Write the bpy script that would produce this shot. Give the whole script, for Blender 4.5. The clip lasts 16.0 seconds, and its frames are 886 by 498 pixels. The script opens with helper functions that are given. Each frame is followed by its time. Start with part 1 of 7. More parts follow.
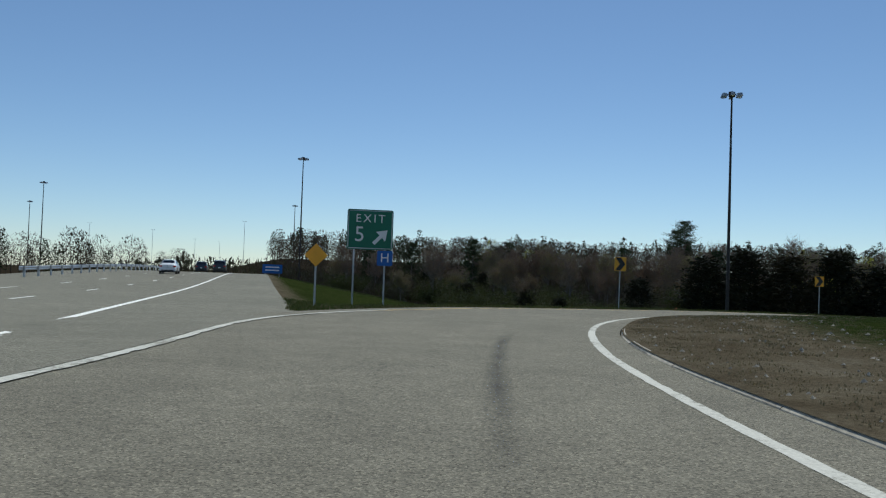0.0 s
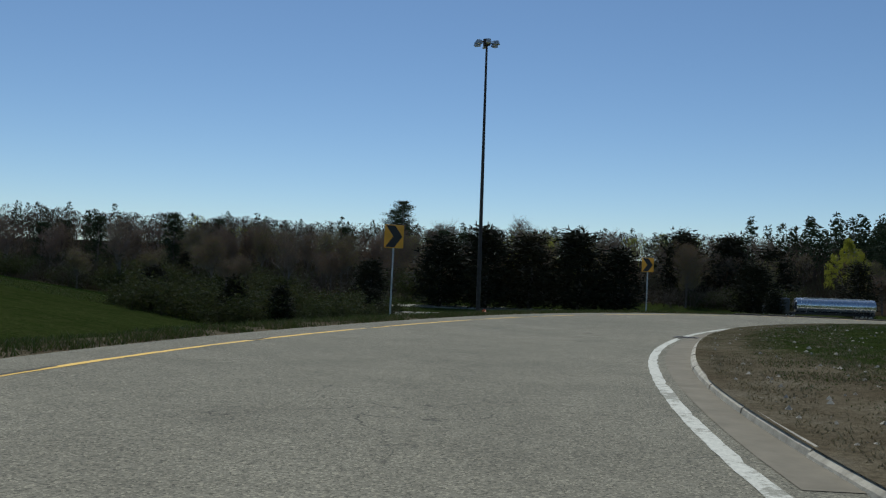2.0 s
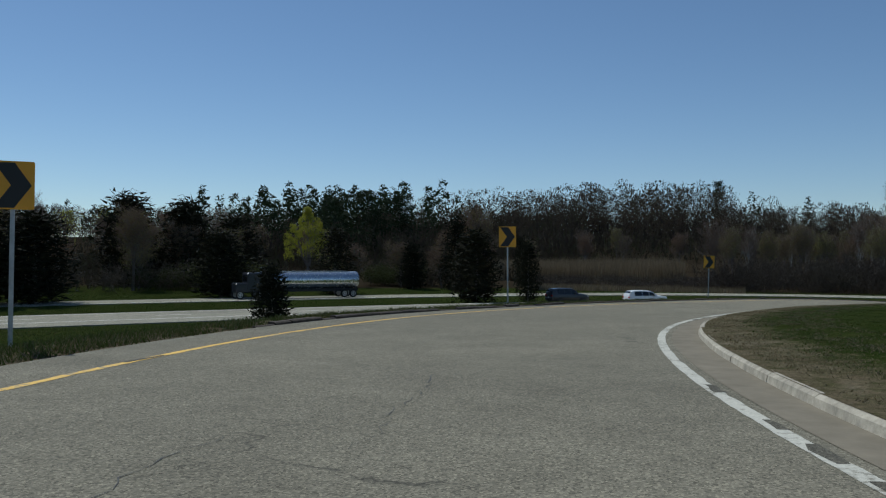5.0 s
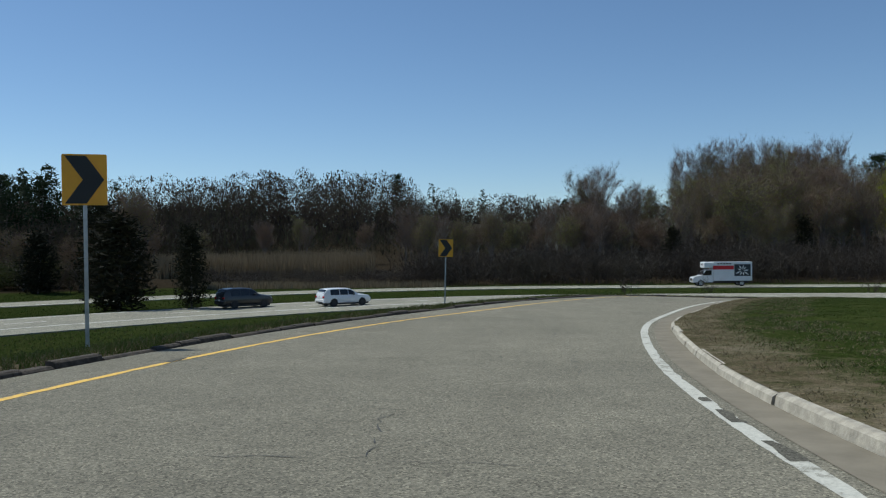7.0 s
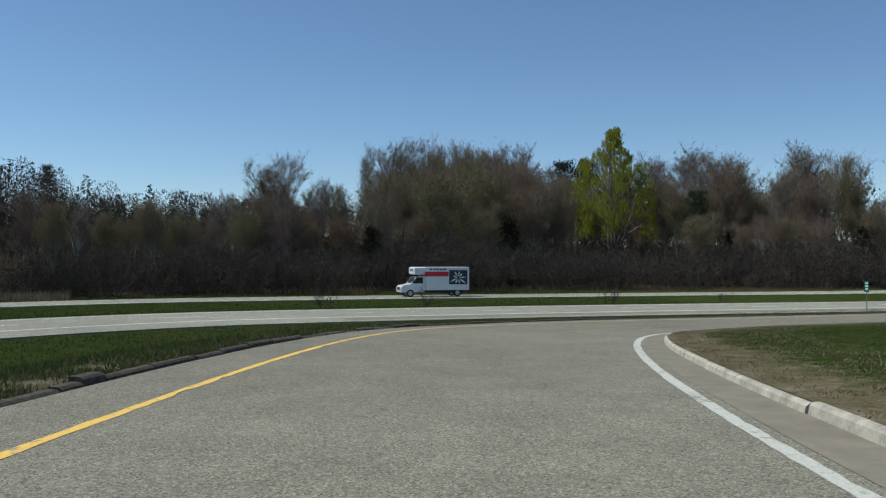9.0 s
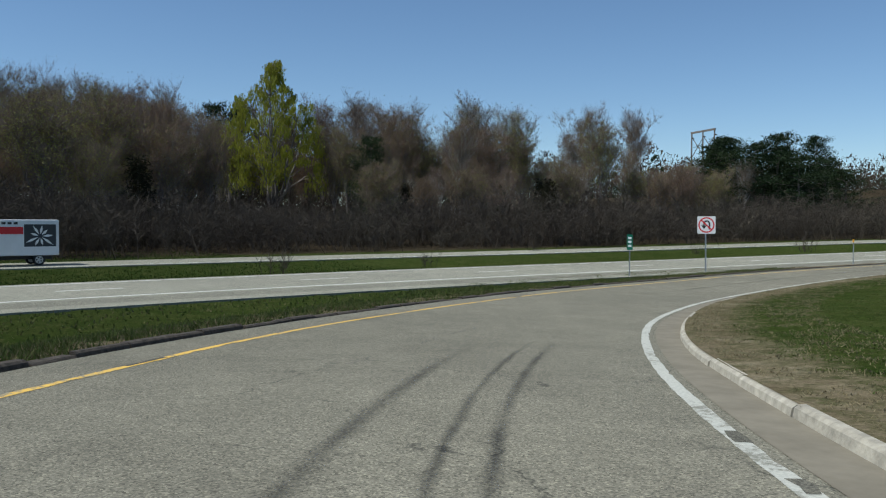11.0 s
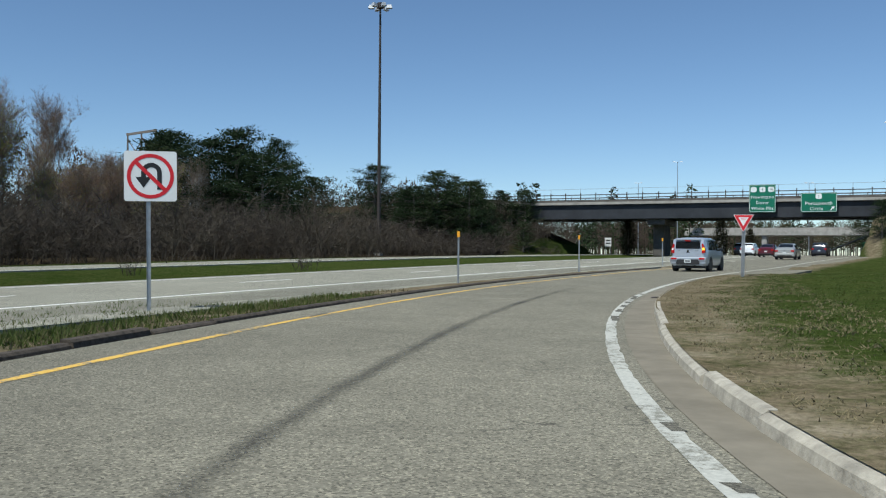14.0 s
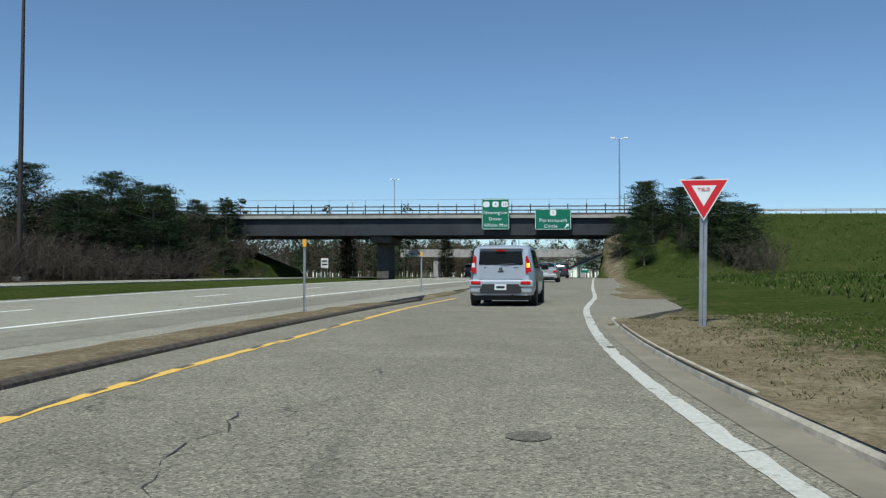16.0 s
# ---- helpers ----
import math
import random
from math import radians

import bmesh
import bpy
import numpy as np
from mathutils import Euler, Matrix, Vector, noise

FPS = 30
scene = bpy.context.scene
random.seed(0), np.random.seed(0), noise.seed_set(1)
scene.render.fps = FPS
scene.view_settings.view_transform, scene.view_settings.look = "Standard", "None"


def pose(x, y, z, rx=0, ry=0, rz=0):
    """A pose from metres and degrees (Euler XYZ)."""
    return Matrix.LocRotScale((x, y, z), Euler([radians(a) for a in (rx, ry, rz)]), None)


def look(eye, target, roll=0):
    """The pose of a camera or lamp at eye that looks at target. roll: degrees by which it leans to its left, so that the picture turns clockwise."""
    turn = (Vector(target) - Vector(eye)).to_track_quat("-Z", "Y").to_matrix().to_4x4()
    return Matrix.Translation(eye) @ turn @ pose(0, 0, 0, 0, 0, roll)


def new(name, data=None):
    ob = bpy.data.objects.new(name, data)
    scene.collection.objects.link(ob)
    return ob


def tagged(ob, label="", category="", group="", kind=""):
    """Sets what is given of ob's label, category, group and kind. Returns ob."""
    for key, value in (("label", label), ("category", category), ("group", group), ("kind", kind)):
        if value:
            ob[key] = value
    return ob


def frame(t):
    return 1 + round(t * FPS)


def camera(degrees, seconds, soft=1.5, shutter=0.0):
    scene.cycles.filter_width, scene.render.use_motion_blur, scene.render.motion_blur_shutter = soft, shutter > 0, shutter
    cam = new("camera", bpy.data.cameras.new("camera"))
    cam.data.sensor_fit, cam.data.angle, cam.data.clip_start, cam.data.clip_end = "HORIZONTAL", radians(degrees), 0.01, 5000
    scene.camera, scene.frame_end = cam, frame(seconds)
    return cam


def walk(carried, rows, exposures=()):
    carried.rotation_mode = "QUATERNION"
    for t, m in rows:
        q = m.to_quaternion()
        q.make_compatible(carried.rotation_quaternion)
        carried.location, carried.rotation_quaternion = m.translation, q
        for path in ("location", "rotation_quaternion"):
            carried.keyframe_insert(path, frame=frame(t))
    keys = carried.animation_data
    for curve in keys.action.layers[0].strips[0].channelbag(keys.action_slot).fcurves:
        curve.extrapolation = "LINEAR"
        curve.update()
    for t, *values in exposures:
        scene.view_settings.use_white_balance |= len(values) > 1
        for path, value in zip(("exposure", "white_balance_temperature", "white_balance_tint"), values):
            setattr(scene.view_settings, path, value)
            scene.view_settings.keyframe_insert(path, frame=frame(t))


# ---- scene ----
# ---- camera ----
cam = camera(54.68, 16.0, soft=1.2)


def aim(x, y, z, yaw, pitch, roll):
    """Camera pose from a place, a heading (counter-clockwise from +y), a pitch and a lean, in degrees."""
    a, b = radians(yaw), radians(pitch)
    way = Vector((-math.sin(a) * math.cos(b), math.cos(a) * math.cos(b), math.sin(b)))
    return look((x, y, z), Vector((x, y, z)) + way * 10, roll)


DRIVE = [
    (0.00, 0.18, -0.09, -0.01, -0.18, 1.91, 1.92),
    (0.50, 0.18, 6.33, 0.04, -4.05, 1.74, 1.71),
    (1.00, 0.61, 12.59, 0.06, -8.04, 1.73, 1.58),
    (1.50, 1.42, 18.55, 0.08, -13.26, 2.01, 1.86),
    (2.00, 2.88, 24.15, 0.11, -19.19, 1.25, 1.97),
    (2.50, 4.85, 29.46, 0.03, -25.12, 0.88, 1.81),
    (3.00, 7.45, 34.65, -0.09, -30.76, 0.19, 1.21),
    (3.50, 10.55, 39.63, -0.18, -36.26, 0.78, 0.86),
    (4.00, 13.95, 44.18, -0.23, -42.35, 0.79, 0.44),
    (4.50, 17.73, 48.17, -0.33, -49.13, 0.59, 0.21),
    (4.70, 19.33, 49.62, -0.37, -51.71, 0.58, 0.32),
    (5.20, 23.62, 52.90, -0.46, -57.22, 0.27, 0.25),
    (5.75, 28.69, 56.04, -0.58, -63.00, 0.16, 0.12),
    (6.30, 34.08, 58.65, -0.71, -68.87, 0.07, -0.09),
    (6.80, 39.26, 60.56, -0.84, -74.28, 0.20, -0.45),
    (7.00, 41.41, 61.26, -0.90, -76.33, 0.04, -0.45),
    (7.50, 47.46, 62.58, -1.08, -81.43, 0.01, -0.85),
    (8.00, 53.97, 63.35, -1.27, -86.52, -0.22, -0.66),
    (8.20, 56.68, 63.57, -1.33, -88.67, -0.07, -0.12),
    (8.70, 63.70, 63.61, -1.47, -94.12, 0.52, 0.13),
    (9.20, 70.79, 62.97, -1.62, -99.70, 0.29, 0.24),
    (9.75, 78.47, 61.46, -1.82, -105.99, -0.16, 0.21),
    (10.30, 85.80, 59.18, -2.11, -112.25, -1.47, 0.09),
    (10.50, 88.32, 58.20, -2.27, -114.38, -1.82, 0.14),
    (11.00, 94.11, 55.31, -2.67, -120.08, -1.96, 0.27),
    (11.50, 99.70, 51.72, -3.06, -125.81, -1.66, 0.83),
    (12.00, 104.96, 47.56, -3.47, -131.66, -1.63, 0.98),
    (12.50, 109.66, 42.93, -3.78, -137.85, -1.46, 0.89),
    (13.00, 113.70, 38.11, -4.10, -144.22, -1.48, 0.84),
    (13.50, 116.95, 33.07, -4.37, -150.40, -0.83, 1.04),
    (14.00, 119.55, 28.00, -4.62, -156.27, 0.34, 0.43),
    (14.50, 121.56, 23.18, -4.71, -161.54, 1.31, 0.33),
    (15.00, 123.05, 18.32, -4.73, -166.71, 1.69, 0.31),
    (15.50, 124.20, 13.40, -4.73, -171.38, 2.36, 0.60),
    (16.00, 125.07, 8.46, -4.64, -175.50, 1.98, 0.10),
]
walk(cam, [(t, aim(*r)) for t, *r in DRIVE], exposures=[(0.0, -0.36, 5800, 3), (1.5, -0.42, 5800, 3), (3.5, -0.58, 5750, 3), (4.7, -0.56, 5750, 3), (7.0, -0.22, 5800, 3), (10.5, -0.1, 5800, 3), (13.5, -0.02, 5800, 3), (16.0, -0.06, 5750, 2)])

# ---- light ----
SUN_AZ, SUN_EL = 12.0, 57.0
world = bpy.data.worlds.new("sky")
scene.world = world
world.use_nodes = True
wn = world.node_tree.nodes
sky = wn.new("ShaderNodeTexSky")
sky.sky_type, sky.sun_disc = "NISHITA", False
sky.sun_elevation, sky.sun_rotation = radians(SUN_EL), radians(SUN_AZ)
sky.air_density, sky.dust_density, sky.ozone_density = 0.8, 0.1, 1.9
wn["Background"].inputs["Strength"].default_value = 0.108
world.node_tree.links.new(sky.outputs["Color"], wn["Background"].inputs["Color"])
sun = new("sun", bpy.data.lights.new("sun", "SUN"))
sun.data.energy, sun.data.angle, sun.data.color = 5.0, radians(0.53), (1.0, 0.93, 0.82)
sd = Vector((math.sin(radians(SUN_AZ)) * math.cos(radians(SUN_EL)), math.cos(radians(SUN_AZ)) * math.cos(radians(SUN_EL)), math.sin(radians(SUN_EL))))
sun.matrix_world = look(sd * 100, (0, 0, 0))

# ---- plan of the roads ----
RAMP = [(-40, -0.26, -40.3, -1.39), (-16, -0.01, -16.3, -1.31), (-4, 0.11, -4.3, -1.27), (8, 0.32, 8.2, -1.17), (20, 1.75, 19.6, -1.11), (32, 5.71, 31.0, -1.2), (44, 11.92, 41.4, -1.42), (56, 20.24, 50.2, -1.61), (68, 30.2, 56.7, -1.86), (80, 41.0, 60.98, -2.16), (92, 53.2, 63.2, -2.53), (104, 65.1, 63.45, -2.83), (116, 77.0, 61.66, -3.13), (128, 88.2, 58.08, -3.57), (140, 98.56, 52.4, -4.29), (152, 107.8, 44.8, -4.94), (164, 115.6, 35.2, -5.47), (176, 120.95, 24.6, -5.75), (188, 124.1, 12.9, -5.68), (200, 125.6, 1.2, -5.54), (212, 125.45, -10.8, -5.41), (224, 124.3, -22.7, -5.3), (248, 121.8, -46.6, -5.01), (300, 116.35, -98.3, -4.5), (330, 113.2, -128.1, -4.4), (430, 102.8, -227.6, -4.4), (520, 93.4, -317.0, -4.4)]


def spline(table):
    """A smooth curve through rows (parameter, values...)."""
    k = np.array([r[0] for r in table], float)
    v = np.array([r[1:] for r in table], float)
    m = np.gradient(v, k, axis=0)

    def at(s):
        s = np.clip(np.asarray(s, float), k[0], k[-1])
        i = np.clip(np.searchsorted(k, s, side="right") - 1, 0, len(k) - 2)
        h = (k[i + 1] - k[i])[..., None]
        u = (s - k[i])[..., None] / h
        return (v[i] * (2 * u ** 3 - 3 * u ** 2 + 1) + m[i] * h * (u ** 3 - 2 * u ** 2 + u)
                + v[i + 1] * (3 * u ** 2 - 2 * u ** 3) + m[i + 1] * h * (u ** 3 - u ** 2))
    return at


ramp = spline(RAMP)
O_WHITE = spline([(-40, 4.6), (0, 2.93), (6, 2.53), (12, 2.17), (18, 2.01), (24, 1.81), (30, 1.79), (36, 1.92), (42, 2.04), (48, 2.2), (54, 2.4), (60, 2.42), (66, 2.35), (72, 2.29), (78, 2.18), (84, 2.1), (90, 2.1), (96, 2.17), (102, 2.19), (108, 2.38), (114, 2.36), (120, 2.26), (126, 2.12), (132, 1.99), (138, 1.9), (144, 1.91), (150, 1.84), (156, 1.66), (162, 1.61), (168, 1.5), (174, 1.38), (180, 1.22), (186, 1.19), (192, 1.35), (198, 1.64), (204, 1.87), (210, 2.03), (216, 2.13), (222, 2.23), (240, 2.02), (520, 1.8)])
O_KERB = spline([(-40, 5.6), (0, 3.82), (6, 3.34), (12, 2.85), (18, 2.6), (24, 2.49), (30, 2.37), (36, 2.44), (42, 2.68), (48, 2.76), (54, 2.85), (60, 3.02), (66, 3.03), (72, 3.04), (78, 2.91), (84, 2.75), (90, 2.66), (96, 2.78), (102, 2.75), (108, 3.13), (114, 3.16), (120, 2.99), (126, 2.73), (132, 2.54), (138, 2.56), (144, 2.63), (150, 2.48), (156, 2.39), (162, 2.27), (168, 2.11), (174, 1.95), (180, 1.8), (186, 1.86), (192, 1.94), (198, 2.16), (204, 2.28), (210, 2.4), (216, 2.54), (222, 2.69), (240, 2.75), (520, 2.8)])
O_YELLOW = spline([(-40, -4.0), (0, -4.4), (12, -4.6), (20, -5.7), (30, -5.43), (36, -5.22), (42, -4.99), (48, -4.76), (54, -4.64), (60, -4.74), (66, -4.94), (72, -5.1), (78, -5.2), (84, -5.21), (90, -5.08), (96, -4.75), (102, -4.18), (108, -3.62), (114, -3.53), (120, -3.8), (126, -4.23), (132, -4.65), (138, -4.89), (144, -4.9), (150, -4.92), (156, -4.76), (162, -4.69), (168, -4.69), (174, -4.57), (180, -4.18), (186, -3.79), (192, -3.36), (198, -2.89), (204, -2.46), (210, -2.35), (216, -2.39), (222, -2.47), (240, -3.74), (520, -5.0)])
O_LEFT = spline([(-40, -5.0), (0, -5.4), (20, -6.9), (30, -6.55), (36, -6.34), (42, -6.09), (48, -5.87), (54, -5.85), (60, -6.02), (66, -6.27), (72, -6.44), (78, -6.49), (84, -6.41), (90, -6.21), (96, -5.9), (102, -5.43), (108, -5.0), (114, -4.87), (120, -5.01), (126, -5.29), (132, -5.62), (138, -5.91), (144, -6.04), (150, -5.96), (156, -5.8), (162, -5.74), (168, -5.71), (174, -5.54), (180, -5.09), (186, -4.6), (192, -4.11), (198, -3.68), (204, -3.35), (210, -3.17), (216, -3.12), (222, -3.13), (240, -4.17), (520, -5.2)])


def kerb_rise(s):
    """Height of the kerb above the gutter."""
    s = np.asarray(s, float)
    return 0.04 + 0.075 * np.clip((s - 20) / 25, 0, 1) * (1 - 0.6 * np.clip((s - 188) / 10, 0, 1))


def on_ramp(s, o, dz=0.0):
    """World places at stations s and offsets o to the right of the ramp's line."""
    s = np.asarray(s, float)
    p, q = ramp(s - 0.5), ramp(s + 0.5)
    t = (q - p)[..., :2]
    t /= np.linalg.norm(t, axis=-1, keepdims=True)
    c = ramp(s)
    o = np.broadcast_to(np.asarray(o, float), s.shape)
    out = c.copy()
    out[..., 0] += t[..., 1] * o
    out[..., 1] -= t[..., 0] * o
    out[..., 2] += dz
    return out


A_DIR = np.array([-0.205, 0.979])
A_RIGHT = np.array([0.979, 0.205])
A_ORG = np.array([-6.8, 13.9])


def a_height(s):
    s = np.asarray(s, float)
    u = np.clip((s - 25) / 85, 0, 1)
    return -1.13 + 0.75 * u * u * (3 - 2 * u) - 0.00012 * np.clip(s - 110, 0, 150) ** 2 - 0.036 * np.clip(s - 260, 0, 1e9)


def on_a(s, o, dz=0.0):
    s, o = np.broadcast_arrays(np.asarray(s, float), np.asarray(o, float))
    p = A_ORG + s[..., None] * A_DIR + o[..., None] * A_RIGHT
    return np.concatenate([p, (a_height(s) + dz)[..., None]], -1)


# the road that the ramp joins: rows of station, place
BROAD = [(-170, -80.0, 168.0, -5.8), (-110, -22.0, 142.0, -5.8), (-60, 24.0, 128.0, -5.85), (-20, 63.0, 114.5, -5.9), (0, 82.0, 106.0, -5.9), (20, 100.0, 97.0, -5.9), (40, 115.5, 86.0, -5.92), (60, 126.5, 72.0, -5.96), (80, 132.0, 53.0, -6.0),
         (100, 135.3, 33.0, -6.0), (120, 136.6, 13.0, -5.92), (140, 135.0, -7.0, -5.62), (160, 132.6, -27.0, -5.28), (200, 128.5, -66.7, -4.8), (260, 122.3, -126.3, -4.38), (340, 114.0, -206.0, -4.38), (440, 103.6, -305.4, -4.38)]
broad = spline(BROAD)


def on_b(s, o, dz=0.0):
    """Places on the through road; offsets to the left of its near edge line."""
    s, o = np.broadcast_arrays(np.asarray(s, float), np.asarray(o, float))
    p, q = broad(s - 0.5), broad(s + 0.5)
    t = (q - p)[..., :2]
    t = t / np.linalg.norm(t, axis=-1, keepdims=True)
    out = broad(s).copy()
    out[..., 0] -= t[..., 1] * o
    out[..., 1] += t[..., 0] * o
    out[..., 2] += dz
    return out

# ---- materials ----
def material(name, rough=0.8, metal=0.0, spec=0.5):
    m = bpy.data.materials.new(name)
    m.use_nodes = True
    n = m.node_tree.nodes
    b = n["Principled BSDF"]
    b.inputs["Roughness"].default_value, b.inputs["Metallic"].default_value = rough, metal
    b.inputs["Specular IOR Level"].default_value = spec
    b.inputs["Diffuse Roughness"].default_value = 0.16 if rough > 0.8 else 0.0
    return m, n, m.node_tree.links, b


def coords(n, l, scale=1.0):
    g = n.new("ShaderNodeNewGeometry")
    v = n.new("ShaderNodeVectorMath")
    v.operation = "SCALE"
    v.inputs["Scale"].default_value = scale
    l.new(g.outputs["Position"], v.inputs[0])
    return v.outputs[0]


def noise_of(n, l, vec, scale, detail=3.0, rough=0.6):
    t = n.new("ShaderNodeTexNoise")
    t.inputs["Scale"].default_value, t.inputs["Detail"].default_value, t.inputs["Roughness"].default_value = scale, detail, rough
    l.new(vec, t.inputs["Vector"])
    return t.outputs["Fac"]


def ramp_of(n, l, fac, stops):
    r = n.new("ShaderNodeValToRGB")
    e = r.color_ramp.elements
    while len(e) < len(stops):
        e.new(0.5)
    for k, (p, c) in zip(e, stops):
        k.position, k.color = p, (*c, 1) if len(c) == 3 else c
    l.new(fac, r.inputs["Fac"])
    return r.outputs["Color"]


def mix_of(n, l, fac, a, b, mode="MIX"):
    m = n.new("ShaderNodeMix")
    m.data_type, m.blend_type = "RGBA", mode
    for sock, val in ((m.inputs["Factor"], fac), (m.inputs["A"], a), (m.inputs["B"], b)):
        if isinstance(val, (int, float)):
            sock.default_value = val
        elif isinstance(val, tuple):
            sock.default_value = (*val, 1)
        else:
            l.new(val, sock)
    return m.outputs["Result"]


def math_of(n, l, op, a, b=0.5):
    m = n.new("ShaderNodeMath")
    m.operation = op
    for sock, val in ((m.inputs[0], a), (m.inputs[1], b)):
        if isinstance(val, (int, float)):
            sock.default_value = val
        else:
            l.new(val, sock)
    return m.outputs[0]


def bump_of(n, l, b, height, strength=0.3, dist=0.02):
    k = n.new("ShaderNodeBump")
    k.inputs["Strength"].default_value, k.inputs["Distance"].default_value = strength, dist
    l.new(height, k.inputs["Height"])
    l.new(k.outputs[0], b.inputs["Normal"])


def asphalt(name, light, dark, cracks=True):
    """Worn asphalt: broad stains, soft mottling, fine aggregate of pale and dark stones."""
    m, n, l, b = material(name, 0.92, 0, 0.08)
    p = coords(n, l)
    big = noise_of(n, l, p, 0.1, 4, 0.6)
    mid = noise_of(n, l, p, 0.9, 5, 0.65)
    fine = noise_of(n, l, p, 75.0, 2, 0.6)
    c = ramp_of(n, l, big, [(0.3, dark), (0.7, light)])
    c = mix_of(n, l, 0.5, c, ramp_of(n, l, mid, [(0.3, (0.36, 0.36, 0.36)), (0.72, (0.62, 0.62, 0.615))]), "OVERLAY")
    c = mix_of(n, l, 0.45, c, ramp_of(n, l, noise_of(n, l, p, 9.0, 4, 0.7), [(0.3, (0.4, 0.4, 0.4)), (0.7, (0.6, 0.6, 0.6))]), "OVERLAY")
    grit = n.new("ShaderNodeTexVoronoi")
    grit.inputs["Scale"].default_value = 62.0
    l.new(p, grit.inputs["Vector"])
    sep = n.new("ShaderNodeSeparateColor")
    l.new(grit.outputs["Color"], sep.inputs[0])
    c = mix_of(n, l, 1.0, c, ramp_of(n, l, sep.outputs[0], [(0.0, (0.24, 0.24, 0.24)), (0.25, (0.42, 0.42, 0.42)), (0.75, (0.54, 0.54, 0.535)), (1.0, (0.8, 0.79, 0.76))]), "OVERLAY")
    c = mix_of(n, l, 0.5, c, ramp_of(n, l, fine, [(0.3, (0.3, 0.3, 0.3)), (0.7, (0.7, 0.7, 0.7))]), "OVERLAY")
    if cracks:
        warp = n.new("ShaderNodeVectorMath")
        warp.operation = "MULTIPLY_ADD"
        wn2 = n.new("ShaderNodeTexNoise")
        wn2.inputs["Scale"].default_value, wn2.inputs["Detail"].default_value = 0.9, 5
        l.new(p, wn2.inputs["Vector"])
        l.new(wn2.outputs["Color"], warp.inputs[0])
        warp.inputs[1].default_value = (2.2, 2.2, 0)
        l.new(p, warp.inputs[2])
        v = n.new("ShaderNodeTexVoronoi")
        v.feature = "DISTANCE_TO_EDGE"
        v.inputs["Scale"].default_value = 0.3
        l.new(warp.outputs[0], v.inputs["Vector"])
        line = ramp_of(n, l, v.outputs["Distance"], [(0.0, (1, 1, 1)), (0.006, (0, 0, 0))])
        area = ramp_of(n, l, noise_of(n, l, p, 0.17, 2), [(0.5, (0, 0, 0)), (0.6, (1, 1, 1))])
        broken = ramp_of(n, l, noise_of(n, l, p, 2.5, 3), [(0.42, (0, 0, 0)), (0.55, (1, 1, 1))])
        hair = math_of(n, l, "MULTIPLY", math_of(n, l, "MULTIPLY", line, area), broken)
        c = mix_of(n, l, math_of(n, l, "MULTIPLY", hair, 0.75), c, (0.03, 0.03, 0.028))
    l.new(c, b.inputs["Base Color"])
    bump_of(n, l, b, fine, 0.25, 0.006)
    return m


def paint(name, col, under, wear=0.5):
    """Worn road paint over asphalt."""
    m, n, l, b = material(name, 0.75, 0, 0.3)
    p = coords(n, l)
    w = noise_of(n, l, p, 9.0, 6, 0.75)
    big = noise_of(n, l, p, 0.6, 3, 0.6)
    s = math_of(n, l, "ADD", math_of(n, l, "MULTIPLY", w, 0.6), math_of(n, l, "MULTIPLY", big, 0.4))
    f = ramp_of(n, l, s, [(wear - 0.05, (0, 0, 0)), (wear + 0.02, (1, 1, 1))])
    shade = mix_of(n, l, 0.5, col, ramp_of(n, l, noise_of(n, l, p, 30, 3), [(0.3, (0.3, 0.3, 0.3)), (0.7, (0.62, 0.62, 0.62))]), "OVERLAY")
    l.new(mix_of(n, l, f, under, shade), b.inputs["Base Color"])
    return m


def plain(name, col, rough=0.6, metal=0.0, vary=0.25, scale=2.0, spec=0.5, bump=0.0):
    m, n, l, b = material(name, rough, metal, spec)
    p = coords(n, l)
    f = noise_of(n, l, p, scale, 5, 0.65)
    lo, hi = tuple(x * (1 - vary) for x in col), tuple(min(1, x * (1 + vary)) for x in col)
    l.new(ramp_of(n, l, f, [(0.3, lo), (0.7, hi)]), b.inputs["Base Color"])
    r = n.new("ShaderNodeMapRange")
    r.inputs["To Min"].default_value, r.inputs["To Max"].default_value = max(0.02, rough - 0.1), min(1, rough + 0.1)
    l.new(noise_of(n, l, p, scale * 3, 3), r.inputs["Value"])
    l.new(r.outputs[0], b.inputs["Roughness"])
    if bump:
        bump_of(n, l, b, noise_of(n, l, p, scale * 6, 4), bump, 0.02)
    return m


def glow(name, col, strength):
    m, n, l, b = material(name, 0.3)
    b.inputs["Base Color"].default_value = (*col, 1)
    b.inputs["Emission Color"].default_value = (*col, 1)
    b.inputs["Emission Strength"].default_value = strength
    return m


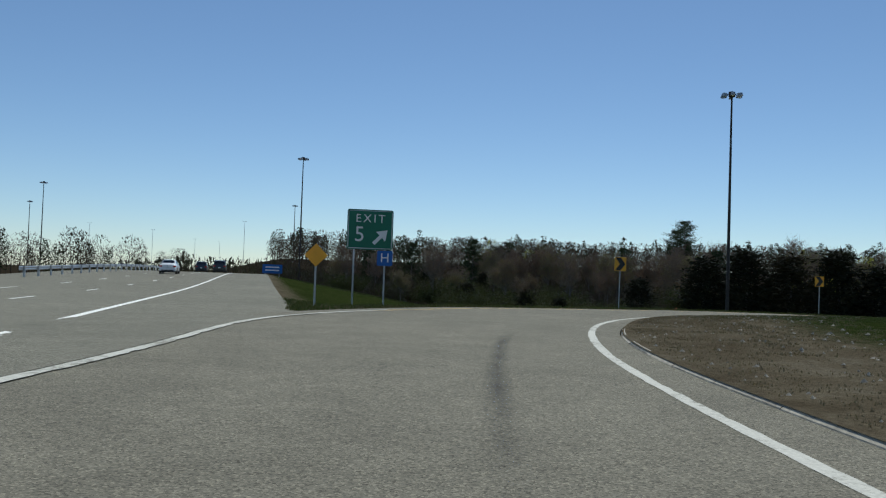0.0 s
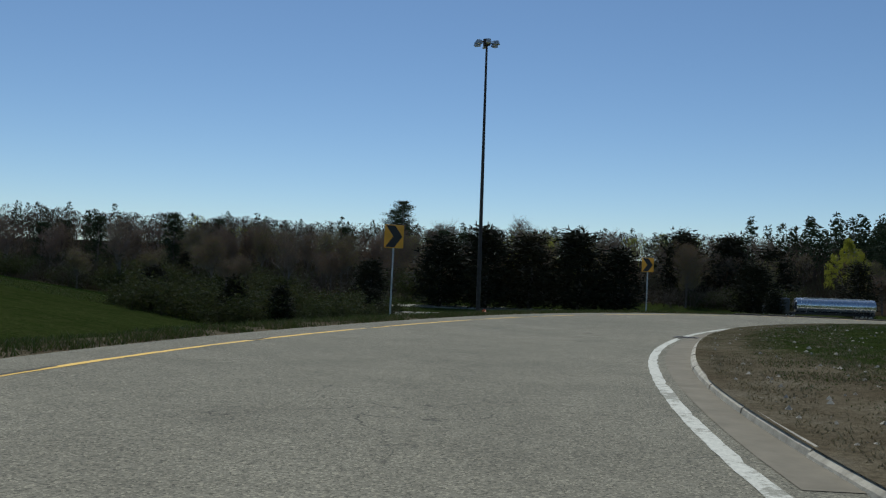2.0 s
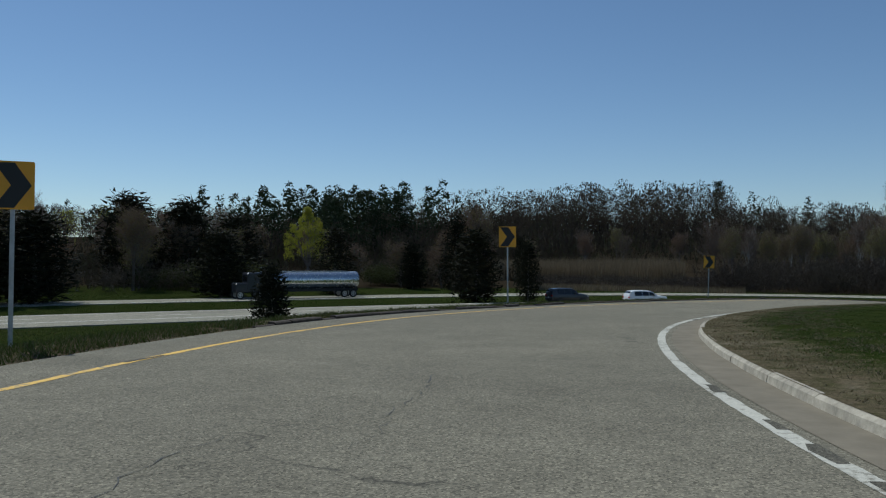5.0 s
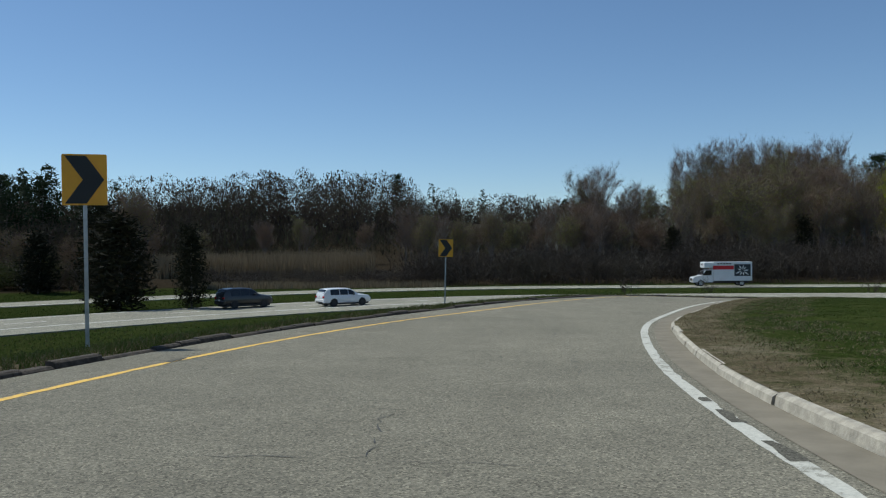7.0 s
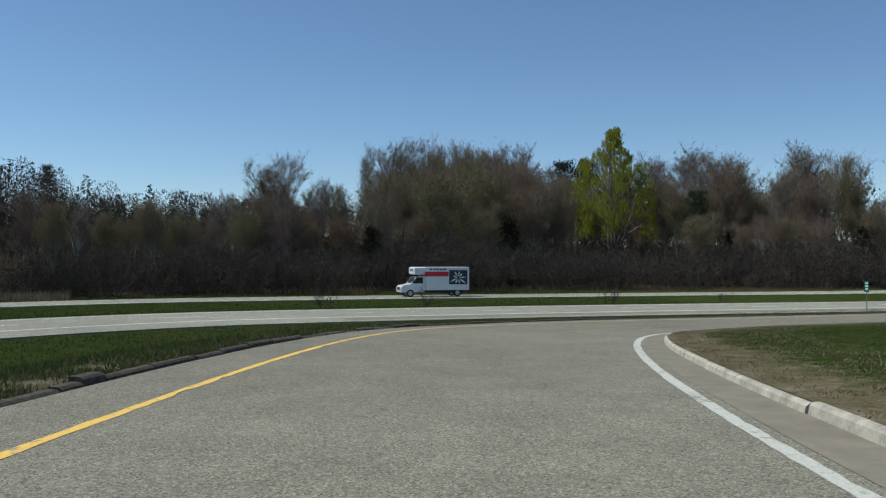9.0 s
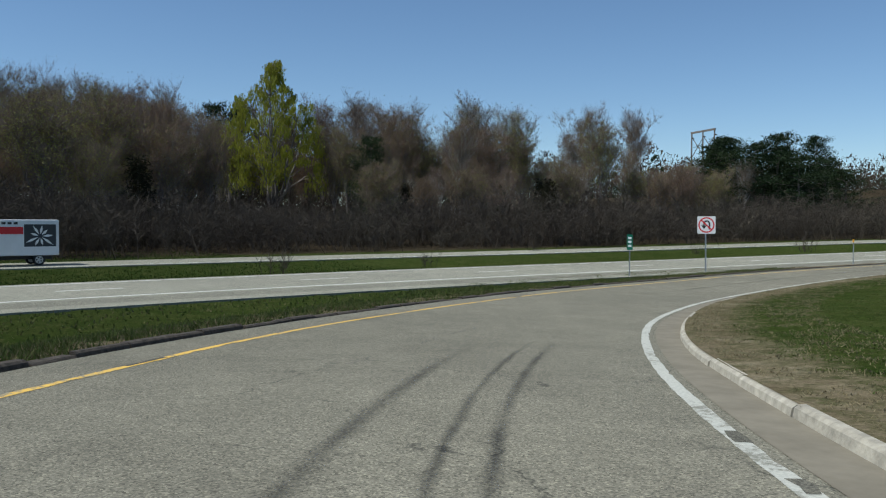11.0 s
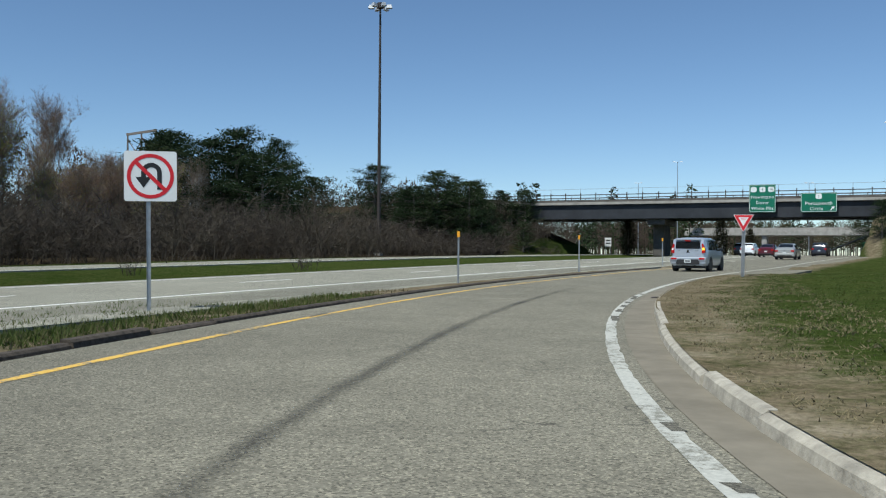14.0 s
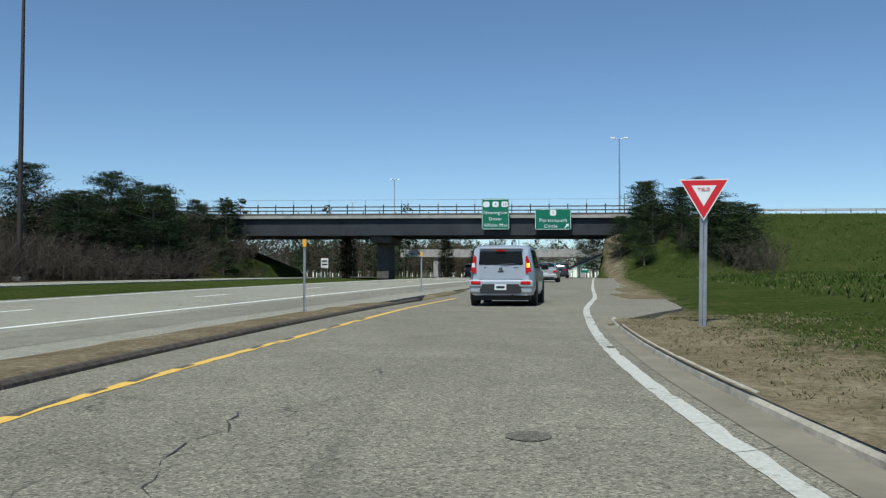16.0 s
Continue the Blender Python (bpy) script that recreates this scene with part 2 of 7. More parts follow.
def foliage(name, stops, rough=0.85, trans=0.25):
    """Leaves, needles and twigs; each tree takes its own tone, each clump varies."""
    m, n, l, b = material(name, rough, 0, 0.1)
    b.inputs["Diffuse Roughness"].default_value = 1.0
    o = n.new("ShaderNodeObjectInfo")
    g = n.new("ShaderNodeNewGeometry")
    f = math_of(n, l, "ADD", math_of(n, l, "MULTIPLY", o.outputs["Random"], 0.55), math_of(n, l, "MULTIPLY", g.outputs["Random Per Island"], 0.45))
    c = ramp_of(n, l, f, stops)
    l.new(c, b.inputs["Base Color"])
    if trans:
        t = n.new("ShaderNodeBsdfTranslucent")
        x = n.new("ShaderNodeMixShader")
        x.inputs[0].default_value = trans
        l.new(c, t.inputs["Color"])
        l.new(b.outputs[0], x.inputs[1])
        l.new(t.outputs[0], x.inputs[2])
        l.new(x.outputs[0], n["Material Output"].inputs["Surface"])
    return m


def ground_material():
    m, n, l, b = material("grass_and_earth", 0.95, 0, 0.0)
    b.inputs["Diffuse Roughness"].default_value = 0.7
    p = coords(n, l)
    a = n.new("ShaderNodeAttribute")
    a.attribute_name = "bare"
    big = noise_of(n, l, p, 0.06, 4, 0.6)
    mid = noise_of(n, l, p, 0.7, 5, 0.7)
    fine = noise_of(n, l, p, 14.0, 4, 0.75)
    green = ramp_of(n, l, big, [(0.3, (0.027, 0.042, 0.009)), (0.7, (0.043, 0.060, 0.014))])
    dry = noise_of(n, l, p, 2.6, 6, 0.8)
    green = mix_of(n, l, ramp_of(n, l, mid, [(0.4, (0, 0, 0)), (0.8, (0.6, 0.6, 0.6))]), green, (0.085, 0.086, 0.03))
    green = mix_of(n, l, ramp_of(n, l, dry, [(0.52, (0, 0, 0)), (0.75, (0.55, 0.55, 0.55))]), green, (0.15, 0.125, 0.062))
    green = mix_of(n, l, ramp_of(n, l, noise_of(n, l, p, 6.0, 4, 0.7), [(0.3, (0.75, 0.75, 0.75)), (0.56, (0, 0, 0))]), green, (0.016, 0.027, 0.006))
    green = mix_of(n, l, 0.85, green, ramp_of(n, l, fine, [(0.3, (0.25, 0.25, 0.25)), (0.7, (0.72, 0.72, 0.72))]), "OVERLAY")
    earth = ramp_of(n, l, mid, [(0.3, (0.11, 0.085, 0.052)), (0.55, (0.18, 0.147, 0.095)), (0.75, (0.26, 0.222, 0.158))])
    earth = mix_of(n, l, 0.7, earth, ramp_of(n, l, fine, [(0.3, (0.2, 0.2, 0.2)), (0.7, (0.75, 0.75, 0.75))]), "OVERLAY")
    mask = math_of(n, l, "ADD", a.outputs["Fac"], math_of(n, l, "MULTIPLY", math_of(n, l, "SUBTRACT", dry, 0.5), 1.5))
    c = mix_of(n, l, ramp_of(n, l, mask, [(0.26, (0, 0, 0)), (0.7, (1, 1, 1))]), green, earth)
    w = n.new("ShaderNodeAttribute")
    w.attribute_name = "litter"
    leaf = ramp_of(n, l, mid, [(0.3, (0.03, 0.023, 0.016)), (0.7, (0.06, 0.047, 0.03))])
    leaf = mix_of(n, l, 0.7, leaf, ramp_of(n, l, fine, [(0.3, (0.2, 0.2, 0.2)), (0.7, (0.75, 0.75, 0.75))]), "OVERLAY")
    c = mix_of(n, l, w.outputs["Fac"], c, leaf)
    l.new(c, b.inputs["Base Color"])
    bump_of(n, l, b, fine, 0.8, 0.06)
    return m


ASPH = asphalt("ramp_asphalt", (0.215, 0.198, 0.153), (0.172, 0.159, 0.124))
ASPH_A = asphalt("highway_asphalt", (0.222, 0.21, 0.166), (0.18, 0.17, 0.135), False)
ASPH_B = asphalt("through_road_asphalt", (0.29, 0.276, 0.222), (0.24, 0.228, 0.184), False)
WHITE_LINE = paint("worn_white_paint", (0.5, 0.485, 0.42), (0.22, 0.208, 0.165), 0.46)
BRIGHT_LINE = paint("bright_white_paint", (0.78, 0.77, 0.72), (0.28, 0.265, 0.215), 0.36)
YELLOW_LINE = paint("worn_yellow_paint", (0.7, 0.45, 0.09), (0.22, 0.2, 0.15), 0.455)
GROUND = ground_material()
KERB = plain("granite_kerb", (0.37, 0.335, 0.27), 0.9, 0, 0.35, 5, 0.3, 0.5)
DIRT = plain("gutter_dirt", (0.205, 0.18, 0.137), 0.95, 0, 0.16, 2.2, 0.1, 0.15)
GALV = plain("galvanised_steel", (0.42, 0.43, 0.44), 0.45, 0.8, 0.2, 6)
DARKSTEEL = plain("weathered_dark_steel", (0.055, 0.045, 0.04), 0.6, 0.4, 0.3, 3)
LAMPGREY = plain("lamp_housing_grey", (0.45, 0.46, 0.47), 0.4, 0.3, 0.15, 4)
GREEN_SIGN = plain("green_sign_sheeting", (0.006, 0.135, 0.075), 0.45, 0, 0.12, 1.5)
BLUE_SIGN = plain("blue_sign_sheeting", (0.01, 0.10, 0.38), 0.45, 0, 0.12, 1.5)
YELLOW_SIGN = plain("amber_sign_sheeting", (0.78, 0.36, 0.015), 0.45, 0, 0.1, 1.5)
WHITE_SIGN = plain("white_sign_sheeting", (0.72, 0.73, 0.72), 0.45, 0, 0.06, 2)
RED_SIGN = plain("red_sign_sheeting", (0.55, 0.012, 0.02), 0.45, 0, 0.1, 2)
BLACK_SIGN = plain("black_sign_legend", (0.012, 0.012, 0.012), 0.5, 0, 0.1, 2)
CONCRETE = plain("bridge_concrete", (0.33, 0.31, 0.28), 0.9, 0, 0.25, 0.8, 0.3, 0.2)
GIRDER = plain("dark_girder_paint", (0.028, 0.03, 0.035), 0.55, 0.2, 0.35, 0.5)
RUBBER = plain("tyre_rubber", (0.018, 0.018, 0.018), 0.85, 0, 0.3, 8)
BARK = plain("tree_bark", (0.185, 0.16, 0.14), 0.95, 0, 0.35, 1.5, 0.2)
PALEBARK = plain("pale_birch_bark", (0.42, 0.40, 0.36), 0.9, 0, 0.3, 1.5, 0.2)
TWIG = foliage("bare_twigs", [(0.0, (0.154, 0.123, 0.099)), (0.35, (0.231, 0.176, 0.137)), (0.7, (0.256, 0.171, 0.130)), (1.0, (0.316, 0.273, 0.213))], 0.9, 0.04)
BUDS = foliage("spring_buds", [(0.0, (0.202, 0.160, 0.101)), (0.2, (0.286, 0.151, 0.098)), (0.42, (0.235, 0.199, 0.092)), (0.65, (0.286, 0.277, 0.084)), (1.0, (0.403, 0.403, 0.109))], 0.85, 0.1)
WILLOWLEAF = foliage("young_willow_leaves", [(0.0, (0.286, 0.297, 0.044)), (0.5, (0.396, 0.396, 0.055)), (1.0, (0.484, 0.463, 0.088))], 0.8, 0.4)
PINE = foliage("pine_needles", [(0.0, (0.018, 0.032, 0.014)), (0.5, (0.032, 0.050, 0.021)), (1.0, (0.052, 0.068, 0.028))], 0.8, 0.08)
CEDAR = foliage("cedar_foliage", [(0.0, (0.014, 0.017, 0.009)), (0.6, (0.027, 0.027, 0.014)), (1.0, (0.045, 0.036, 0.018))], 0.85, 0.06)
BRUSH = foliage("leafless_brush", [(0.0, (0.058, 0.047, 0.039)), (0.5, (0.090, 0.073, 0.058)), (1.0, (0.111, 0.096, 0.068))], 0.9, 0.04)
SHRUBLEAF = foliage("shrub_young_leaves", [(0.0, (0.032, 0.042, 0.015)), (0.6, (0.058, 0.069, 0.021)), (1.0, (0.090, 0.078, 0.032))], 0.85, 0.2)
REED = foliage("dry_reeds", [(0.0, (0.17, 0.135, 0.085)), (0.6, (0.27, 0.215, 0.135)), (1.0, (0.36, 0.295, 0.19))], 0.9, 0.2)
BLADE = foliage("grass_blades", [(0.0, (0.044, 0.072, 0.013)), (0.5, (0.068, 0.102, 0.021)), (0.8, (0.097, 0.116, 0.034)), (1.0, (0.213, 0.183, 0.092))], 0.9, 0.12)
STRAW = foliage("dry_straw", [(0.0, (0.17, 0.14, 0.075)), (0.6, (0.26, 0.215, 0.125)), (1.0, (0.13, 0.135, 0.05))], 0.9, 0.12)


# ---- mesh helpers ----
class Shape:
    """Collects vertices and faces for one mesh."""

    def __init__(self):
        self.v, self.f = [], []

    def add(self, verts, faces):
        k = len(self.v)
        self.v += [tuple(p) for p in verts]
        self.f += [tuple(i + k for i in f) for f in faces]
        return self

    def box(self, c, size, rz=0.0, taper=1.0, bevel=0.0):
        sx, sy, sz = (d / 2 for d in size)
        pts = []
        if bevel <= 0:
            for z, t in ((-sz, 1.0), (sz, taper)):
                pts += [(-sx * t, -sy * t, z), (sx * t, -sy * t, z), (sx * t, sy * t, z), (-sx * t, sy * t, z)]
            faces = [(3, 2, 1, 0), (4, 5, 6, 7), (0, 1, 5, 4), (1, 2, 6, 5), (2, 3, 7, 6), (3, 0, 4, 7)]
        else:
            b = bevel
            rings = [(-sz, b), (-sz + b, 0.0), (sz - b, 0.0), (sz, b)]
            for z, i in rings:
                x, y = sx - i, sy - i
                e = b * 0.7 if i == 0.0 else b * 0.4
                pts += [(-x + e, -y, z), (x - e, -y, z), (x, -y + e, z), (x, y - e, z), (x - e, y, z), (-x + e, y, z), (-x, y - e, z), (-x, -y + e, z)]
            faces = [tuple(range(7, -1, -1)), tuple(range(24, 32))]
            faces += [(r * 8 + i, r * 8 + (i + 1) % 8, r * 8 + 8 + (i + 1) % 8, r * 8 + 8 + i) for r in range(3) for i in range(8)]
        m = Matrix.Translation(c) @ Matrix.Rotation(rz, 4, "Z")
        return self.add([m @ Vector(p) for p in pts], faces)

    def tube(self, path, radii, seg=6, cap=True):
        path = [Vector(p) for p in path]
        rings = []
        for i, p in enumerate(path):
            d = (path[min(i + 1, len(path) - 1)] - path[max(i - 1, 0)]).normalized()
            u = d.orthogonal().normalized() if abs(d.z) < 0.999 else Vector((1, 0, 0))
            w = d.cross(u)
            r = radii[i] if isinstance(radii, (list, tuple)) else radii
            rings.append([p + (u * math.cos(a) + w * math.sin(a)) * r for a in (2 * math.pi * k / seg for k in range(seg))])
        n = len(path)
        faces = [(i * seg + k, i * seg + (k + 1) % seg, (i + 1) * seg + (k + 1) % seg, (i + 1) * seg + k) for i in range(n - 1) for k in range(seg)]
        if cap:
            faces += [tuple(range(seg - 1, -1, -1)), tuple((n - 1) * seg + k for k in range(seg))]
        return self.add([q for r in rings for q in r], faces)

    def slab(self, outline, y0, y1):
        """A flat plate: outline in x, z, from y0 to y1."""
        n = len(outline)
        v = [(x, y0, z) for x, z in outline] + [(x, y1, z) for x, z in outline]
        f = [tuple(range(n)), tuple(range(2 * n - 1, n - 1, -1))] + [(i, i + n, (i + 1) % n + n, (i + 1) % n) for i in range(n)]
        return self.add(v, f)

    def mesh(self, name, mat, smooth=None):
        me = bpy.data.meshes.new(name)
        me.from_pydata(self.v, [], self.f)
        me.materials.append(mat)
        if smooth is not None:
            me.shade_smooth()
            me.set_sharp_from_angle(angle=radians(smooth))
        return me


def part(name, shape, mat, parent, label="", smooth=None, m=None):
    ob = new(name, shape if isinstance(shape, bpy.types.Mesh) else shape.mesh(name, mat, smooth))
    ob.parent = parent
    if m is not None:
        ob.matrix_basis = m
    if label:
        ob["label"] = label
    return ob


def thing(name, m, label, category, group="", kind=""):
    return tagged(placed(new(name), m), label, category, group, kind)


def placed(ob, m):
    ob.matrix_basis = m
    return ob


def text_shape(words, size, mat, name="lettering", spacing=1.0):
    """Raised lettering in the built-in font, in the x-z plane, centred, facing -y."""
    cu = bpy.data.curves.new(name, "FONT")
    cu.body, cu.size, cu.align_x, cu.align_y, cu.extrude, cu.space_character = words, size, "CENTER", "CENTER", 0.004, spacing
    cu.resolution_u = 3
    tmp = bpy.data.objects.new(name, cu)
    me = bpy.data.meshes.new_from_object(tmp)
    bpy.data.objects.remove(tmp)
    me.transform(Matrix.Rotation(radians(90), 4, "X"))
    me.materials.clear()
    me.materials.append(mat)
    return me


def round_rect(w, h, r, seg=4, cx=0.0, cz=0.0):
    out = []
    for sx, sz, a0 in ((1, 1, 0), (-1, 1, 90), (-1, -1, 180), (1, -1, 270)):
        for k in range(seg + 1):
            a = radians(a0 + 90 * k / seg)
            out.append((cx + sx * (w / 2 - r) + r * math.cos(a), cz + sz * (h / 2 - r) + r * math.sin(a)))
    return out[::-1]

# ---- the ground ----
_s = np.arange(-40, 331, 1.0)
_c = ramp(_s)
_t = ramp(_s + 0.5) - ramp(_s - 0.5)
_t = _t[:, :2] / np.linalg.norm(_t[:, :2], axis=1, keepdims=True)
_bs = np.arange(-170, 431, 2.0)
_bc = broad(_bs)
_bt = broad(_bs + 0.5) - broad(_bs - 0.5)
_bt = _bt[:, :2] / np.linalg.norm(_bt[:, :2], axis=1, keepdims=True)


def smooth(x):
    x = np.clip(x, 0, 1)
    return x * x * (3 - 2 * x)


def ramp_coords(p):
    d2 = ((p[:, None, :] - _c[None, :, :2]) ** 2).sum(2)
    i = d2.argmin(1)
    d = p - _c[i, :2]
    s = _s[i] + (d * _t[i]).sum(1)
    o = d[:, 0] * _t[i, 1] - d[:, 1] * _t[i, 0]
    w = 1 / (d2 + 3.0) ** 2
    return s, o, ramp(s)[:, 2], (w * _c[None, :, 2]).sum(1) / w.sum(1)


def b_coords(p):
    d2 = ((p[:, None, :] - _bc[None, :, :2]) ** 2).sum(2)
    i = d2.argmin(1)
    d = p - _bc[i, :2]
    return _bs[i], d[:, 1] * _bt[i, 0] - d[:, 0] * _bt[i, 1], _bc[i, 2], np.sqrt(d2.min(1))


def ground_z(x, y, detail=True, cut=False):
    """Height of the ground, and how bare it is."""
    p = np.stack([np.ravel(x), np.ravel(y)], 1).astype(float)
    zs, bare = np.empty(len(p)), np.empty(len(p))
    for k in range(0, len(p), 20000):
        q = p[k:k + 20000]
        s, o, zr, zi = ramp_coords(q)
        bs, bo, bz, bd = b_coords(q)
        r = np.hypot(q[:, 0] - 70, q[:, 1] - 30)
        # plain and hills
        side_a = (q - A_ORG) @ A_RIGHT
        far = np.where(q[:, 1] < -60, 0.12, 1.0) * smooth((r - 210) / 330) * 15 * (1 - 0.95 * smooth((20 - side_a) / 60))
        hill = sum(h * np.exp(-((q[:, 0] - hx) ** 2 + (q[:, 1] - hy) ** 2) / (2 * sg * sg)) for hx, hy, h, sg in ((335, 205, 7.5, 62), (375, 140, 5.0, 52)))
        base = -5.95 + far + hill + 0.35 * np.sin(q[:, 0] * 0.031 + 1) * np.sin(q[:, 1] * 0.027)
        base = np.where(q[:, 1] < -20, np.maximum(base, -5.3 + np.clip(-20 - q[:, 1], 0, 80) * 0.011), base)
        # through road with its median
        dip = np.where((bo > 10) & (bo < 23), -0.25 * np.sin((bo - 10) / 13 * np.pi), 0)
        inb = smooth((bo + 14) / 8) * smooth((46 - bo) / 8)
        z = base * (1 - inb) + (bz - 0.09 + dip) * inb
        # highway embankment
        da = (q - A_ORG) @ A_DIR
        oa = (q - A_ORG) @ A_RIGHT
        za = a_height(da) - 0.07 - 0.17 * np.clip(np.where(oa > 0, oa - 5.2, -16.3 - oa), 0, 1e9)
        za = np.where((da > -75), za, -99)
        # ramp: outer slope and the loop's inside
        left, right = O_LEFT(s)[:, 0], O_KERB(s)[:, 0]
        el, er = left - o, o - right
        zl = zr - 0.01 - 0.15 * np.clip(el - 1.2, 0, 1e9) - 0.05 * smooth(1 - el)
        z = np.maximum(np.maximum(z, za), np.where(el > 0, zl, -99))
        zin = zr + kerb_rise(s) - 0.006 + 0.06 * smooth(er / 3) + (zi - zr) * smooth(er / 7) + 0.25 * smooth(er / 12)
        loop = (er > 0) & (s > -38) & (s < 209)
        loop2 = (er > 0) & (s >= 209)
        z = np.where(loop, zin, z)
        apron = np.clip((s - 208.8) * 0.32, 0, 2.15 - 0.03 * np.clip(s - 218, 0, 38))
        z = np.where(loop2, np.maximum(z, zr - 0.16 + 0.16 * smooth((er - apron) / 0.4) + 0.05 * np.clip(er - apron - 3, 0, 12)), z)
        # bridge approaches
        ax = np.where(q[:, 0] > 139, 172 - q[:, 0], q[:, 0] - 106)
        ze = 3.35 - 0.36 * np.clip(np.abs(q[:, 1] + 107) - 8, 0, 1e9) - 0.42 * np.clip(ax, 0, 1e9)
        ze = np.where(q[:, 0] < 25, ze - (25 - q[:, 0]) * 0.3, ze)
        z = np.maximum(z, ze)
        road = (el <= 0) & (er <= 0)
        z = np.where(road, np.minimum(zr - 0.1, 99), z)
        z = np.where((bo > -4.0) & (bo < 9.3) & (o < 0) & (bd < 60), np.minimum(z, bz - 0.07), z)
        z = np.where((bo > 23.8) & (bo < 31.8) & (bd < 60), np.minimum(z, bz - 0.07), z)
        z = np.where((da > -75) & (oa > -16) & (oa < 4.9) & (da < 330), np.minimum(z, a_height(da) - 0.25), z)
        z = np.where((el > 0) & (el < 3.6) & (s < 23) & (s > -60) & (oa < 12), np.minimum(z, zr - 0.2), z)
        if detail:
            z = z + np.where(road, 0, 0.035 * np.sin(q[:, 0] * 1.9) * np.sin(q[:, 1] * 2.3 + 1) * smooth(np.minimum(np.abs(el), np.abs(er)) / 2))
        if cut:
            e = np.where(el > 0, el, er)
            z = z - np.where((e > 0) & (s > -38) & (s < np.where(er > 0, 208, 226)), 0.32 * (1 - smooth((e - 1.3) / 0.9)), 0)
        zs[k:k + 20000] = z
        b = np.zeros(len(q))
        start = smooth((46 - s) / 18)
        late = smooth((s - 184) / 8)
        b = np.where(er > 0, (0.95 * start + 0.6 * (1 - start) + 0.1 * late) * (1 - smooth((er - 0.7 - 1.4 * start - 0.4 * late) / (1.8 + 2.8 * start + 0.4 * late))), b)
        b = np.where((el > 0) & (oa > 0), np.maximum(0.8 * (1 - smooth((el - 0.4) / 1.8)), 0.95 * smooth((s - 186) / 6) * (el < 9) * (s < 240)), b)
        b = np.maximum(b, np.where((oa > 4) & (oa < 12) & (da > 15) & (da < 200), 0.75 * (1 - smooth((oa - 5.0) / 2.4)), 0))
        b = np.where(loop2, np.maximum(b, 0.14 * (1 - smooth((er - apron) / 1.2))), b)
        b = np.maximum(b, 0.62 * np.exp(-((q[:, 0] - 102) / 4) ** 2 - ((q[:, 1] + 98.5) / 1.6) ** 2))
        b = np.maximum(b, 0.5 * np.exp(-((q[:, 0] - 106) / 6) ** 2 - ((q[:, 1] + 30) / 1.0) ** 2))
        bare[k:k + 20000] = b
    return zs, bare


def woodland(x, y):
    """How far the ground lies under trees, where leaf litter takes the place of grass."""
    p = np.stack([x, y], 1).astype(float)
    out = np.empty(len(p))
    for k in range(0, len(p), 20000):
        q = p[k:k + 20000]
        bs, bo, bz, bd = b_coords(q)
        edge = np.where(bs > 48, 35, 60 - 14 * np.sin(bs * 0.05))
        w = smooth((bo - edge) / 5) * (bs > -168) * (bs < 215)
        w = np.maximum(w, smooth((np.hypot(q[:, 0] - 70, q[:, 1] - 30) - 230) / 15))
        # towards the bridge foot the dark litter tone also stands in for shade
        w = np.maximum(w, np.where((q[:, 0] > 150) & (q[:, 1] < -55), smooth((bo - 33) / 3), 0))
        out[k:k + 20000] = w
    return out


def verge(name, side, s0, s1, label):
    """The strip of ground just behind a kerb or road edge."""
    s = np.arange(s0, s1, 0.7)
    es = [0.17, 0.4, 0.8, 1.3, 1.9, 2.5]
    cols, bare = [], []
    near = np.where((s < 36) | (s > 188), 0.05, 0.09) if side > 0 else np.full(len(s), 0.12)
    for e in es:
        e = near if e == es[0] else e
        o = O_KERB(s)[:, 0] + e if side > 0 else O_LEFT(s)[:, 0] - e
        p = on_ramp(s, o)
        z, b = ground_z(p[:, 0], p[:, 1])
        p[:, 2] = z + (0.012 if np.max(e) < 2.4 else -0.05)
        cols.append(p)
        bare.append(b)
    n = len(s)
    f = [(k * n + i, (k + 1) * n + i, (k + 1) * n + i + 1, k * n + i + 1) for k in range(len(es) - 1) for i in range(n - 1)]
    me = bpy.data.meshes.new(name)
    me.from_pydata(np.concatenate(cols).tolist(), [], f if side > 0 else [q[::-1] for q in f])
    me.attributes.new("bare", "FLOAT", "POINT").data.foreach_set("value", np.concatenate(bare))
    me.attributes.new("litter", "FLOAT", "POINT").data.foreach_set("value", np.zeros(n * len(es)))
    me.materials.append(GROUND)
    me.shade_smooth()
    return tagged(new(name, me), label, "verge", kind="structure")


def sheet(name, xs, ys, cut=None):
    gx, gy = np.meshgrid(xs, ys)
    z, bare = ground_z(gx, gy, True, True)
    litter = woodland(gx.ravel(), gy.ravel())
    n, m = len(xs), len(ys)
    v = np.stack([gx.ravel(), gy.ravel(), z], 1)
    idx = np.arange(n * m).reshape(m, n)
    f = np.stack([idx[:-1, :-1], idx[:-1, 1:], idx[1:, 1:], idx[1:, :-1]], -1).reshape(-1, 4)
    me = bpy.data.meshes.new(name)
    me.from_pydata(v.tolist(), [], f.tolist())
    at = me.attributes.new("bare", "FLOAT", "POINT")
    at.data.foreach_set("value", bare)
    at = me.attributes.new("litter", "FLOAT", "POINT")
    at.data.foreach_set("value", litter)
    me.materials.append(GROUND)
    me.shade_smooth()
    return new(name, me)


def steps(lo, hi, fine, grow=1.25, reach=2600.0):
    mid = list(np.arange(lo, hi + 0.01, fine))
    d, a, b = fine, [lo], [hi]
    while b[-1] < reach:
        d *= grow
        a.append(a[-1] - d)
        b.append(b[-1] + d)
    return np.array(a[:0:-1] + mid + b[1:])


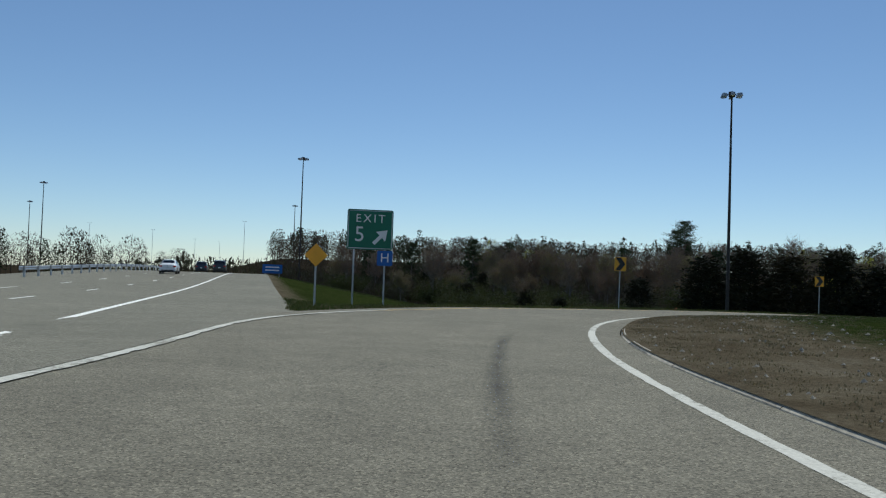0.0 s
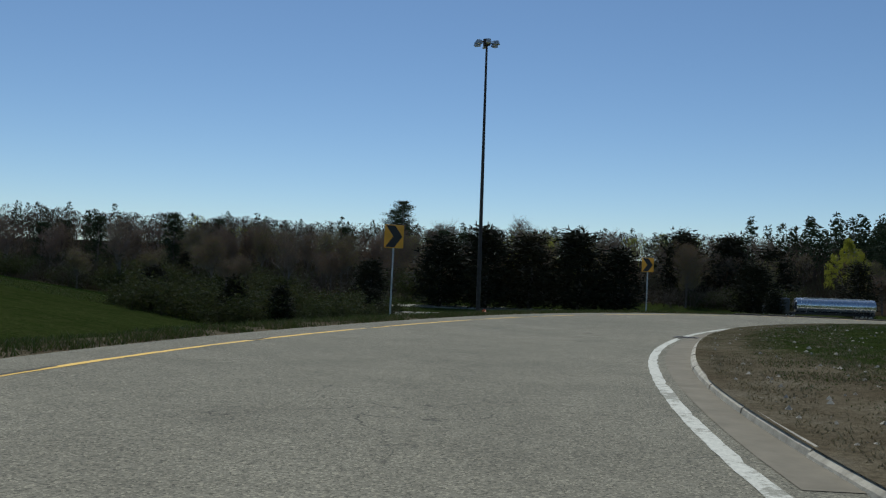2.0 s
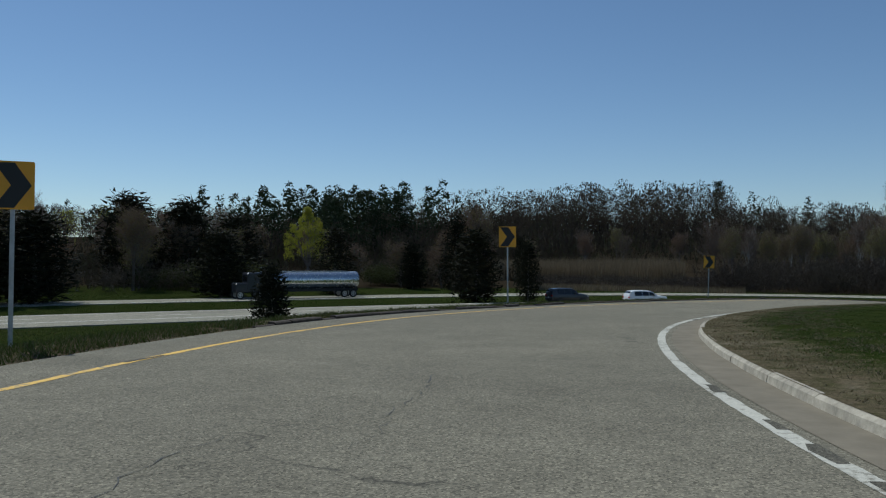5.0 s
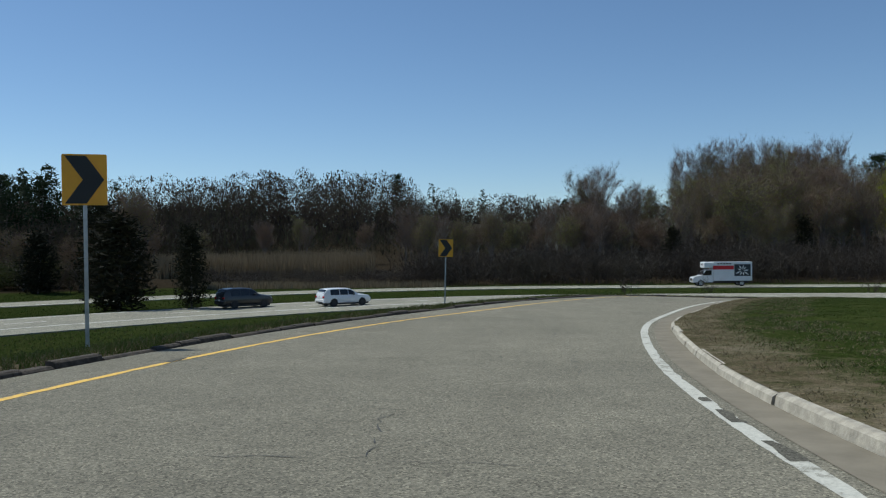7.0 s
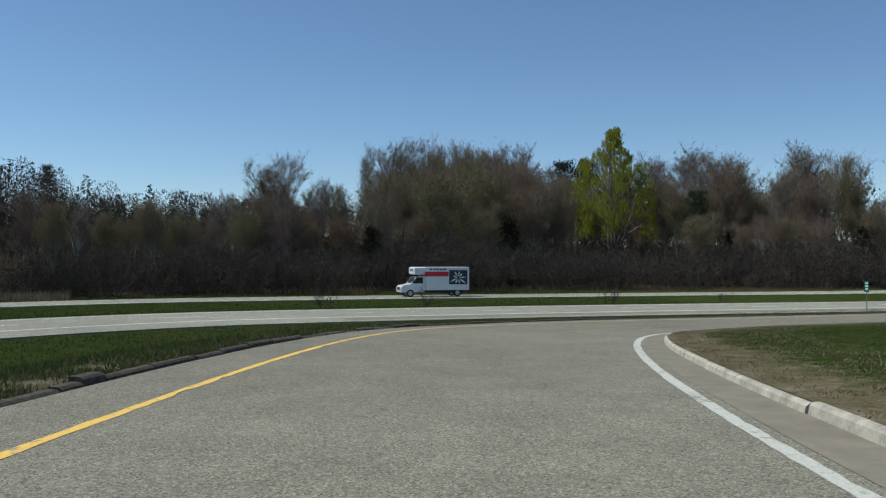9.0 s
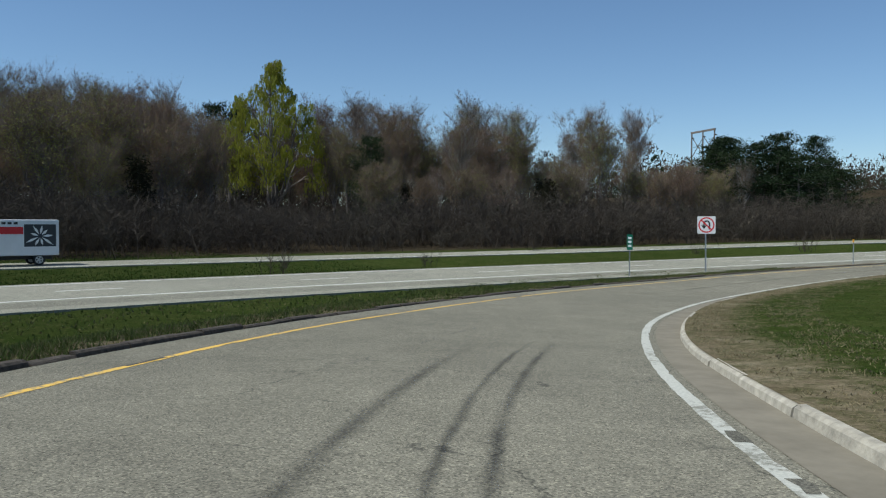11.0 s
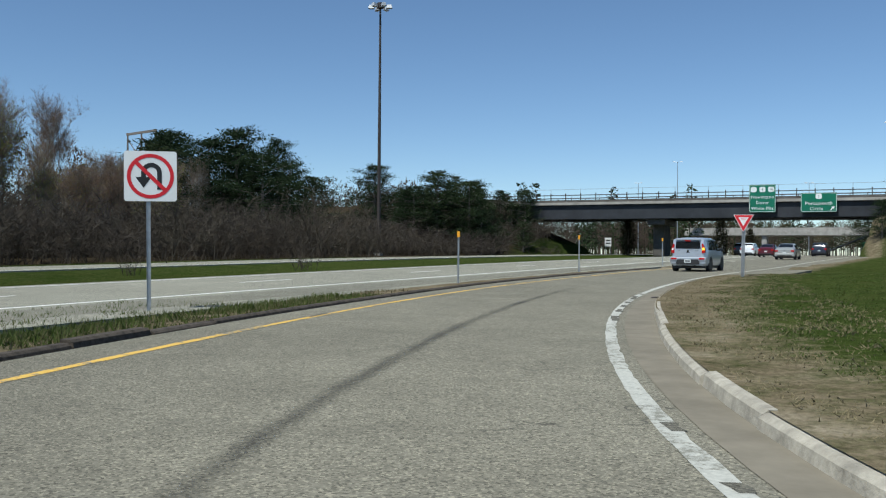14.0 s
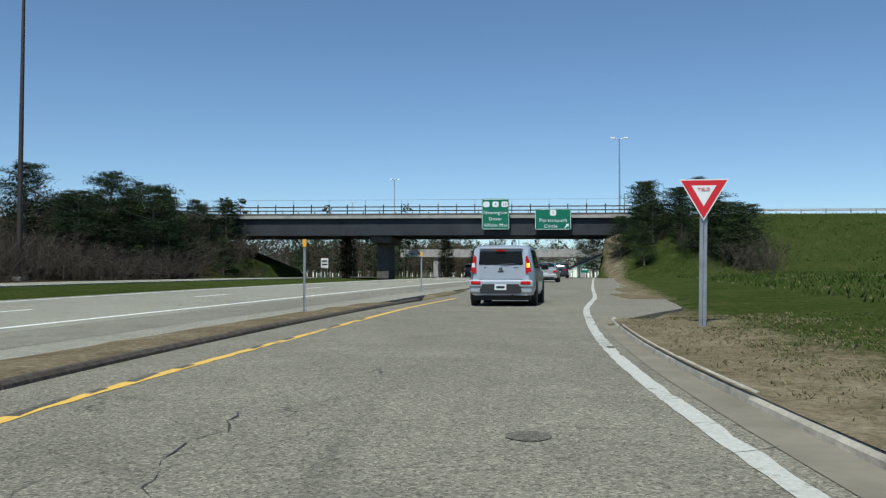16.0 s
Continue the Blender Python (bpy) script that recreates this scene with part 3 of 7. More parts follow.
tagged(sheet("ground", steps(-34, 176, 1.0), steps(-118, 128, 1.0)), "green spring grass with dry earth verges", "ground", kind="structure")

verge("verge", 1, 0, 209.8, "dry earth and thin grass behind the kerb")
verge("verge", -1, 30, 219, "rough grass verge beside the yellow line")


def strip(name, fn, s0, s1, o0, o1, dz, mat, step=1.0, nx=1, label="", category="", edge_drop=0.0, rag=0.0):
    """A swept surface between two offsets; edge_drop gives it a visible thickness at both sides."""
    s = np.arange(s0, s1 + 0.001, step)
    a = o0(s)[..., 0] if callable(o0) else np.full(len(s), float(o0))
    b = o1(s)[..., 0] if callable(o1) else np.full(len(s), float(o1))
    if rag:
        rr = np.random.RandomState(len(s))
        a, b = a + rr.uniform(-rag, rag, len(s)), b + rr.uniform(-rag, rag, len(s)) - rag * (rr.rand(len(s)) < 0.12) * 3
    cols = [fn(s, a * (1 - k / nx) + b * k / nx, dz) for k in range(nx + 1)]
    if edge_drop:
        cols = [cols[0] - np.array([0, 0, edge_drop])] + cols + [cols[-1] - np.array([0, 0, edge_drop])]
    n, w = len(s), len(cols)
    v = np.concatenate(cols)
    f = [(k * n + i, (k + 1) * n + i, (k + 1) * n + i + 1, k * n + i + 1) for k in range(w - 1) for i in range(n - 1)]
    if fn is on_b:
        f = [q[::-1] for q in f]
    me = bpy.data.meshes.new(name)
    me.from_pydata(v.tolist(), [], f)
    me.materials.append(mat)
    return tagged(new(name, me), label, category, kind="structure")


def off(fn, d):
    return lambda s: fn(s) + d


strip("ramp_road", on_ramp, -40, 420, O_LEFT, O_KERB, 0.0, ASPH, 0.5, 3, "light grey worn asphalt exit ramp", "road", 0.14)
_gs = np.arange(-40, 25, 1.0)
_gq = on_ramp(_gs, O_YELLOW(_gs)[:, 0] - 0.14)
_ga, _go = (_gq[:, :2] - A_ORG) @ A_DIR, (_gq[:, :2] - A_ORG) @ A_RIGHT


def a_edge(s):
    """Offset of the highway's edge: its shoulder, or the gore line where the ramp parts from it."""
    return np.minimum(np.interp(s, _ga, _go, 5.0, 5.0), 5.0) * np.ones_like(s)


def on_a_road(s, o, dz=0.0):
    """Highway surface, sloping down to the ramp at the gore line."""
    p = on_a(s, o, dz)
    e = a_edge(s)
    zr = np.interp(s, _ga, _gq[:, 2] + 0.014)
    w = np.clip(o / np.maximum(e, 0.1), 0, 1) * (e < 4.99) * (o > 0)
    p[:, 2] = p[:, 2] * (1 - w) + zr * w
    return p


strip("highway_road", on_a_road, -74, 330, -16, lambda s: a_edge(s)[..., None], -0.012, ASPH_A, 1.0, 4, "pale grey asphalt highway", "road", 0.2)
strip("through_road", on_b, -170, 430, -4.2, 9.2, -0.012, ASPH_B, 2.0, 2, "pale grey asphalt through road", "road", 0.12)
strip("through_shoulder", on_b, 70, 430, -2.9, -0.75, -0.008, ASPH_A, 2.0, 1, "darker asphalt band along the through road", "road")
strip("opposite_road", on_b, -170, 430, 24.0, 31.5, -0.012, ASPH_B, 2.0, 2, "pale asphalt opposite carriageway", "road", 0.12)
strip("merge_pavement", on_ramp, 208.6, 330, off(O_KERB, -0.3), lambda s: O_KERB(s) + np.clip((s - 209) * 0.315, 0.02, 2.0 - 0.03 * np.clip(s - 218, 0, 38))[..., None], -0.006, ASPH, 1.0, 2, "pale asphalt pavement of the joining lane", "road", 0.25)
strip("gore_pavement", on_ramp, -40, 29, lambda s: O_LEFT(s) - np.where(s < 25, 3.5, 3.5 - (s - 25) * 0.85)[..., None], O_LEFT, -0.06, ASPH, 1.0, 1, "grey asphalt gore area", "road", 0.1)
strip("gutter", on_ramp, 30, 210, off(O_WHITE, 0.2), off(O_KERB, 0.02), 0.005, DIRT, 1.0, 1, "dusty brown gutter beside the kerb", "gutter")
strip("edge_line", on_ramp, -40, 420, off(O_WHITE, -0.078), off(O_WHITE, 0.078), 0.004, WHITE_LINE, 0.25, 1, "worn white edge line", "road marking", rag=0.008)
strip("edge_line", on_ramp, -40, 27, off(O_YELLOW, -0.1), off(O_YELLOW, 0.1), 0.016, WHITE_LINE, 0.25, 1, "worn white gore line", "road marking", rag=0.012)
strip("yellow_line", on_ramp, 26, 222, off(O_YELLOW, -0.065), off(O_YELLOW, 0.065), 0.004, YELLOW_LINE, 0.25, 1, "worn yellow edge line", "road marking", rag=0.012)
strip("edge_line", on_a, -74, 330, -0.1, 0.1, 0.0, BRIGHT_LINE, 4, 1, "white highway edge line", "road marking")
strip("edge_line", on_b, -170, 430, -0.1, 0.1, -0.006, BRIGHT_LINE, 2, 1, "white edge line of the through road", "road marking")
strip("edge_line", on_b, -170, 430, 8.2, 8.36, -0.006, BRIGHT_LINE, 2, 1, "white median edge line", "road marking")
strip("edge_line", on_b, -170, 430, 24.9, 25.05, -0.006, BRIGHT_LINE, 2, 1, "white edge line of the opposite road", "road marking")
dash = strip("lane_dash", on_b, -100, -97, 4.0, 4.16, -0.006, BRIGHT_LINE, 1.0, 1, "white lane dash", "road marking")
for s0 in np.arange(-88, 300, 12.2):
    strip("lane_dash", on_b, s0, s0 + 3.1, 4.0, 4.16, -0.006, BRIGHT_LINE, 1.0, 1, "white lane dash", "road marking")
for s0 in np.arange(226, 300, 6.0):
    strip("lane_dash", on_ramp, s0, s0 + 2.4, off(O_YELLOW, 0.2), off(O_YELLOW, 0.36), 0.010, WHITE_LINE, 0.8, 1, "white merge dash", "road marking")
for lane in (-3.7, -7.4):
    for s0 in np.arange(2, 150, 12.2):
        strip("lane_dash", on_a, s0, s0 + 3.1, lane - 0.07, lane + 0.07, 0.0, BRIGHT_LINE, 1.5, 1, "white lane dash", "road marking")

# ---- kerbs, grates, road wear ----
rng = random.Random(7)


def kerb_stone(s0, s1, offset, side, h, w, parent, wob):
    """One stone of a kerb, its face leaning, between two stations."""
    sh = Shape()
    prof = [(0.0, -0.08), (0.03, h - 0.03), (0.07, h), (w, h + 0.005), (w, -0.1)]
    rows = []
    for s in (s0 + 0.012, (s0 + s1) / 2, s1 - 0.012):
        o = float(offset(np.array([s]))[0, 0])
        rows.append([on_ramp(np.array([s]), o + side * (d + wob * 0.02), z + wob * 0.012)[0] for d, z in prof])
    v = [p for r in rows for p in r]
    n = len(prof)
    f = [(i * n + k, i * n + k + 1, (i + 1) * n + k + 1, (i + 1) * n + k) for i in range(2) for k in range(n - 1)]
    f += [tuple(range(n)), tuple(range(3 * n - 1, 2 * n - 1, -1))]
    if side > 0:
        f = [q[::-1] for q in f]
    part("kerb_stone", sh.add(v, f), KERB, parent)


kerb = thing("kerb", Matrix(), "weathered granite kerb along the loop", "kerb", kind="structure")
s = 1.0
while s < 209:
    n = rng.uniform(1.9, 2.9)
    kerb_stone(s, min(s + n, 209.4), O_KERB, 1, float(kerb_rise(s)), 0.09 if s < 34 or s > 189 else 0.13, kerb, rng.uniform(-1, 1))
    s += n
BERM = plain("crumbled_dark_asphalt", (0.08, 0.066, 0.052), 0.95, 0, 0.5, 9, 0.2, 0.8)
kerb_l = thing("kerb", Matrix(), "crumbling dark asphalt kerb along the island", "kerb", kind="structure")
s = 76.0
while s < 219:
    n = rng.uniform(0.5, 1.6)
    even = s > 183
    n = rng.uniform(2.2, 3.0) if even else n
    kerb_stone(s, min(s + n, 219.5), O_LEFT, -1, rng.uniform(0.055, 0.07) if even else rng.uniform(0.03, 0.09), 0.13 if even else rng.uniform(0.12, 0.24), kerb_l, rng.uniform(-0.3, 0.3) if even else rng.uniform(-1.6, 1.6))
    s += n
for c in kerb_l.children:
    c.data.materials[0] = BERM


def patch_on_ramp(name, s0, s1, oa, ob, dz, mat, label, jag=0.05, seed=1, step=0.25):
    r = random.Random(seed)
    n = max(2, int((s1 - s0) / step))
    left, right = [], []
    for i in range(n + 1):
        s = s0 + (s1 - s0) * i / n
        a = (oa(s) if callable(oa) else oa) + r.uniform(-jag, jag)
        b = (ob(s) if callable(ob) else ob) + r.uniform(-jag, jag)
        left.append(on_ramp(np.array([s]), a, dz)[0])
        right.append(on_ramp(np.array([s]), b, dz)[0])
    sh = Shape().add(left + right, [(i, n + 1 + i, n + 2 + i, i + 1) for i in range(n)])
    if mat is SKID:
        mid = [(a + b) / 2 for a, b in zip(left, right)]
        sh = Shape().add(left + mid + right, [(k * (n + 1) + i, (k + 1) * (n + 1) + i, (k + 1) * (n + 1) + i + 1, k * (n + 1) + i + 1) for k in range(2) for i in range(n)])
        me = sh.mesh(name, mat)
        fade = [min(1.0, 4.0 * i / n, 4.0 * (n - i) / n) for i in range(n + 1)]
        me.attributes.new("wear", "FLOAT", "POINT").data.foreach_set("value", [0.0] * (n + 1) + fade + [0.0] * (n + 1))
        return tagged(new(name, me), label, "road surface", kind="structure")
    ob_ = new(name, sh.mesh(name, mat))
    return tagged(ob_, label, "road surface", kind="structure")


def rubber_material():
    m, n, l, b = material("rubber_skid_film", 0.8, 0, 0.3)
    p = coords(n, l)
    b.inputs["Base Color"].default_value = (0.03, 0.03, 0.03, 1)
    t = n.new("ShaderNodeBsdfTransparent")
    x = n.new("ShaderNodeMixShader")
    f = math_of(n, l, "ADD", math_of(n, l, "MULTIPLY", noise_of(n, l, p, 40, 3), 0.5), math_of(n, l, "MULTIPLY", noise_of(n, l, p, 0.7, 2), 0.7))
    a = n.new("ShaderNodeAttribute")
    a.attribute_name = "wear"
    l.new(math_of(n, l, "MULTIPLY", a.outputs["Fac"], ramp_of(n, l, f, [(0.35, (0.06, 0.06, 0.06)), (0.85, (0.6, 0.6, 0.6))])), x.inputs[0])
    l.new(t.outputs[0], x.inputs[1])
    l.new(b.outputs[0], x.inputs[2])
    l.new(x.outputs[0], n["Material Output"].inputs["Surface"])
    return m


SKID = rubber_material()
TAR = plain("crack_filler_tar", (0.045, 0.044, 0.04), 0.8, 0, 0.4, 12)
OLDPATCH = asphalt("dark_patched_asphalt", (0.135, 0.126, 0.102), (0.1, 0.094, 0.077), False)
# skid marks, rows of start, end, offset there, bow and width
for k, (s0, s1, o0, o1, w) in enumerate(((135.0, 150.5, -0.44, -0.13, 0.14), (135.0, 151, -0.05, 0.29, 0.18), (130, 149, -1.36, -1.02, 0.28), (168, 200, -1.5, -0.5, 0.3), (4.0, 19, 0.5, 0.34, 0.36))):
    f = lambda s, s0=s0, s1=s1, o0=o0, o1=o1: o0 + (o1 - o0) * ((s - s0) / (s1 - s0)) ** 1.3
    patch_on_ramp("skid_mark", s0, s1, lambda s: f(s) - w / 2, lambda s: f(s) + w / 2, 0.006, SKID, "dark curved tyre skid mark", 0.02, k, 0.5)


def crack(s0, o0, s1, o1, seed, w=0.025):
    r = random.Random(seed)
    n = max(4, int(math.hypot(s1 - s0, o1 - o0) / 0.17))
    pts, drift = [], 0.0
    for i in range(n + 1):
        t = i / n
        drift = drift * 0.8 + r.uniform(-0.08, 0.08)
        pts.append((s0 + (s1 - s0) * t + r.uniform(-0.05, 0.05), o0 + (o1 - o0) * t + drift))
    v, ln = [], math.hypot(s1 - s0, o1 - o0)
    ds, do = (s1 - s0) / ln, (o1 - o0) / ln
    for i, (s, o) in enumerate(pts):
        ww = 0.5 * w * r.uniform(0.15, 1.5) * (0.3 + 0.7 * math.sin(math.pi * i / n))
        v += [on_ramp(np.array([s - do * ww]), o + ds * ww, 0.005)[0], on_ramp(np.array([s + do * ww]), o - ds * ww, 0.005)[0]]
    sh = Shape().add(v, [(2 * i, 2 * i + 1, 2 * i + 3, 2 * i + 2) for i in range(n) if r.random() > 0.14])
    tagged(new("pavement_crack", sh.mesh("pavement_crack", TAR)), "dark ragged crack in the asphalt", "crack", kind="structure")


for k, row in enumerate(((44.8, -2.75, 50.2, -2.3, 0.055), (47.0, -2.5, 46.3, -1.7, 0.032), (50.2, -2.3, 54.5, -1.7, 0.03), (46.6, -1.5, 48.2, -0.9, 0.02), (47.6, 0.75, 49.5, 1.0, 0.008),
                         (57.3, -1.7, 58.2, -1.2, 0.015), (58.4, -2.1, 58.1, -1.2, 0.015), (58.5, -2.1, 60.5, -2.1, 0.016), (60.5, -2.1, 60.8, -1.1, 0.014), (60.6, -2.2, 64.5, -1.9, 0.012), (62.6, -2.3, 61.6, -1.4, 0.012),
                         (58.4, -0.85, 60.2, -0.66, 0.014), (59.2, -0.06, 61.8, -0.12, 0.014), (64, -0.9, 70, -0.6, 0.012), (70, -2.2, 78, -1.4, 0.016),
                         (86.2, -2.3, 86.2, -0.9, 0.012), (86.2, -0.92, 88.1, -0.9, 0.02), (86.1, -0.6, 86.0, 0.6, 0.008), (97.2, -1.1, 99.2, -0.8, 0.018), (97.2, 0.3, 99.2, 0.1, 0.012), (99.2, 0.1, 102.5, 0.35, 0.012), (90, 0.9, 95, 1.0, 0.008),
                         (118, -2, 126, -1.3, 0.014), (131, -2.3, 137, -1.9, 0.014), (145.2, -2.5, 147, -2.0, 0.018), (147, -1.9, 150, -1.9, 0.01), (150, -1.9, 153.9, -1.8, 0.022),
                         (158.4, -2.1, 160.8, -2.1, 0.022), (160.8, -2.15, 162.1, -2.4, 0.014), (162.1, -2.2, 170, -1.2, 0.01), (170, 0.6, 174, 0.8, 0.007), (171, -1.9, 175, -1.5, 0.012), (186, -2.2, 192, -1.9, 0.012),
                         (193, -1.9, 196.9, -1.76, 0.008), (196.9, -1.76, 196.88, -1.44, 0.006), (196.4, -1.28, 197.0, -1.4, 0.009), (196.95, -1.42, 197.9, -1.36, 0.014), (197.9, -1.36, 198.6, -1.34, 0.018), (198.6, -1.32, 198.8, -1.02, 0.012), (198.8, -1.0, 199.6, -0.6, 0.008), (199.6, -0.6, 201.4, -0.75, 0.014), (200.7, -0.62, 201.2, -0.8, 0.012), (201.4, -0.78, 202.8, -0.5, 0.008), (202.8, -0.5, 210, -0.3, 0.006), (200.1, -1.98, 200.4, -1.86, 0.012), (199.7, 1.45, 199.75, 1.95, 0.01), (197.3, 1.4, 197.5, 2.0, 0.01))):
    crack(*row[:4], 40 + k, row[4])
# places where the paint is gone
for k, (s0, s1) in enumerate(((47.0, 48.4), (58.6, 59.0), (61.6, 62.2), (62.6, 63.4), (63.9, 64.6), (65.2, 65.7), (67.5, 68.2), (86.2, 86.9), (87.7, 88.4), (88.9, 89.2), (138.6, 138.9), (139.8, 140.2), (141.4, 141.9), (176.5, 176.7), (178, 178.3), (186.6, 187.6), (188.6, 189.3), (190, 190.5), (191.2, 191.7), (192.6, 193.9), (194.6, 195.0), (203.5, 203.8))):
    a = float(O_WHITE(np.array([s0]))[0, 0])
    patch_on_ramp("paint_gap", s0, s1, a - 0.03, a + 0.085, 0.006, OLDPATCH, "dark bare asphalt where the edge line has worn away", 0.03, k + 90, 0.2)
for k, (s0, s1) in enumerate(((28, 29), (33, 34.2), (39, 39.8), (44, 45.2), (50.5, 51.5), (54, 56), (59, 61.5), (69, 70), (92, 92.6), (139, 140.2), (145, 146), (164, 165), (186, 186.8), (198.4, 199.2), (199.45, 199.7), (200.1, 200.7), (201.05, 201.4), (203.1, 203.5), (204.35, 204.8), (206.6, 207.5), (209, 209.5))):
    a = float(O_YELLOW(np.array([s0]))[0, 0])
    patch_on_ramp("paint_gap", s0, s1, a - 0.065, a + 0.02, 0.006, OLDPATCH, "dark bare asphalt where the yellow line has worn away", 0.02, k + 190, 0.2)
def oval(sc, half, oc, wide, k):
    return lambda s: oc + k * wide * math.sqrt(max(0.02, 1 - ((s - sc) / half) ** 2))


patch_on_ramp("road_patch", 47.05, 47.35, oval(47.2, 0.16, -0.1, 0.12, -1), oval(47.2, 0.16, -0.1, 0.12, 1), 0.006, OLDPATCH, "small dark oval repair in the asphalt", 0.01, 5, 0.04)
patch_on_ramp("road_patch", 197.6, 197.9, oval(197.75, 0.16, 0.48, 0.135, -1), oval(197.75, 0.16, 0.48, 0.135, 1), 0.006, OLDPATCH, "small dark oval repair in the asphalt", 0.01, 6, 0.05)


def drain_grate(s, o):
    p = on_ramp(np.array([s]), o, 0.0)[0]
    q = on_ramp(np.array([s + 0.5]), o, 0.0)[0] - p
    ob = thing("drain_grate", pose(*p, 0, 0, math.degrees(math.atan2(q[1], q[0]))) @ Matrix.Diagonal((0.46, 0.84, 1, 1)), "rusty dark cast-iron drain grate in the gutter", "drain grate")
    f = Shape()
    for y, a, b in ((0.33, 1.0, 0.06), (-0.33, 1.0, 0.06)):
        f.box((0, y, 0.0), (a, b, 0.03))
    for x in (-0.47, 0.47):
        f.box((x, 0, 0.0), (0.06, 0.6, 0.03))
    part("frame", f, DARKSTEEL, ob)
    # flat black plate in place of the unlit hollow below the bars
    part("pit_shade", Shape().box((0, 0, -0.006), (0.9, 0.62, 0.004)), BLACK_SIGN, ob)
    for k in range(11):
        part("bar", Shape().box((-0.4 + 0.08 * k, 0, 0.004), (0.03, 0.62, 0.022)), DARKSTEEL, ob)


drain_grate(48.0, 2.28)
drain_grate(193.5, 2.1)


# ---- signs ----
def height_at(x, y):
    return float(ground_z(np.array([x]), np.array([y]))[0][0])


def post(parent, x, z0, z1, y=0.03, w=0.06, mat=None):
    sh = Shape()
    for dx, dy, sx, sy in ((0, 0.012, w, 0.008), (-w / 2, 0, 0.008, 0.03), (w / 2, 0, 0.008, 0.03)):
        sh.box((x + dx, y + dy, (z0 + z1) / 2), (sx, sy, z1 - z0))
    return part("post", sh, mat or GALV, parent, "galvanised steel channel post")


def panel(parent, name, outline, mat, y=0.0, t=0.006, label=""):
    return part(name, Shape().slab(outline, y - t, y), mat, parent, label)


def arrow_outline(cx, cz, size, ang):
    pts = [(-0.09, -0.5), (0.09, -0.5), (0.09, 0.02), (0.34, 0.02), (0.0, 0.5), (-0.34, 0.02), (-0.09, 0.02)]
    c, s_ = math.cos(ang), math.sin(ang)
    return [(cx + size * (x * c - z * s_), cz + size * (x * s_ + z * c)) for x, z in pts][::-1]


def facing(x, y, ex, ey):
    """Heading of a sign at x, y whose face looks at ex, ey."""
    return math.degrees(math.atan2(ey - y, ex - x)) + 90


# exit sign with the hospital plate below it
x, y, g = -2.65, 34.15, height_at(-2.65, 34.15)
ex = thing("exit_sign", pose(x, y, g, 0, 0, facing(x, y, 1.5, 8)), "green exit sign with white number and arrow on two posts", "road sign")
z0 = 0.98 - g
w, h, zc = 1.84, 1.6, z0 + 0.83
plate = panel(ex, "sign_panel", round_rect(w, h, 0.08, 4, 0, zc), GREEN_SIGN)
for a, b, c, d in ((0, zc + h / 2 - 0.05, w - 0.16, 0.03), (0, zc - h / 2 + 0.05, w - 0.16, 0.03), (-w / 2 + 0.05, zc, 0.03, h - 0.16), (w / 2 - 0.05, zc, 0.03, h - 0.16)):
    part("border", Shape().box((a, -0.008, b), (c, 0.004, d)), GALV, plate)
part("lettering", text_shape("EXIT", 0.46, WHITE_SIGN, spacing=1.35), None, plate, "white letters", m=pose(0, -0.011, zc + 0.43))
part("lettering", text_shape("5", 0.86, WHITE_SIGN), None, plate, "white number", m=pose(-0.42, -0.011, zc - 0.22))
panel(plate, "arrow", arrow_outline(0.42, zc - 0.28, 0.78, radians(-45)), WHITE_SIGN, -0.007, 0.004)
for px in (-0.62, 0.62):
    post(ex, px, -0.4, zc + h / 2 - 0.1)
hp = thing("hospital_sign", ex.matrix_basis @ pose(0.62, -0.03, zc - h / 2 - 0.33), "small blue hospital sign with white letter", "road sign")
bl = panel(hp, "sign_panel", round_rect(0.62, 0.6, 0.05), BLUE_SIGN)
part("lettering", text_shape("H", 0.52, WHITE_SIGN), None, bl, "white letter", m=pose(0, -0.011, 0))
# warning diamond at the gore
x, y = -4.1, 29.5
g = height_at(x, y)
di = thing("warning_sign", pose(x, y, g, 0, 0, facing(x, y, 0, 0)), "orange diamond warning sign on a thin post", "road sign")
zc = 0.62 - g
pl = panel(di, "sign_panel", [(0, zc + 0.4), (0.4, zc), (0, zc - 0.4), (-0.4, zc)], YELLOW_SIGN)
post(di, 0, -0.3, zc + 0.35)


def chevron_sign(x, y, ztop, ex_, ey_, lean=0.0, k=1.0):
    g = height_at(x, y)
    ob = thing("chevron_sign", pose(x, y, g, 0, lean, facing(x, y, ex_, ey_)), "amber curve sign with black chevron on a steel post", "road sign", "curve chevrons")
    z = ztop - 0.46 * k - g
    pl = panel(ob, "sign_panel", round_rect(0.76 * k, 0.92 * k, 0.03, 3, 0, z), YELLOW_SIGN)
    c = [(-0.33, 0.43), (0.03, 0.43), (0.33, 0.0), (0.03, -0.43), (-0.33, -0.43), (-0.03, 0.0)]
    panel(pl, "chevron", [(a * k, z + b * k) for a, b in c], BLACK_SIGN, -0.007, 0.003, "black chevron")
    post(ob, 0, -0.3, z + 0.4 * k, mat=GALV)


for row in ((12.1, 56.75, 1.74, 2.5, 22, 1.0), (29.1, 65.1, 1.04, 10, 39, 0.5, 0.84), (54.9, 71.15, 0.87, 34, 58, -0.5), (84.8, 71.75, -0.36, 55, 63, 1.5)):
    chevron_sign(*row)
# no U-turn sign
x, y = 133.2, 13.1
g = height_at(x, y)
nu = thing("no_u_turn_sign", pose(x, y, g, 0, -0.8, facing(x, y, 113, 38)), "white square sign with red ring and black bent arrow", "road sign")
z = -2.93 - g
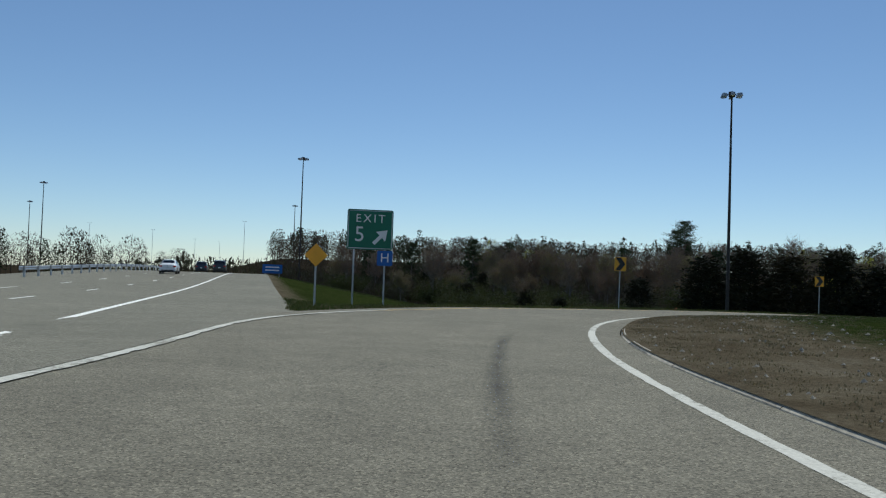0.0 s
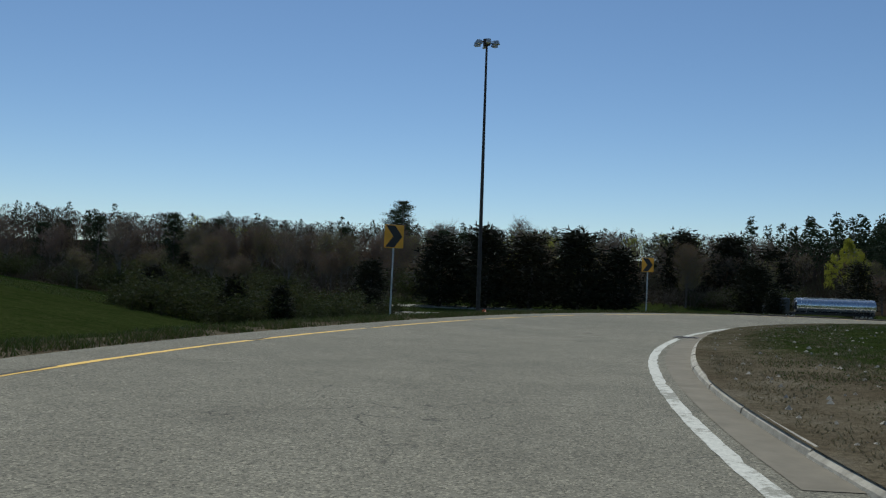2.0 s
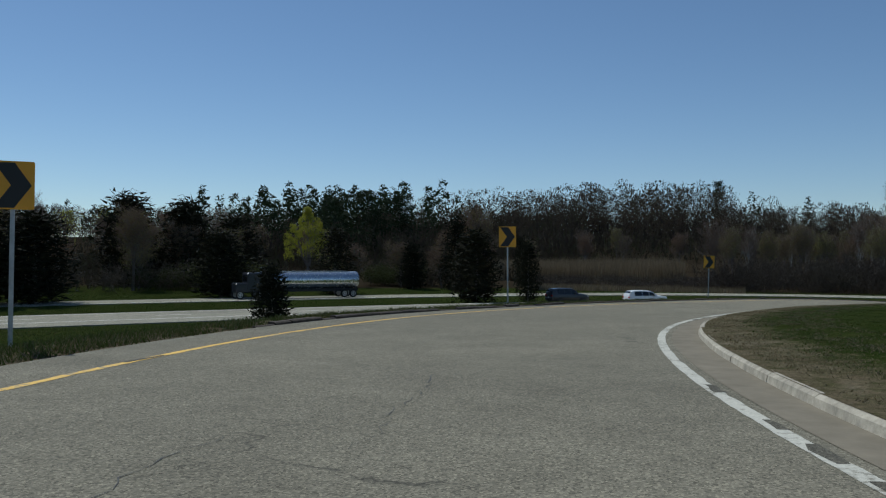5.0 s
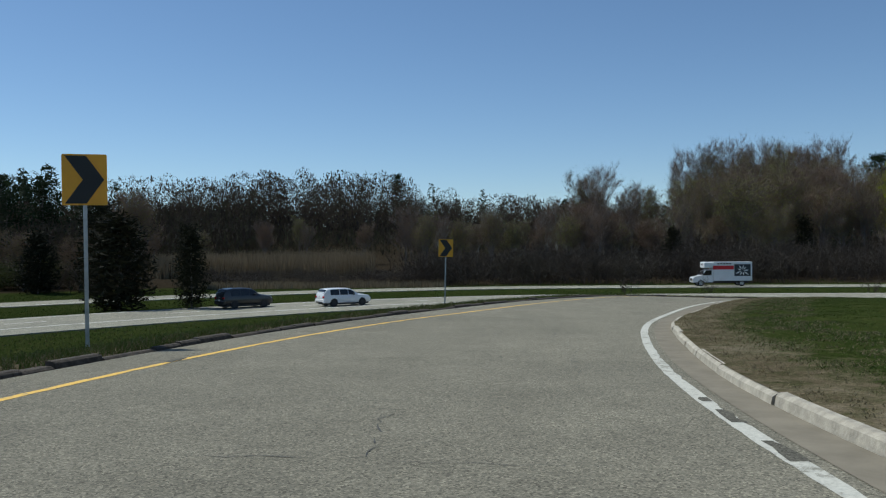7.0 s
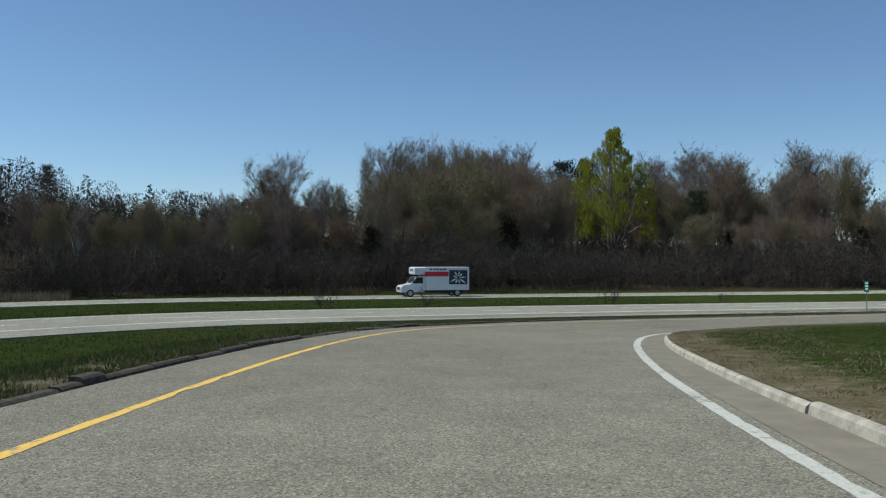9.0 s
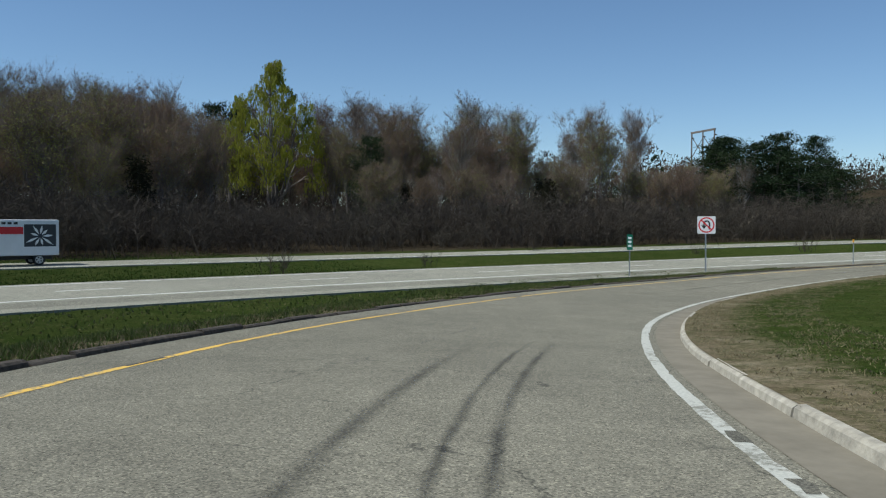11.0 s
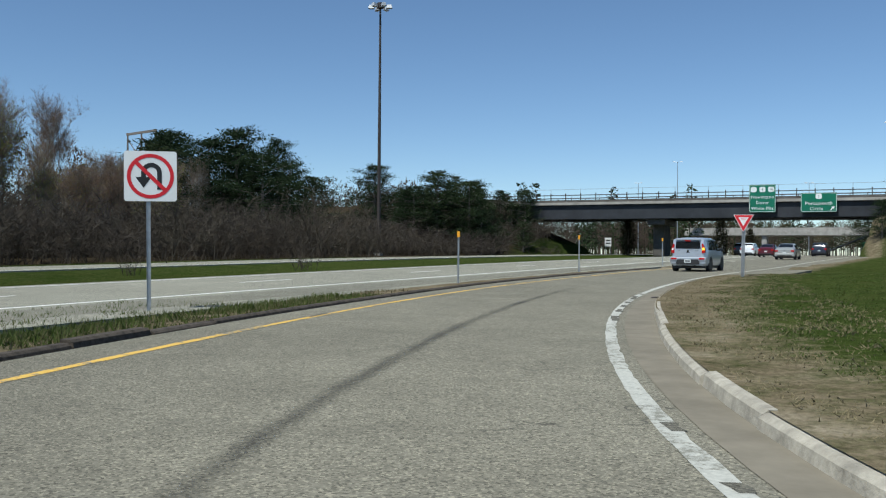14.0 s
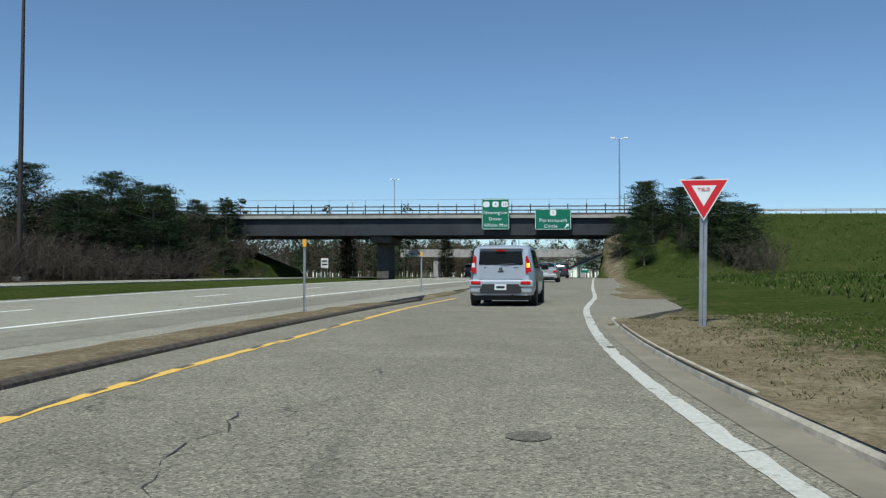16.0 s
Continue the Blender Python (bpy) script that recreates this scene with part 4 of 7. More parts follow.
pl = panel(nu, "sign_panel", round_rect(1.12, 1.12, 0.06, 4, 0, z), WHITE_SIGN)


def ring(cx, cz, r0, r1, a0=0, a1=360, n=28):
    o = [(cx + r1 * math.cos(radians(a0 + (a1 - a0) * k / n)), cz + r1 * math.sin(radians(a0 + (a1 - a0) * k / n))) for k in range(n + 1)]
    i = [(cx + r0 * math.cos(radians(a0 + (a1 - a0) * k / n)), cz + r0 * math.sin(radians(a0 + (a1 - a0) * k / n))) for k in range(n + 1)]
    v = [(x, -0.012, q) for x, q in o[:n] + i[:n]] + [(x, -0.007, q) for x, q in o[:n] + i[:n]]
    f = []
    for k in range(n):
        j = (k + 1) % n
        f += [(k, j, n + j, n + k)[::-1], (2 * n + k, 2 * n + j, j, k)[::-1], (n + k, n + j, 3 * n + j, 3 * n + k)[::-1]]
    return Shape().add(v, f)


part("ring", ring(0, z, 0.42, 0.5), RED_SIGN, pl, "red ring")
def arc(r, a0, a1, n=10):
    return [(0.02 + r * math.cos(radians(a0 + (a1 - a0) * k / n)), z + 0.08 + r * math.sin(radians(a0 + (a1 - a0) * k / n))) for k in range(n + 1)]


ua = Shape().slab(([(0.24, z - 0.3)] + arc(0.22, 0, 180) + [(-0.2, z - 0.02), (-0.32, z - 0.02), (-0.15, z - 0.26), (0.02, z - 0.02), (-0.1, z - 0.02)] + arc(0.12, 180, 0) + [(0.14, z - 0.3)])[::-1], -0.011, -0.007)
part("bent_arrow", ua, BLACK_SIGN, pl, "black bent arrow")
part("slash", Shape().slab([(-0.33, z + 0.27), (-0.27, z + 0.33), (0.33, z - 0.27), (0.27, z - 0.33)], -0.014, -0.012), RED_SIGN, pl, "red slash")
post(nu, -0.05, -0.3, z + 0.5, w=0.08)
# small green mile marker
x, y = 132.7, 20.1
g = height_at(x, y)
mm = thing("mile_marker", pose(x, y, g, 0, 0, facing(x, y, 113, 40)), "narrow green marker sign on a thin post", "road sign")
z = -3.96 - g
pl = panel(mm, "sign_panel", round_rect(0.34, 0.92, 0.03, 3, 0, z), GREEN_SIGN)
for dz in (0.25, 0.02, -0.22):
    part("legend_bar", Shape().box((0, -0.009, z + dz), (0.2, 0.003, 0.13)), WHITE_SIGN, pl)
post(mm, 0, -0.3, z + 0.4, w=0.05)
# yield sign
x, y = 122.13, -5.0
g = height_at(x, y)
yi = thing("yield_sign", pose(x, y, g, 0, 1.0, facing(x, y, 124.9, 8.4)), "red and white triangular yield sign on twin posts", "road sign")
zt, s_ = -3.1 - g, 0.74
r3 = math.sqrt(3) / 2


def tri(side, cz):
    return [(-side / 2, cz + side * r3 / 3), (side / 2, cz + side * r3 / 3), (0, cz - side * r3 * 2 / 3)]


zc = zt - s_ * r3 / 3
pl = panel(yi, "sign_panel", tri(s_, zc), WHITE_SIGN)
panel(pl, "red_triangle", tri(s_ * 0.92, zc), RED_SIGN, -0.007, 0.003, "red triangle")
inner = panel(pl, "white_triangle", tri(s_ * 0.5, zc + 0.01), WHITE_SIGN, -0.010, 0.003, "white inner triangle")
part("lettering", text_shape("YIELD", 0.07, RED_SIGN), None, inner, "red letters", m=pose(0, -0.018, zc + 0.055))
post(yi, -0.03, -0.3, zt - 0.1, w=0.045)
post(yi, 0.03, -0.3, zt - 0.3, 0.05, w=0.045)


def delineator(x, y, ztop, yellow=True):
    g = height_at(x, y)
    ob = thing("delineator_post", pose(x, y, g, 0, 0, facing(x, y, 123, 20)), "thin steel delineator post with amber reflector", "delineator", "island delineators")
    post(ob, 0, -0.2, ztop - g, w=0.05)
    part("reflector", Shape().box((0, -0.01, ztop - g - 0.09), (0.09, 0.012, 0.19), bevel=0.004), YELLOW_SIGN, ob, "amber reflector plate")


for row in ((130.3, 2.3, -3.88), (130.1, -12.2, -3.68), (129.0, -29.3, -3.47)):
    delineator(*row)


# ---- lamp masts ----
def mast(x, y, ztop, heads, r0=0.26, label="tall dark steel mast with a ring of floodlights"):
    g = height_at(x, y)
    h = ztop - g
    ob = thing("lamp_mast", pose(x, y, g), label, "lamp mast", "lamp masts")
    part("base_plate", Shape().box((0, 0, 0.1), (0.9, 0.9, 0.5), bevel=0.06), CONCRETE, ob)
    part("pole", Shape().tube([(0, 0, 0.2), (0, 0, h * 0.5), (0, 0, h)], [r0, r0 * 0.75, r0 * 0.45], 10), DARKSTEEL, ob, smooth=40)
    part("crown_ring", Shape().tube([(0, 0, h - 0.75), (0, 0, h - 0.1)], [0.45, 0.45], 10), DARKSTEEL, ob)
    for k in range(heads):
        a = 2 * math.pi * (k + 0.3) / heads
        dx, dy = math.cos(a), math.sin(a)
        lum = part("luminaire", Shape().box((dx * 1.15, dy * 1.15, h - 0.55), (0.72, 0.5, 0.42), a, 0.7), LAMPGREY, ob)
        part("arm", Shape().tube([(dx * 0.3, dy * 0.3, h - 0.45), (dx * 0.95, dy * 0.95, h - 0.4)], 0.05, 5), DARKSTEEL, lum)
        part("lens", Shape().box((dx * 1.15, dy * 1.15, h - 0.78), (0.6, 0.4, 0.05), a), WHITE_SIGN, lum)


mast(38.8, 114.6, 26.4, 6)
mast(170.3, -67.3, 27.0, 6)
mast(-37.5, 230.0, 31.2, 6)
mast(-73.5, 430.0, 34.0, 6, 0.3)
mast(-153.5, 330.0, 32.0, 6)
mast(-221.0, 460.0, 34.0, 6, 0.3)



def roadway_lamp(x, y, ztop, twin=False):
    g = height_at(x, y)
    ob = thing("street_lamp", pose(x, y, g), "tall slim galvanised street lamp with a pale head", "street lamp", "street lamps")
    h = ztop - g
    part("pole", Shape().tube([(0, 0, -0.3), (0, 0, h)], [0.16, 0.08], 8), GALV, ob, smooth=40)
    for sx in ((-1, 1) if twin else (-1,)):
        part("arm", Shape().tube([(0, 0, h - 0.15), (sx * 0.7, 0, h + 0.05)], 0.05, 6), GALV, ob)
        part("head", Shape().box((sx * 0.95, 0, h + 0.05), (0.8, 0.35, 0.2), 0, 0.7), LAMPGREY, ob)


for row in ((109.5, -115.3, 15.5, True), (154.4, -206.7, 20.5, True), (176.0, -265.0, 20.0, True), (122.5, -250.0, 17.5, True), (-119, 520, 30, True), (-213, 520, 26, True), (-188, 560, 25, True), (-186, 650, 23, True), (-180, 700, 23, True)):
    roadway_lamp(*row)


# power line frame
def pylon(x0, y0, x1, y1, ztop):
    g = height_at(x0, y0)
    ob = thing("power_line_frame", pose((x0 + x1) / 2, (y0 + y1) / 2, g, 0, 0, math.degrees(math.atan2(y1 - y0, x1 - x0))), "weathered wooden H-frame of a power line", "power pylon")
    w, h = math.hypot(x1 - x0, y1 - y0), ztop - g
    for px in (-w / 2, 0, w / 2):
        part("pole", Shape().tube([(px, 0, -0.5), (px, 0, h if px else h - 0.3)], [0.24, 0.17], 7), BARK, ob)
    part("crossarm", Shape().box((0, 0, h - 0.25), (w + 0.6, 0.3, 0.45)), BARK, ob)
    for a, b in ((-w / 2, 0), (0, w / 2)):
        part("brace", Shape().tube([(a, 0.2, h - 1.5), (b, 0.2, h - 6.0)], 0.1, 5), BARK, ob)
        part("brace", Shape().tube([(b, 0.25, h - 1.5), (a, 0.25, h - 6.0)], 0.1, 5), BARK, ob)
    for px in (-w / 2 + 0.6, 0.6, w / 2 + 0.6):
        part("insulator", Shape().tube([(px - 0.5, 0, h - 1.4), (px + 0.4, 0, h - 1.7)], 0.16, 6), DARKSTEEL, ob)


pylon(247.0, -104.0, 237.5, -101.5, 19.2)

# ---- bridge over the through road ----
BY, BD = -107.0, 6.2
# bridge concrete with the shade under the deck put into its colour; parapets share it
PIERCONC = plain("shade_dark_concrete", (0.11, 0.1, 0.088), 0.9, 0, 0.35, 0.9, 0.3, 0.2)
br = thing("bridge", pose(139, BY, 0), "dark steel girder bridge with concrete deck and railing", "bridge")
part("deck", Shape().box((0, 0, 3.3), (68, 2 * BD, 0.4)), CONCRETE, br)
for k in range(6):
    yk = -BD + 0.5 + k * (2 * BD - 1.0) / 5
    half = [(-0.22, 0.92), (0.22, 0.92), (0.22, 0.98), (0.03, 0.98), (0.03, 3.02), (0.22, 3.02), (0.22, 3.08), (-0.22, 3.08), (-0.22, 3.02), (-0.03, 3.02), (-0.03, 0.98), (-0.22, 0.98)]
    ends = [(x, yk + a, b) for x in (-31.7, 31.7) for a, b in half]
    gd = Shape().add(ends, [(i, (i + 1) % 12, 12 + (i + 1) % 12, 12 + i) for i in range(12)] + [tuple(range(11, -1, -1)), tuple(range(12, 24))])
    part("girder", gd, GIRDER, br, "dark painted steel girder")
for sgn in (-1, 1):
    part("parapet", Shape().box((0, sgn * (BD - 0.15), 3.62), (68, 0.32, 0.24), bevel=0.02), PIERCONC, br)
    rl = part("railing", Shape().box((0, sgn * (BD - 0.15), 4.1), (68, 0.08, 0.14)).box((0, sgn * (BD - 0.15), 4.6), (68, 0.08, 0.12)), DARKSTEEL, br)
    part("fence_wire", Shape().box((0, sgn * (BD - 0.15), 5.5), (68, 0.03, 0.04)), GALV, rl)
    for k in range(29):
        part("rail_post", Shape().box((-33 + k * 2.36, sgn * (BD - 0.15), 4.3), (0.12, 0.14, 1.2)), DARKSTEEL, rl)
        if k % 2 == 0:
            part("fence_post", Shape().box((-33 + k * 2.36, sgn * (BD - 0.15), 5.2), (0.05, 0.05, 0.66)), GALV, rl)
for k in range(8):
    part("stiffener", Shape().box((-30 + k * 8.5, -BD + 0.46, 1.98), (0.05, 0.12, 2.0)), GIRDER, br)
part("pier", Shape().box((2.9, 0, -1.9), (1.6, 6.0, 5.6), bevel=0.1).box((2.9, 0, 0.45), (2.6, 10.6, 0.9), bevel=0.08), PIERCONC, br, "concrete pier coloured dark for the shade under the deck")
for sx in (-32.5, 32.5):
    part("abutment", Shape().box((sx, 0, 0.6), (2.2, 2 * BD + 1.5, 5.0), bevel=0.06), PIERCONC, br, "concrete abutment coloured dark for the shade under the deck")
# paving colour kept dark to carry the shadow below the bridge
PAVED = plain("slope_paving", (0.10, 0.095, 0.09), 0.9, 0, 0.3, 0.8)
for sx in (-1, 1):
    sp = Shape()
    for k in range(7):
        a, b = 31.5 - k * 1.75, 31.5 - (k + 1) * 1.75 + 0.05
        sp.add([(sx * a, -BD - 1, 0.75 - k * 0.74), (sx * a, BD + 1, 0.75 - k * 0.74), (sx * b, BD + 1, 0.75 - (k + 1) * 0.74), (sx * b, -BD - 1, 0.75 - (k + 1) * 0.74)], [(0, 1, 2, 3) if sx < 0 else (3, 2, 1, 0)])
        sp.add([(sx * b, -BD - 1, 0.75 - (k + 1) * 0.74), (sx * b, BD + 1, 0.75 - (k + 1) * 0.74), (sx * b, BD + 1, 0.7 - (k + 1) * 0.74), (sx * b, -BD - 1, 0.7 - (k + 1) * 0.74)], [(0, 1, 2, 3)])
    tagged(placed(new("slope_paving", sp.mesh("slope_paving", PAVED)), pose(139, BY, 0.06)), "stone slope paving under the bridge, coloured dark for the shade there", "slope paving", kind="structure")
    tagged(placed(new("slope_coping", Shape().tube([(sx * 31.6, -BD - 1.1, 0.85), (sx * 19.2, -BD - 1.1, -4.4)], 0.14, 6).mesh("slope_coping", CONCRETE)), pose(139, BY, 0.06)), "pale concrete edge of the slope paving", "coping", kind="structure")


ov = thing("overpass", pose(118, -236, 0), "pale concrete overpass far beyond the girder bridge", "bridge")
part("deck", Shape().box((0, 0, 2.0), (76, 9, 1.3), bevel=0.05), CONCRETE, ov)
part("parapet", Shape().box((0, 4.3, 3.1), (76, 0.35, 0.9), bevel=0.03), CONCRETE, ov)
for px in (-27, -13, 16, 28):
    part("pier", Shape().box((px, 0, -1.6), (1.4, 7.5, 5.9), bevel=0.08), CONCRETE, ov)
part("abutment", Shape().box((-33, 0, -1.4), (6.5, 11, 6.0), bevel=0.08), CONCRETE, ov)


def guide_sign(x, w, zb, h, rows, shields, arrow):
    """Green guide sign fixed to the bridge's face."""
    ob = thing("guide_sign", pose(x, BY - BD * -1 + 0.55, 0, 0, 0, 180), "green overhead guide sign with white lettering on the bridge", "road sign", "guide signs")
    zc = zb + h / 2
    pl = panel(ob, "sign_panel", round_rect(w, h, 0.15, 4, 0, zc), GREEN_SIGN, 0, 0.03)
    for a, b, c, d in ((0, zc + h / 2 - 0.07, w - 0.3, 0.05), (0, zc - h / 2 + 0.07, w - 0.3, 0.05), (-w / 2 + 0.07, zc, 0.05, h - 0.3), (w / 2 - 0.07, zc, 0.05, h - 0.3)):
        part("border", Shape().box((a, -0.035, b), (c, 0.006, d)), WHITE_SIGN, pl)
    for words, size, px, pz in rows:
        part("lettering", text_shape(words, size, WHITE_SIGN, spacing=1.1), None, pl, "white letters", m=pose(px, -0.04, zc + pz))
    for px, pz, words, mat in shields:
        shl = panel(pl, "route_shield", round_rect(0.8, 0.72, 0.22, 4, px, zc + pz), mat, -0.032, 0.01, "route shield")
        if words:
            part("lettering", text_shape(words, 0.52, BLACK_SIGN), None, shl, "black number", m=pose(px, -0.05, zc + pz))
    if arrow:
        panel(pl, "arrow", arrow_outline(w / 2 - 0.55, zc - h / 2 + 0.5, 0.75, radians(-45)), WHITE_SIGN, -0.032, 0.01)
    for px in (-w / 3, w / 3):
        part("bracket", Shape().box((px, 0.3, zc - 0.4), (0.12, 0.6, h * 0.8)), DARKSTEEL, ob)


guide_sign(126.95, 3.5, 1.6, 3.9, (("Newington", 0.62, 0, 0.18), ("Dover", 0.62, 0, -0.62), ("White Mts", 0.62, 0, -1.42)), ((-1.15, 1.25, "", WHITE_SIGN), (0, 1.25, "4", WHITE_SIGN), (1.15, 1.25, "16", WHITE_SIGN)), False)
guide_sign(119.7, 4.55, 1.55, 2.65, (("Portsmouth", 0.66, 0, -0.15), ("Circle", 0.62, -0.3, -0.88)), ((0, 0.82, "1", WHITE_SIGN),), True)


def guardrail(fn, s0, s1, o, label, mat=GALV, post_mat=GALV, step=2.0):
    ob = thing("guardrail", Matrix(), label, "guardrail")
    pts = [fn(np.array([s]), o, 0.62)[0] for s in np.arange(s0, s1 + 0.1, 4.0)]
    beam = Shape()
    n = len(pts)
    prof = [(-0.155, 0.0), (-0.08, 0.04), (0.0, 0.0), (0.08, 0.04), (0.155, 0.0)]
    v = []
    for i, p in enumerate(pts):
        d = pts[min(i + 1, n - 1)] - pts[max(i - 1, 0)]
        nn = np.array([d[1], -d[0], 0]) / np.hypot(d[0], d[1])
        v += [p + nn * a + np.array([0, 0, z]) for z, a in prof] + [p + nn * (a - 0.012) + np.array([0, 0, z]) for z, a in prof[::-1]]
    beam.add(v, [(i * 10 + k, i * 10 + (k + 1) % 10, (i + 1) * 10 + (k + 1) % 10, (i + 1) * 10 + k) for i in range(n - 1) for k in range(10)])
    part("rail", beam, mat, ob)
    for s in np.arange(s0 + 1, s1, step):
        p = fn(np.array([s]), o + 0.12, 0.0)[0]
        part("guard_post", Shape().box((p[0], p[1], p[2] + 0.3), (0.12, 0.15, 1.0)), post_mat, ob)


guardrail(on_a, 50, 150, -12.6, "pale steel guardrail in the highway median", step=4.0)
guardrail(lambda s, o, dz: np.stack([s, np.full(len(np.atleast_1d(s)), BY + 5.5 + o), np.full(len(np.atleast_1d(s)), 3.35 + dz)], -1), 40, 104, 0.3, "steel guardrail along the bridge approach", step=3.0)
# far signs
for x, y, zt, w, h, m_, lab in ((-20.5, 106.0, 0.9, 2.4, 1.1, BLUE_SIGN, "weathered blue guide sign beside the highway"), (98.0, -118.0, -1.7, 2.3, 1.2, BLUE_SIGN, "blue service sign beside the through road"), (111.5, -150.0, -1.8, 1.4, 1.7, GREEN_SIGN, "small green guide sign beyond the bridge"),
                                (152.8, -118.0, -1.6, 1.1, 1.5, WHITE_SIGN, "pale rectangular sign in the median"), (99.5, -160.0, -2.0, 1.2, 1.4, GREEN_SIGN, "small green guide sign beyond the bridge")):
    g = height_at(x, y)
    ob = thing("roadside_sign", pose(x, y, g, 0, 0, facing(x, y, 124, 8) if x > 50 else facing(x, y, 0, 0)), lab, "road sign")
    pl = panel(ob, "sign_panel", round_rect(w, h, 0.06, 3, 0, zt - g - h / 2), m_)
    for dz in (0.2, -0.15):
        part("legend_bar", Shape().box((0, -0.009, zt - g - h / 2 + dz * h), (w * 0.7, 0.003, h * 0.14)), WHITE_SIGN if m_ is not WHITE_SIGN else BLACK_SIGN, pl)
    for px in (-w * 0.35, w * 0.35):
        post(ob, px, -0.3, zt - g - 0.1)

lp = on_ramp(np.array([55.8]), -7.0)[0]
lt = Shape()
for k in range(9):
    a, b = k * 0.7, 0.1 + 0.05 * math.sin(k * 2.3)
    lt.add([(lp[0] + b * math.cos(a), lp[1] + b * math.sin(a), lp[2] + 0.02), (lp[0] + b * math.cos(a + 0.7), lp[1] + b * math.sin(a + 0.7), lp[2] + 0.03), (lp[0] + 0.05 * math.cos(k), lp[1] + 0.05 * math.sin(k), lp[2] + 0.13 + 0.03 * math.sin(k))], [(0, 1, 2)])
tagged(new("marker_flag", lt.mesh("marker_flag", plain("orange_plastic", (0.75, 0.10, 0.03), 0.5))), "crumpled orange-red plastic lying on the verge", "litter")

# ---- trees ----
def tree_mesh_parts(seed, height, spread, kind):
    """Trunk with limbs, a crown of twigs, and small buds or leaves, as three shapes."""
    r = random.Random(seed)
    wood, crown = Shape(), Shape()
    tips = []

    def sliver(p, d, ln, w):
        side = Vector((r.uniform(-1, 1), r.uniform(-1, 1), r.uniform(-0.3, 0.3))).cross(d)
        if side.length < 1e-4:
            return
        side = side.normalized() * w
        q = p + d * ln
        k = len(crown.v)
        crown.v += [tuple(p - side), tuple(p + side), tuple(q)]
        crown.f.append((k, k + 1, k + 2))

    def limb(p, d, ln, rad, level):
        pts, n = [p], 4
        for i in range(n):
            d = (d + Vector((r.uniform(-0.16, 0.16), r.uniform(-0.16, 0.16), 0.07))).normalized()
            pts.append(pts[-1] + d * ln / n)
        wood.tube(pts, [rad * (1 - 0.75 * i / n) for i in range(n + 1)], 5 if level < 1 else 3, False)
        if level < 2:
            for i in range(5 if level else 7):
                t = r.uniform(0.3, 1.0)
                k = min(int(t * n), n - 1)
                q = pts[k].lerp(pts[k + 1], t * n - k)
                a = r.uniform(0, 2 * math.pi)
                nd = (d * 0.75 + Vector((math.cos(a), math.sin(a), r.uniform(0.0, 0.5))) * 0.8).normalized()
                limb(q, nd, ln * r.uniform(0.4, 0.62), rad * 0.42, level + 1)
        else:
            tips.append((pts[2], d))
        tips.append((pts[-1], d))

    lean = Vector((r.uniform(-0.06, 0.06), r.uniform(-0.06, 0.06), 1)).normalized()
    th = height * 0.62
    r0 = height * 0.013
    trunk = [Vector((0, 0, -0.6)), lean * th * 0.3, lean * th * 0.65 + Vector((r.uniform(-0.3, 0.3), 0, 0)), lean * th]
    wood.tube(trunk, [r0 * 1.25, r0, r0 * 0.8, r0 * 0.5], 7)
    for i in range(11):
        t = 0.32 + 0.68 * (i + r.random()) / 11
        q = lean * th * t
        a = i * 2.4 + r.uniform(-0.5, 0.5)
        up = 0.75 + 0.9 * t
        d = Vector((math.cos(a) * spread, math.sin(a) * spread, up)).normalized()
        limb(q, d, height * r.uniform(0.26, 0.38), r0 * 0.42, 0)
    for p, d in tips:
        for k in range(8):
            nd = (d + Vector((r.uniform(-0.9, 0.9), r.uniform(-0.9, 0.9), r.uniform(-0.35, 0.7)))).normalized()
            sliver(p + nd * r.uniform(0, 0.25), nd, r.uniform(0.6, 1.7), r.uniform(0.01, 0.021))
    leaves = Shape()
    count = {"bare": 3, "bud": 8}[kind]
    size = {"bare": 0.075, "bud": 0.1}[kind]
    for p, d in tips:
        for k in range(count):
            q = p + Vector((r.gauss(0, 0.55), r.gauss(0, 0.55), r.gauss(0.1, 0.6)))
            a, b = Vector((r.gauss(0, 1), r.gauss(0, 1), r.gauss(0, 1))).normalized() * size, Vector((r.gauss(0, 1), r.gauss(0, 1), r.gauss(0, 1))).normalized() * size * 1.5
            kk = len(leaves.v)
            leaves.v += [tuple(q - a), tuple(q + a), tuple(q + b)]
            leaves.f.append((kk, kk + 1, kk + 2))
    return wood, crown, leaves


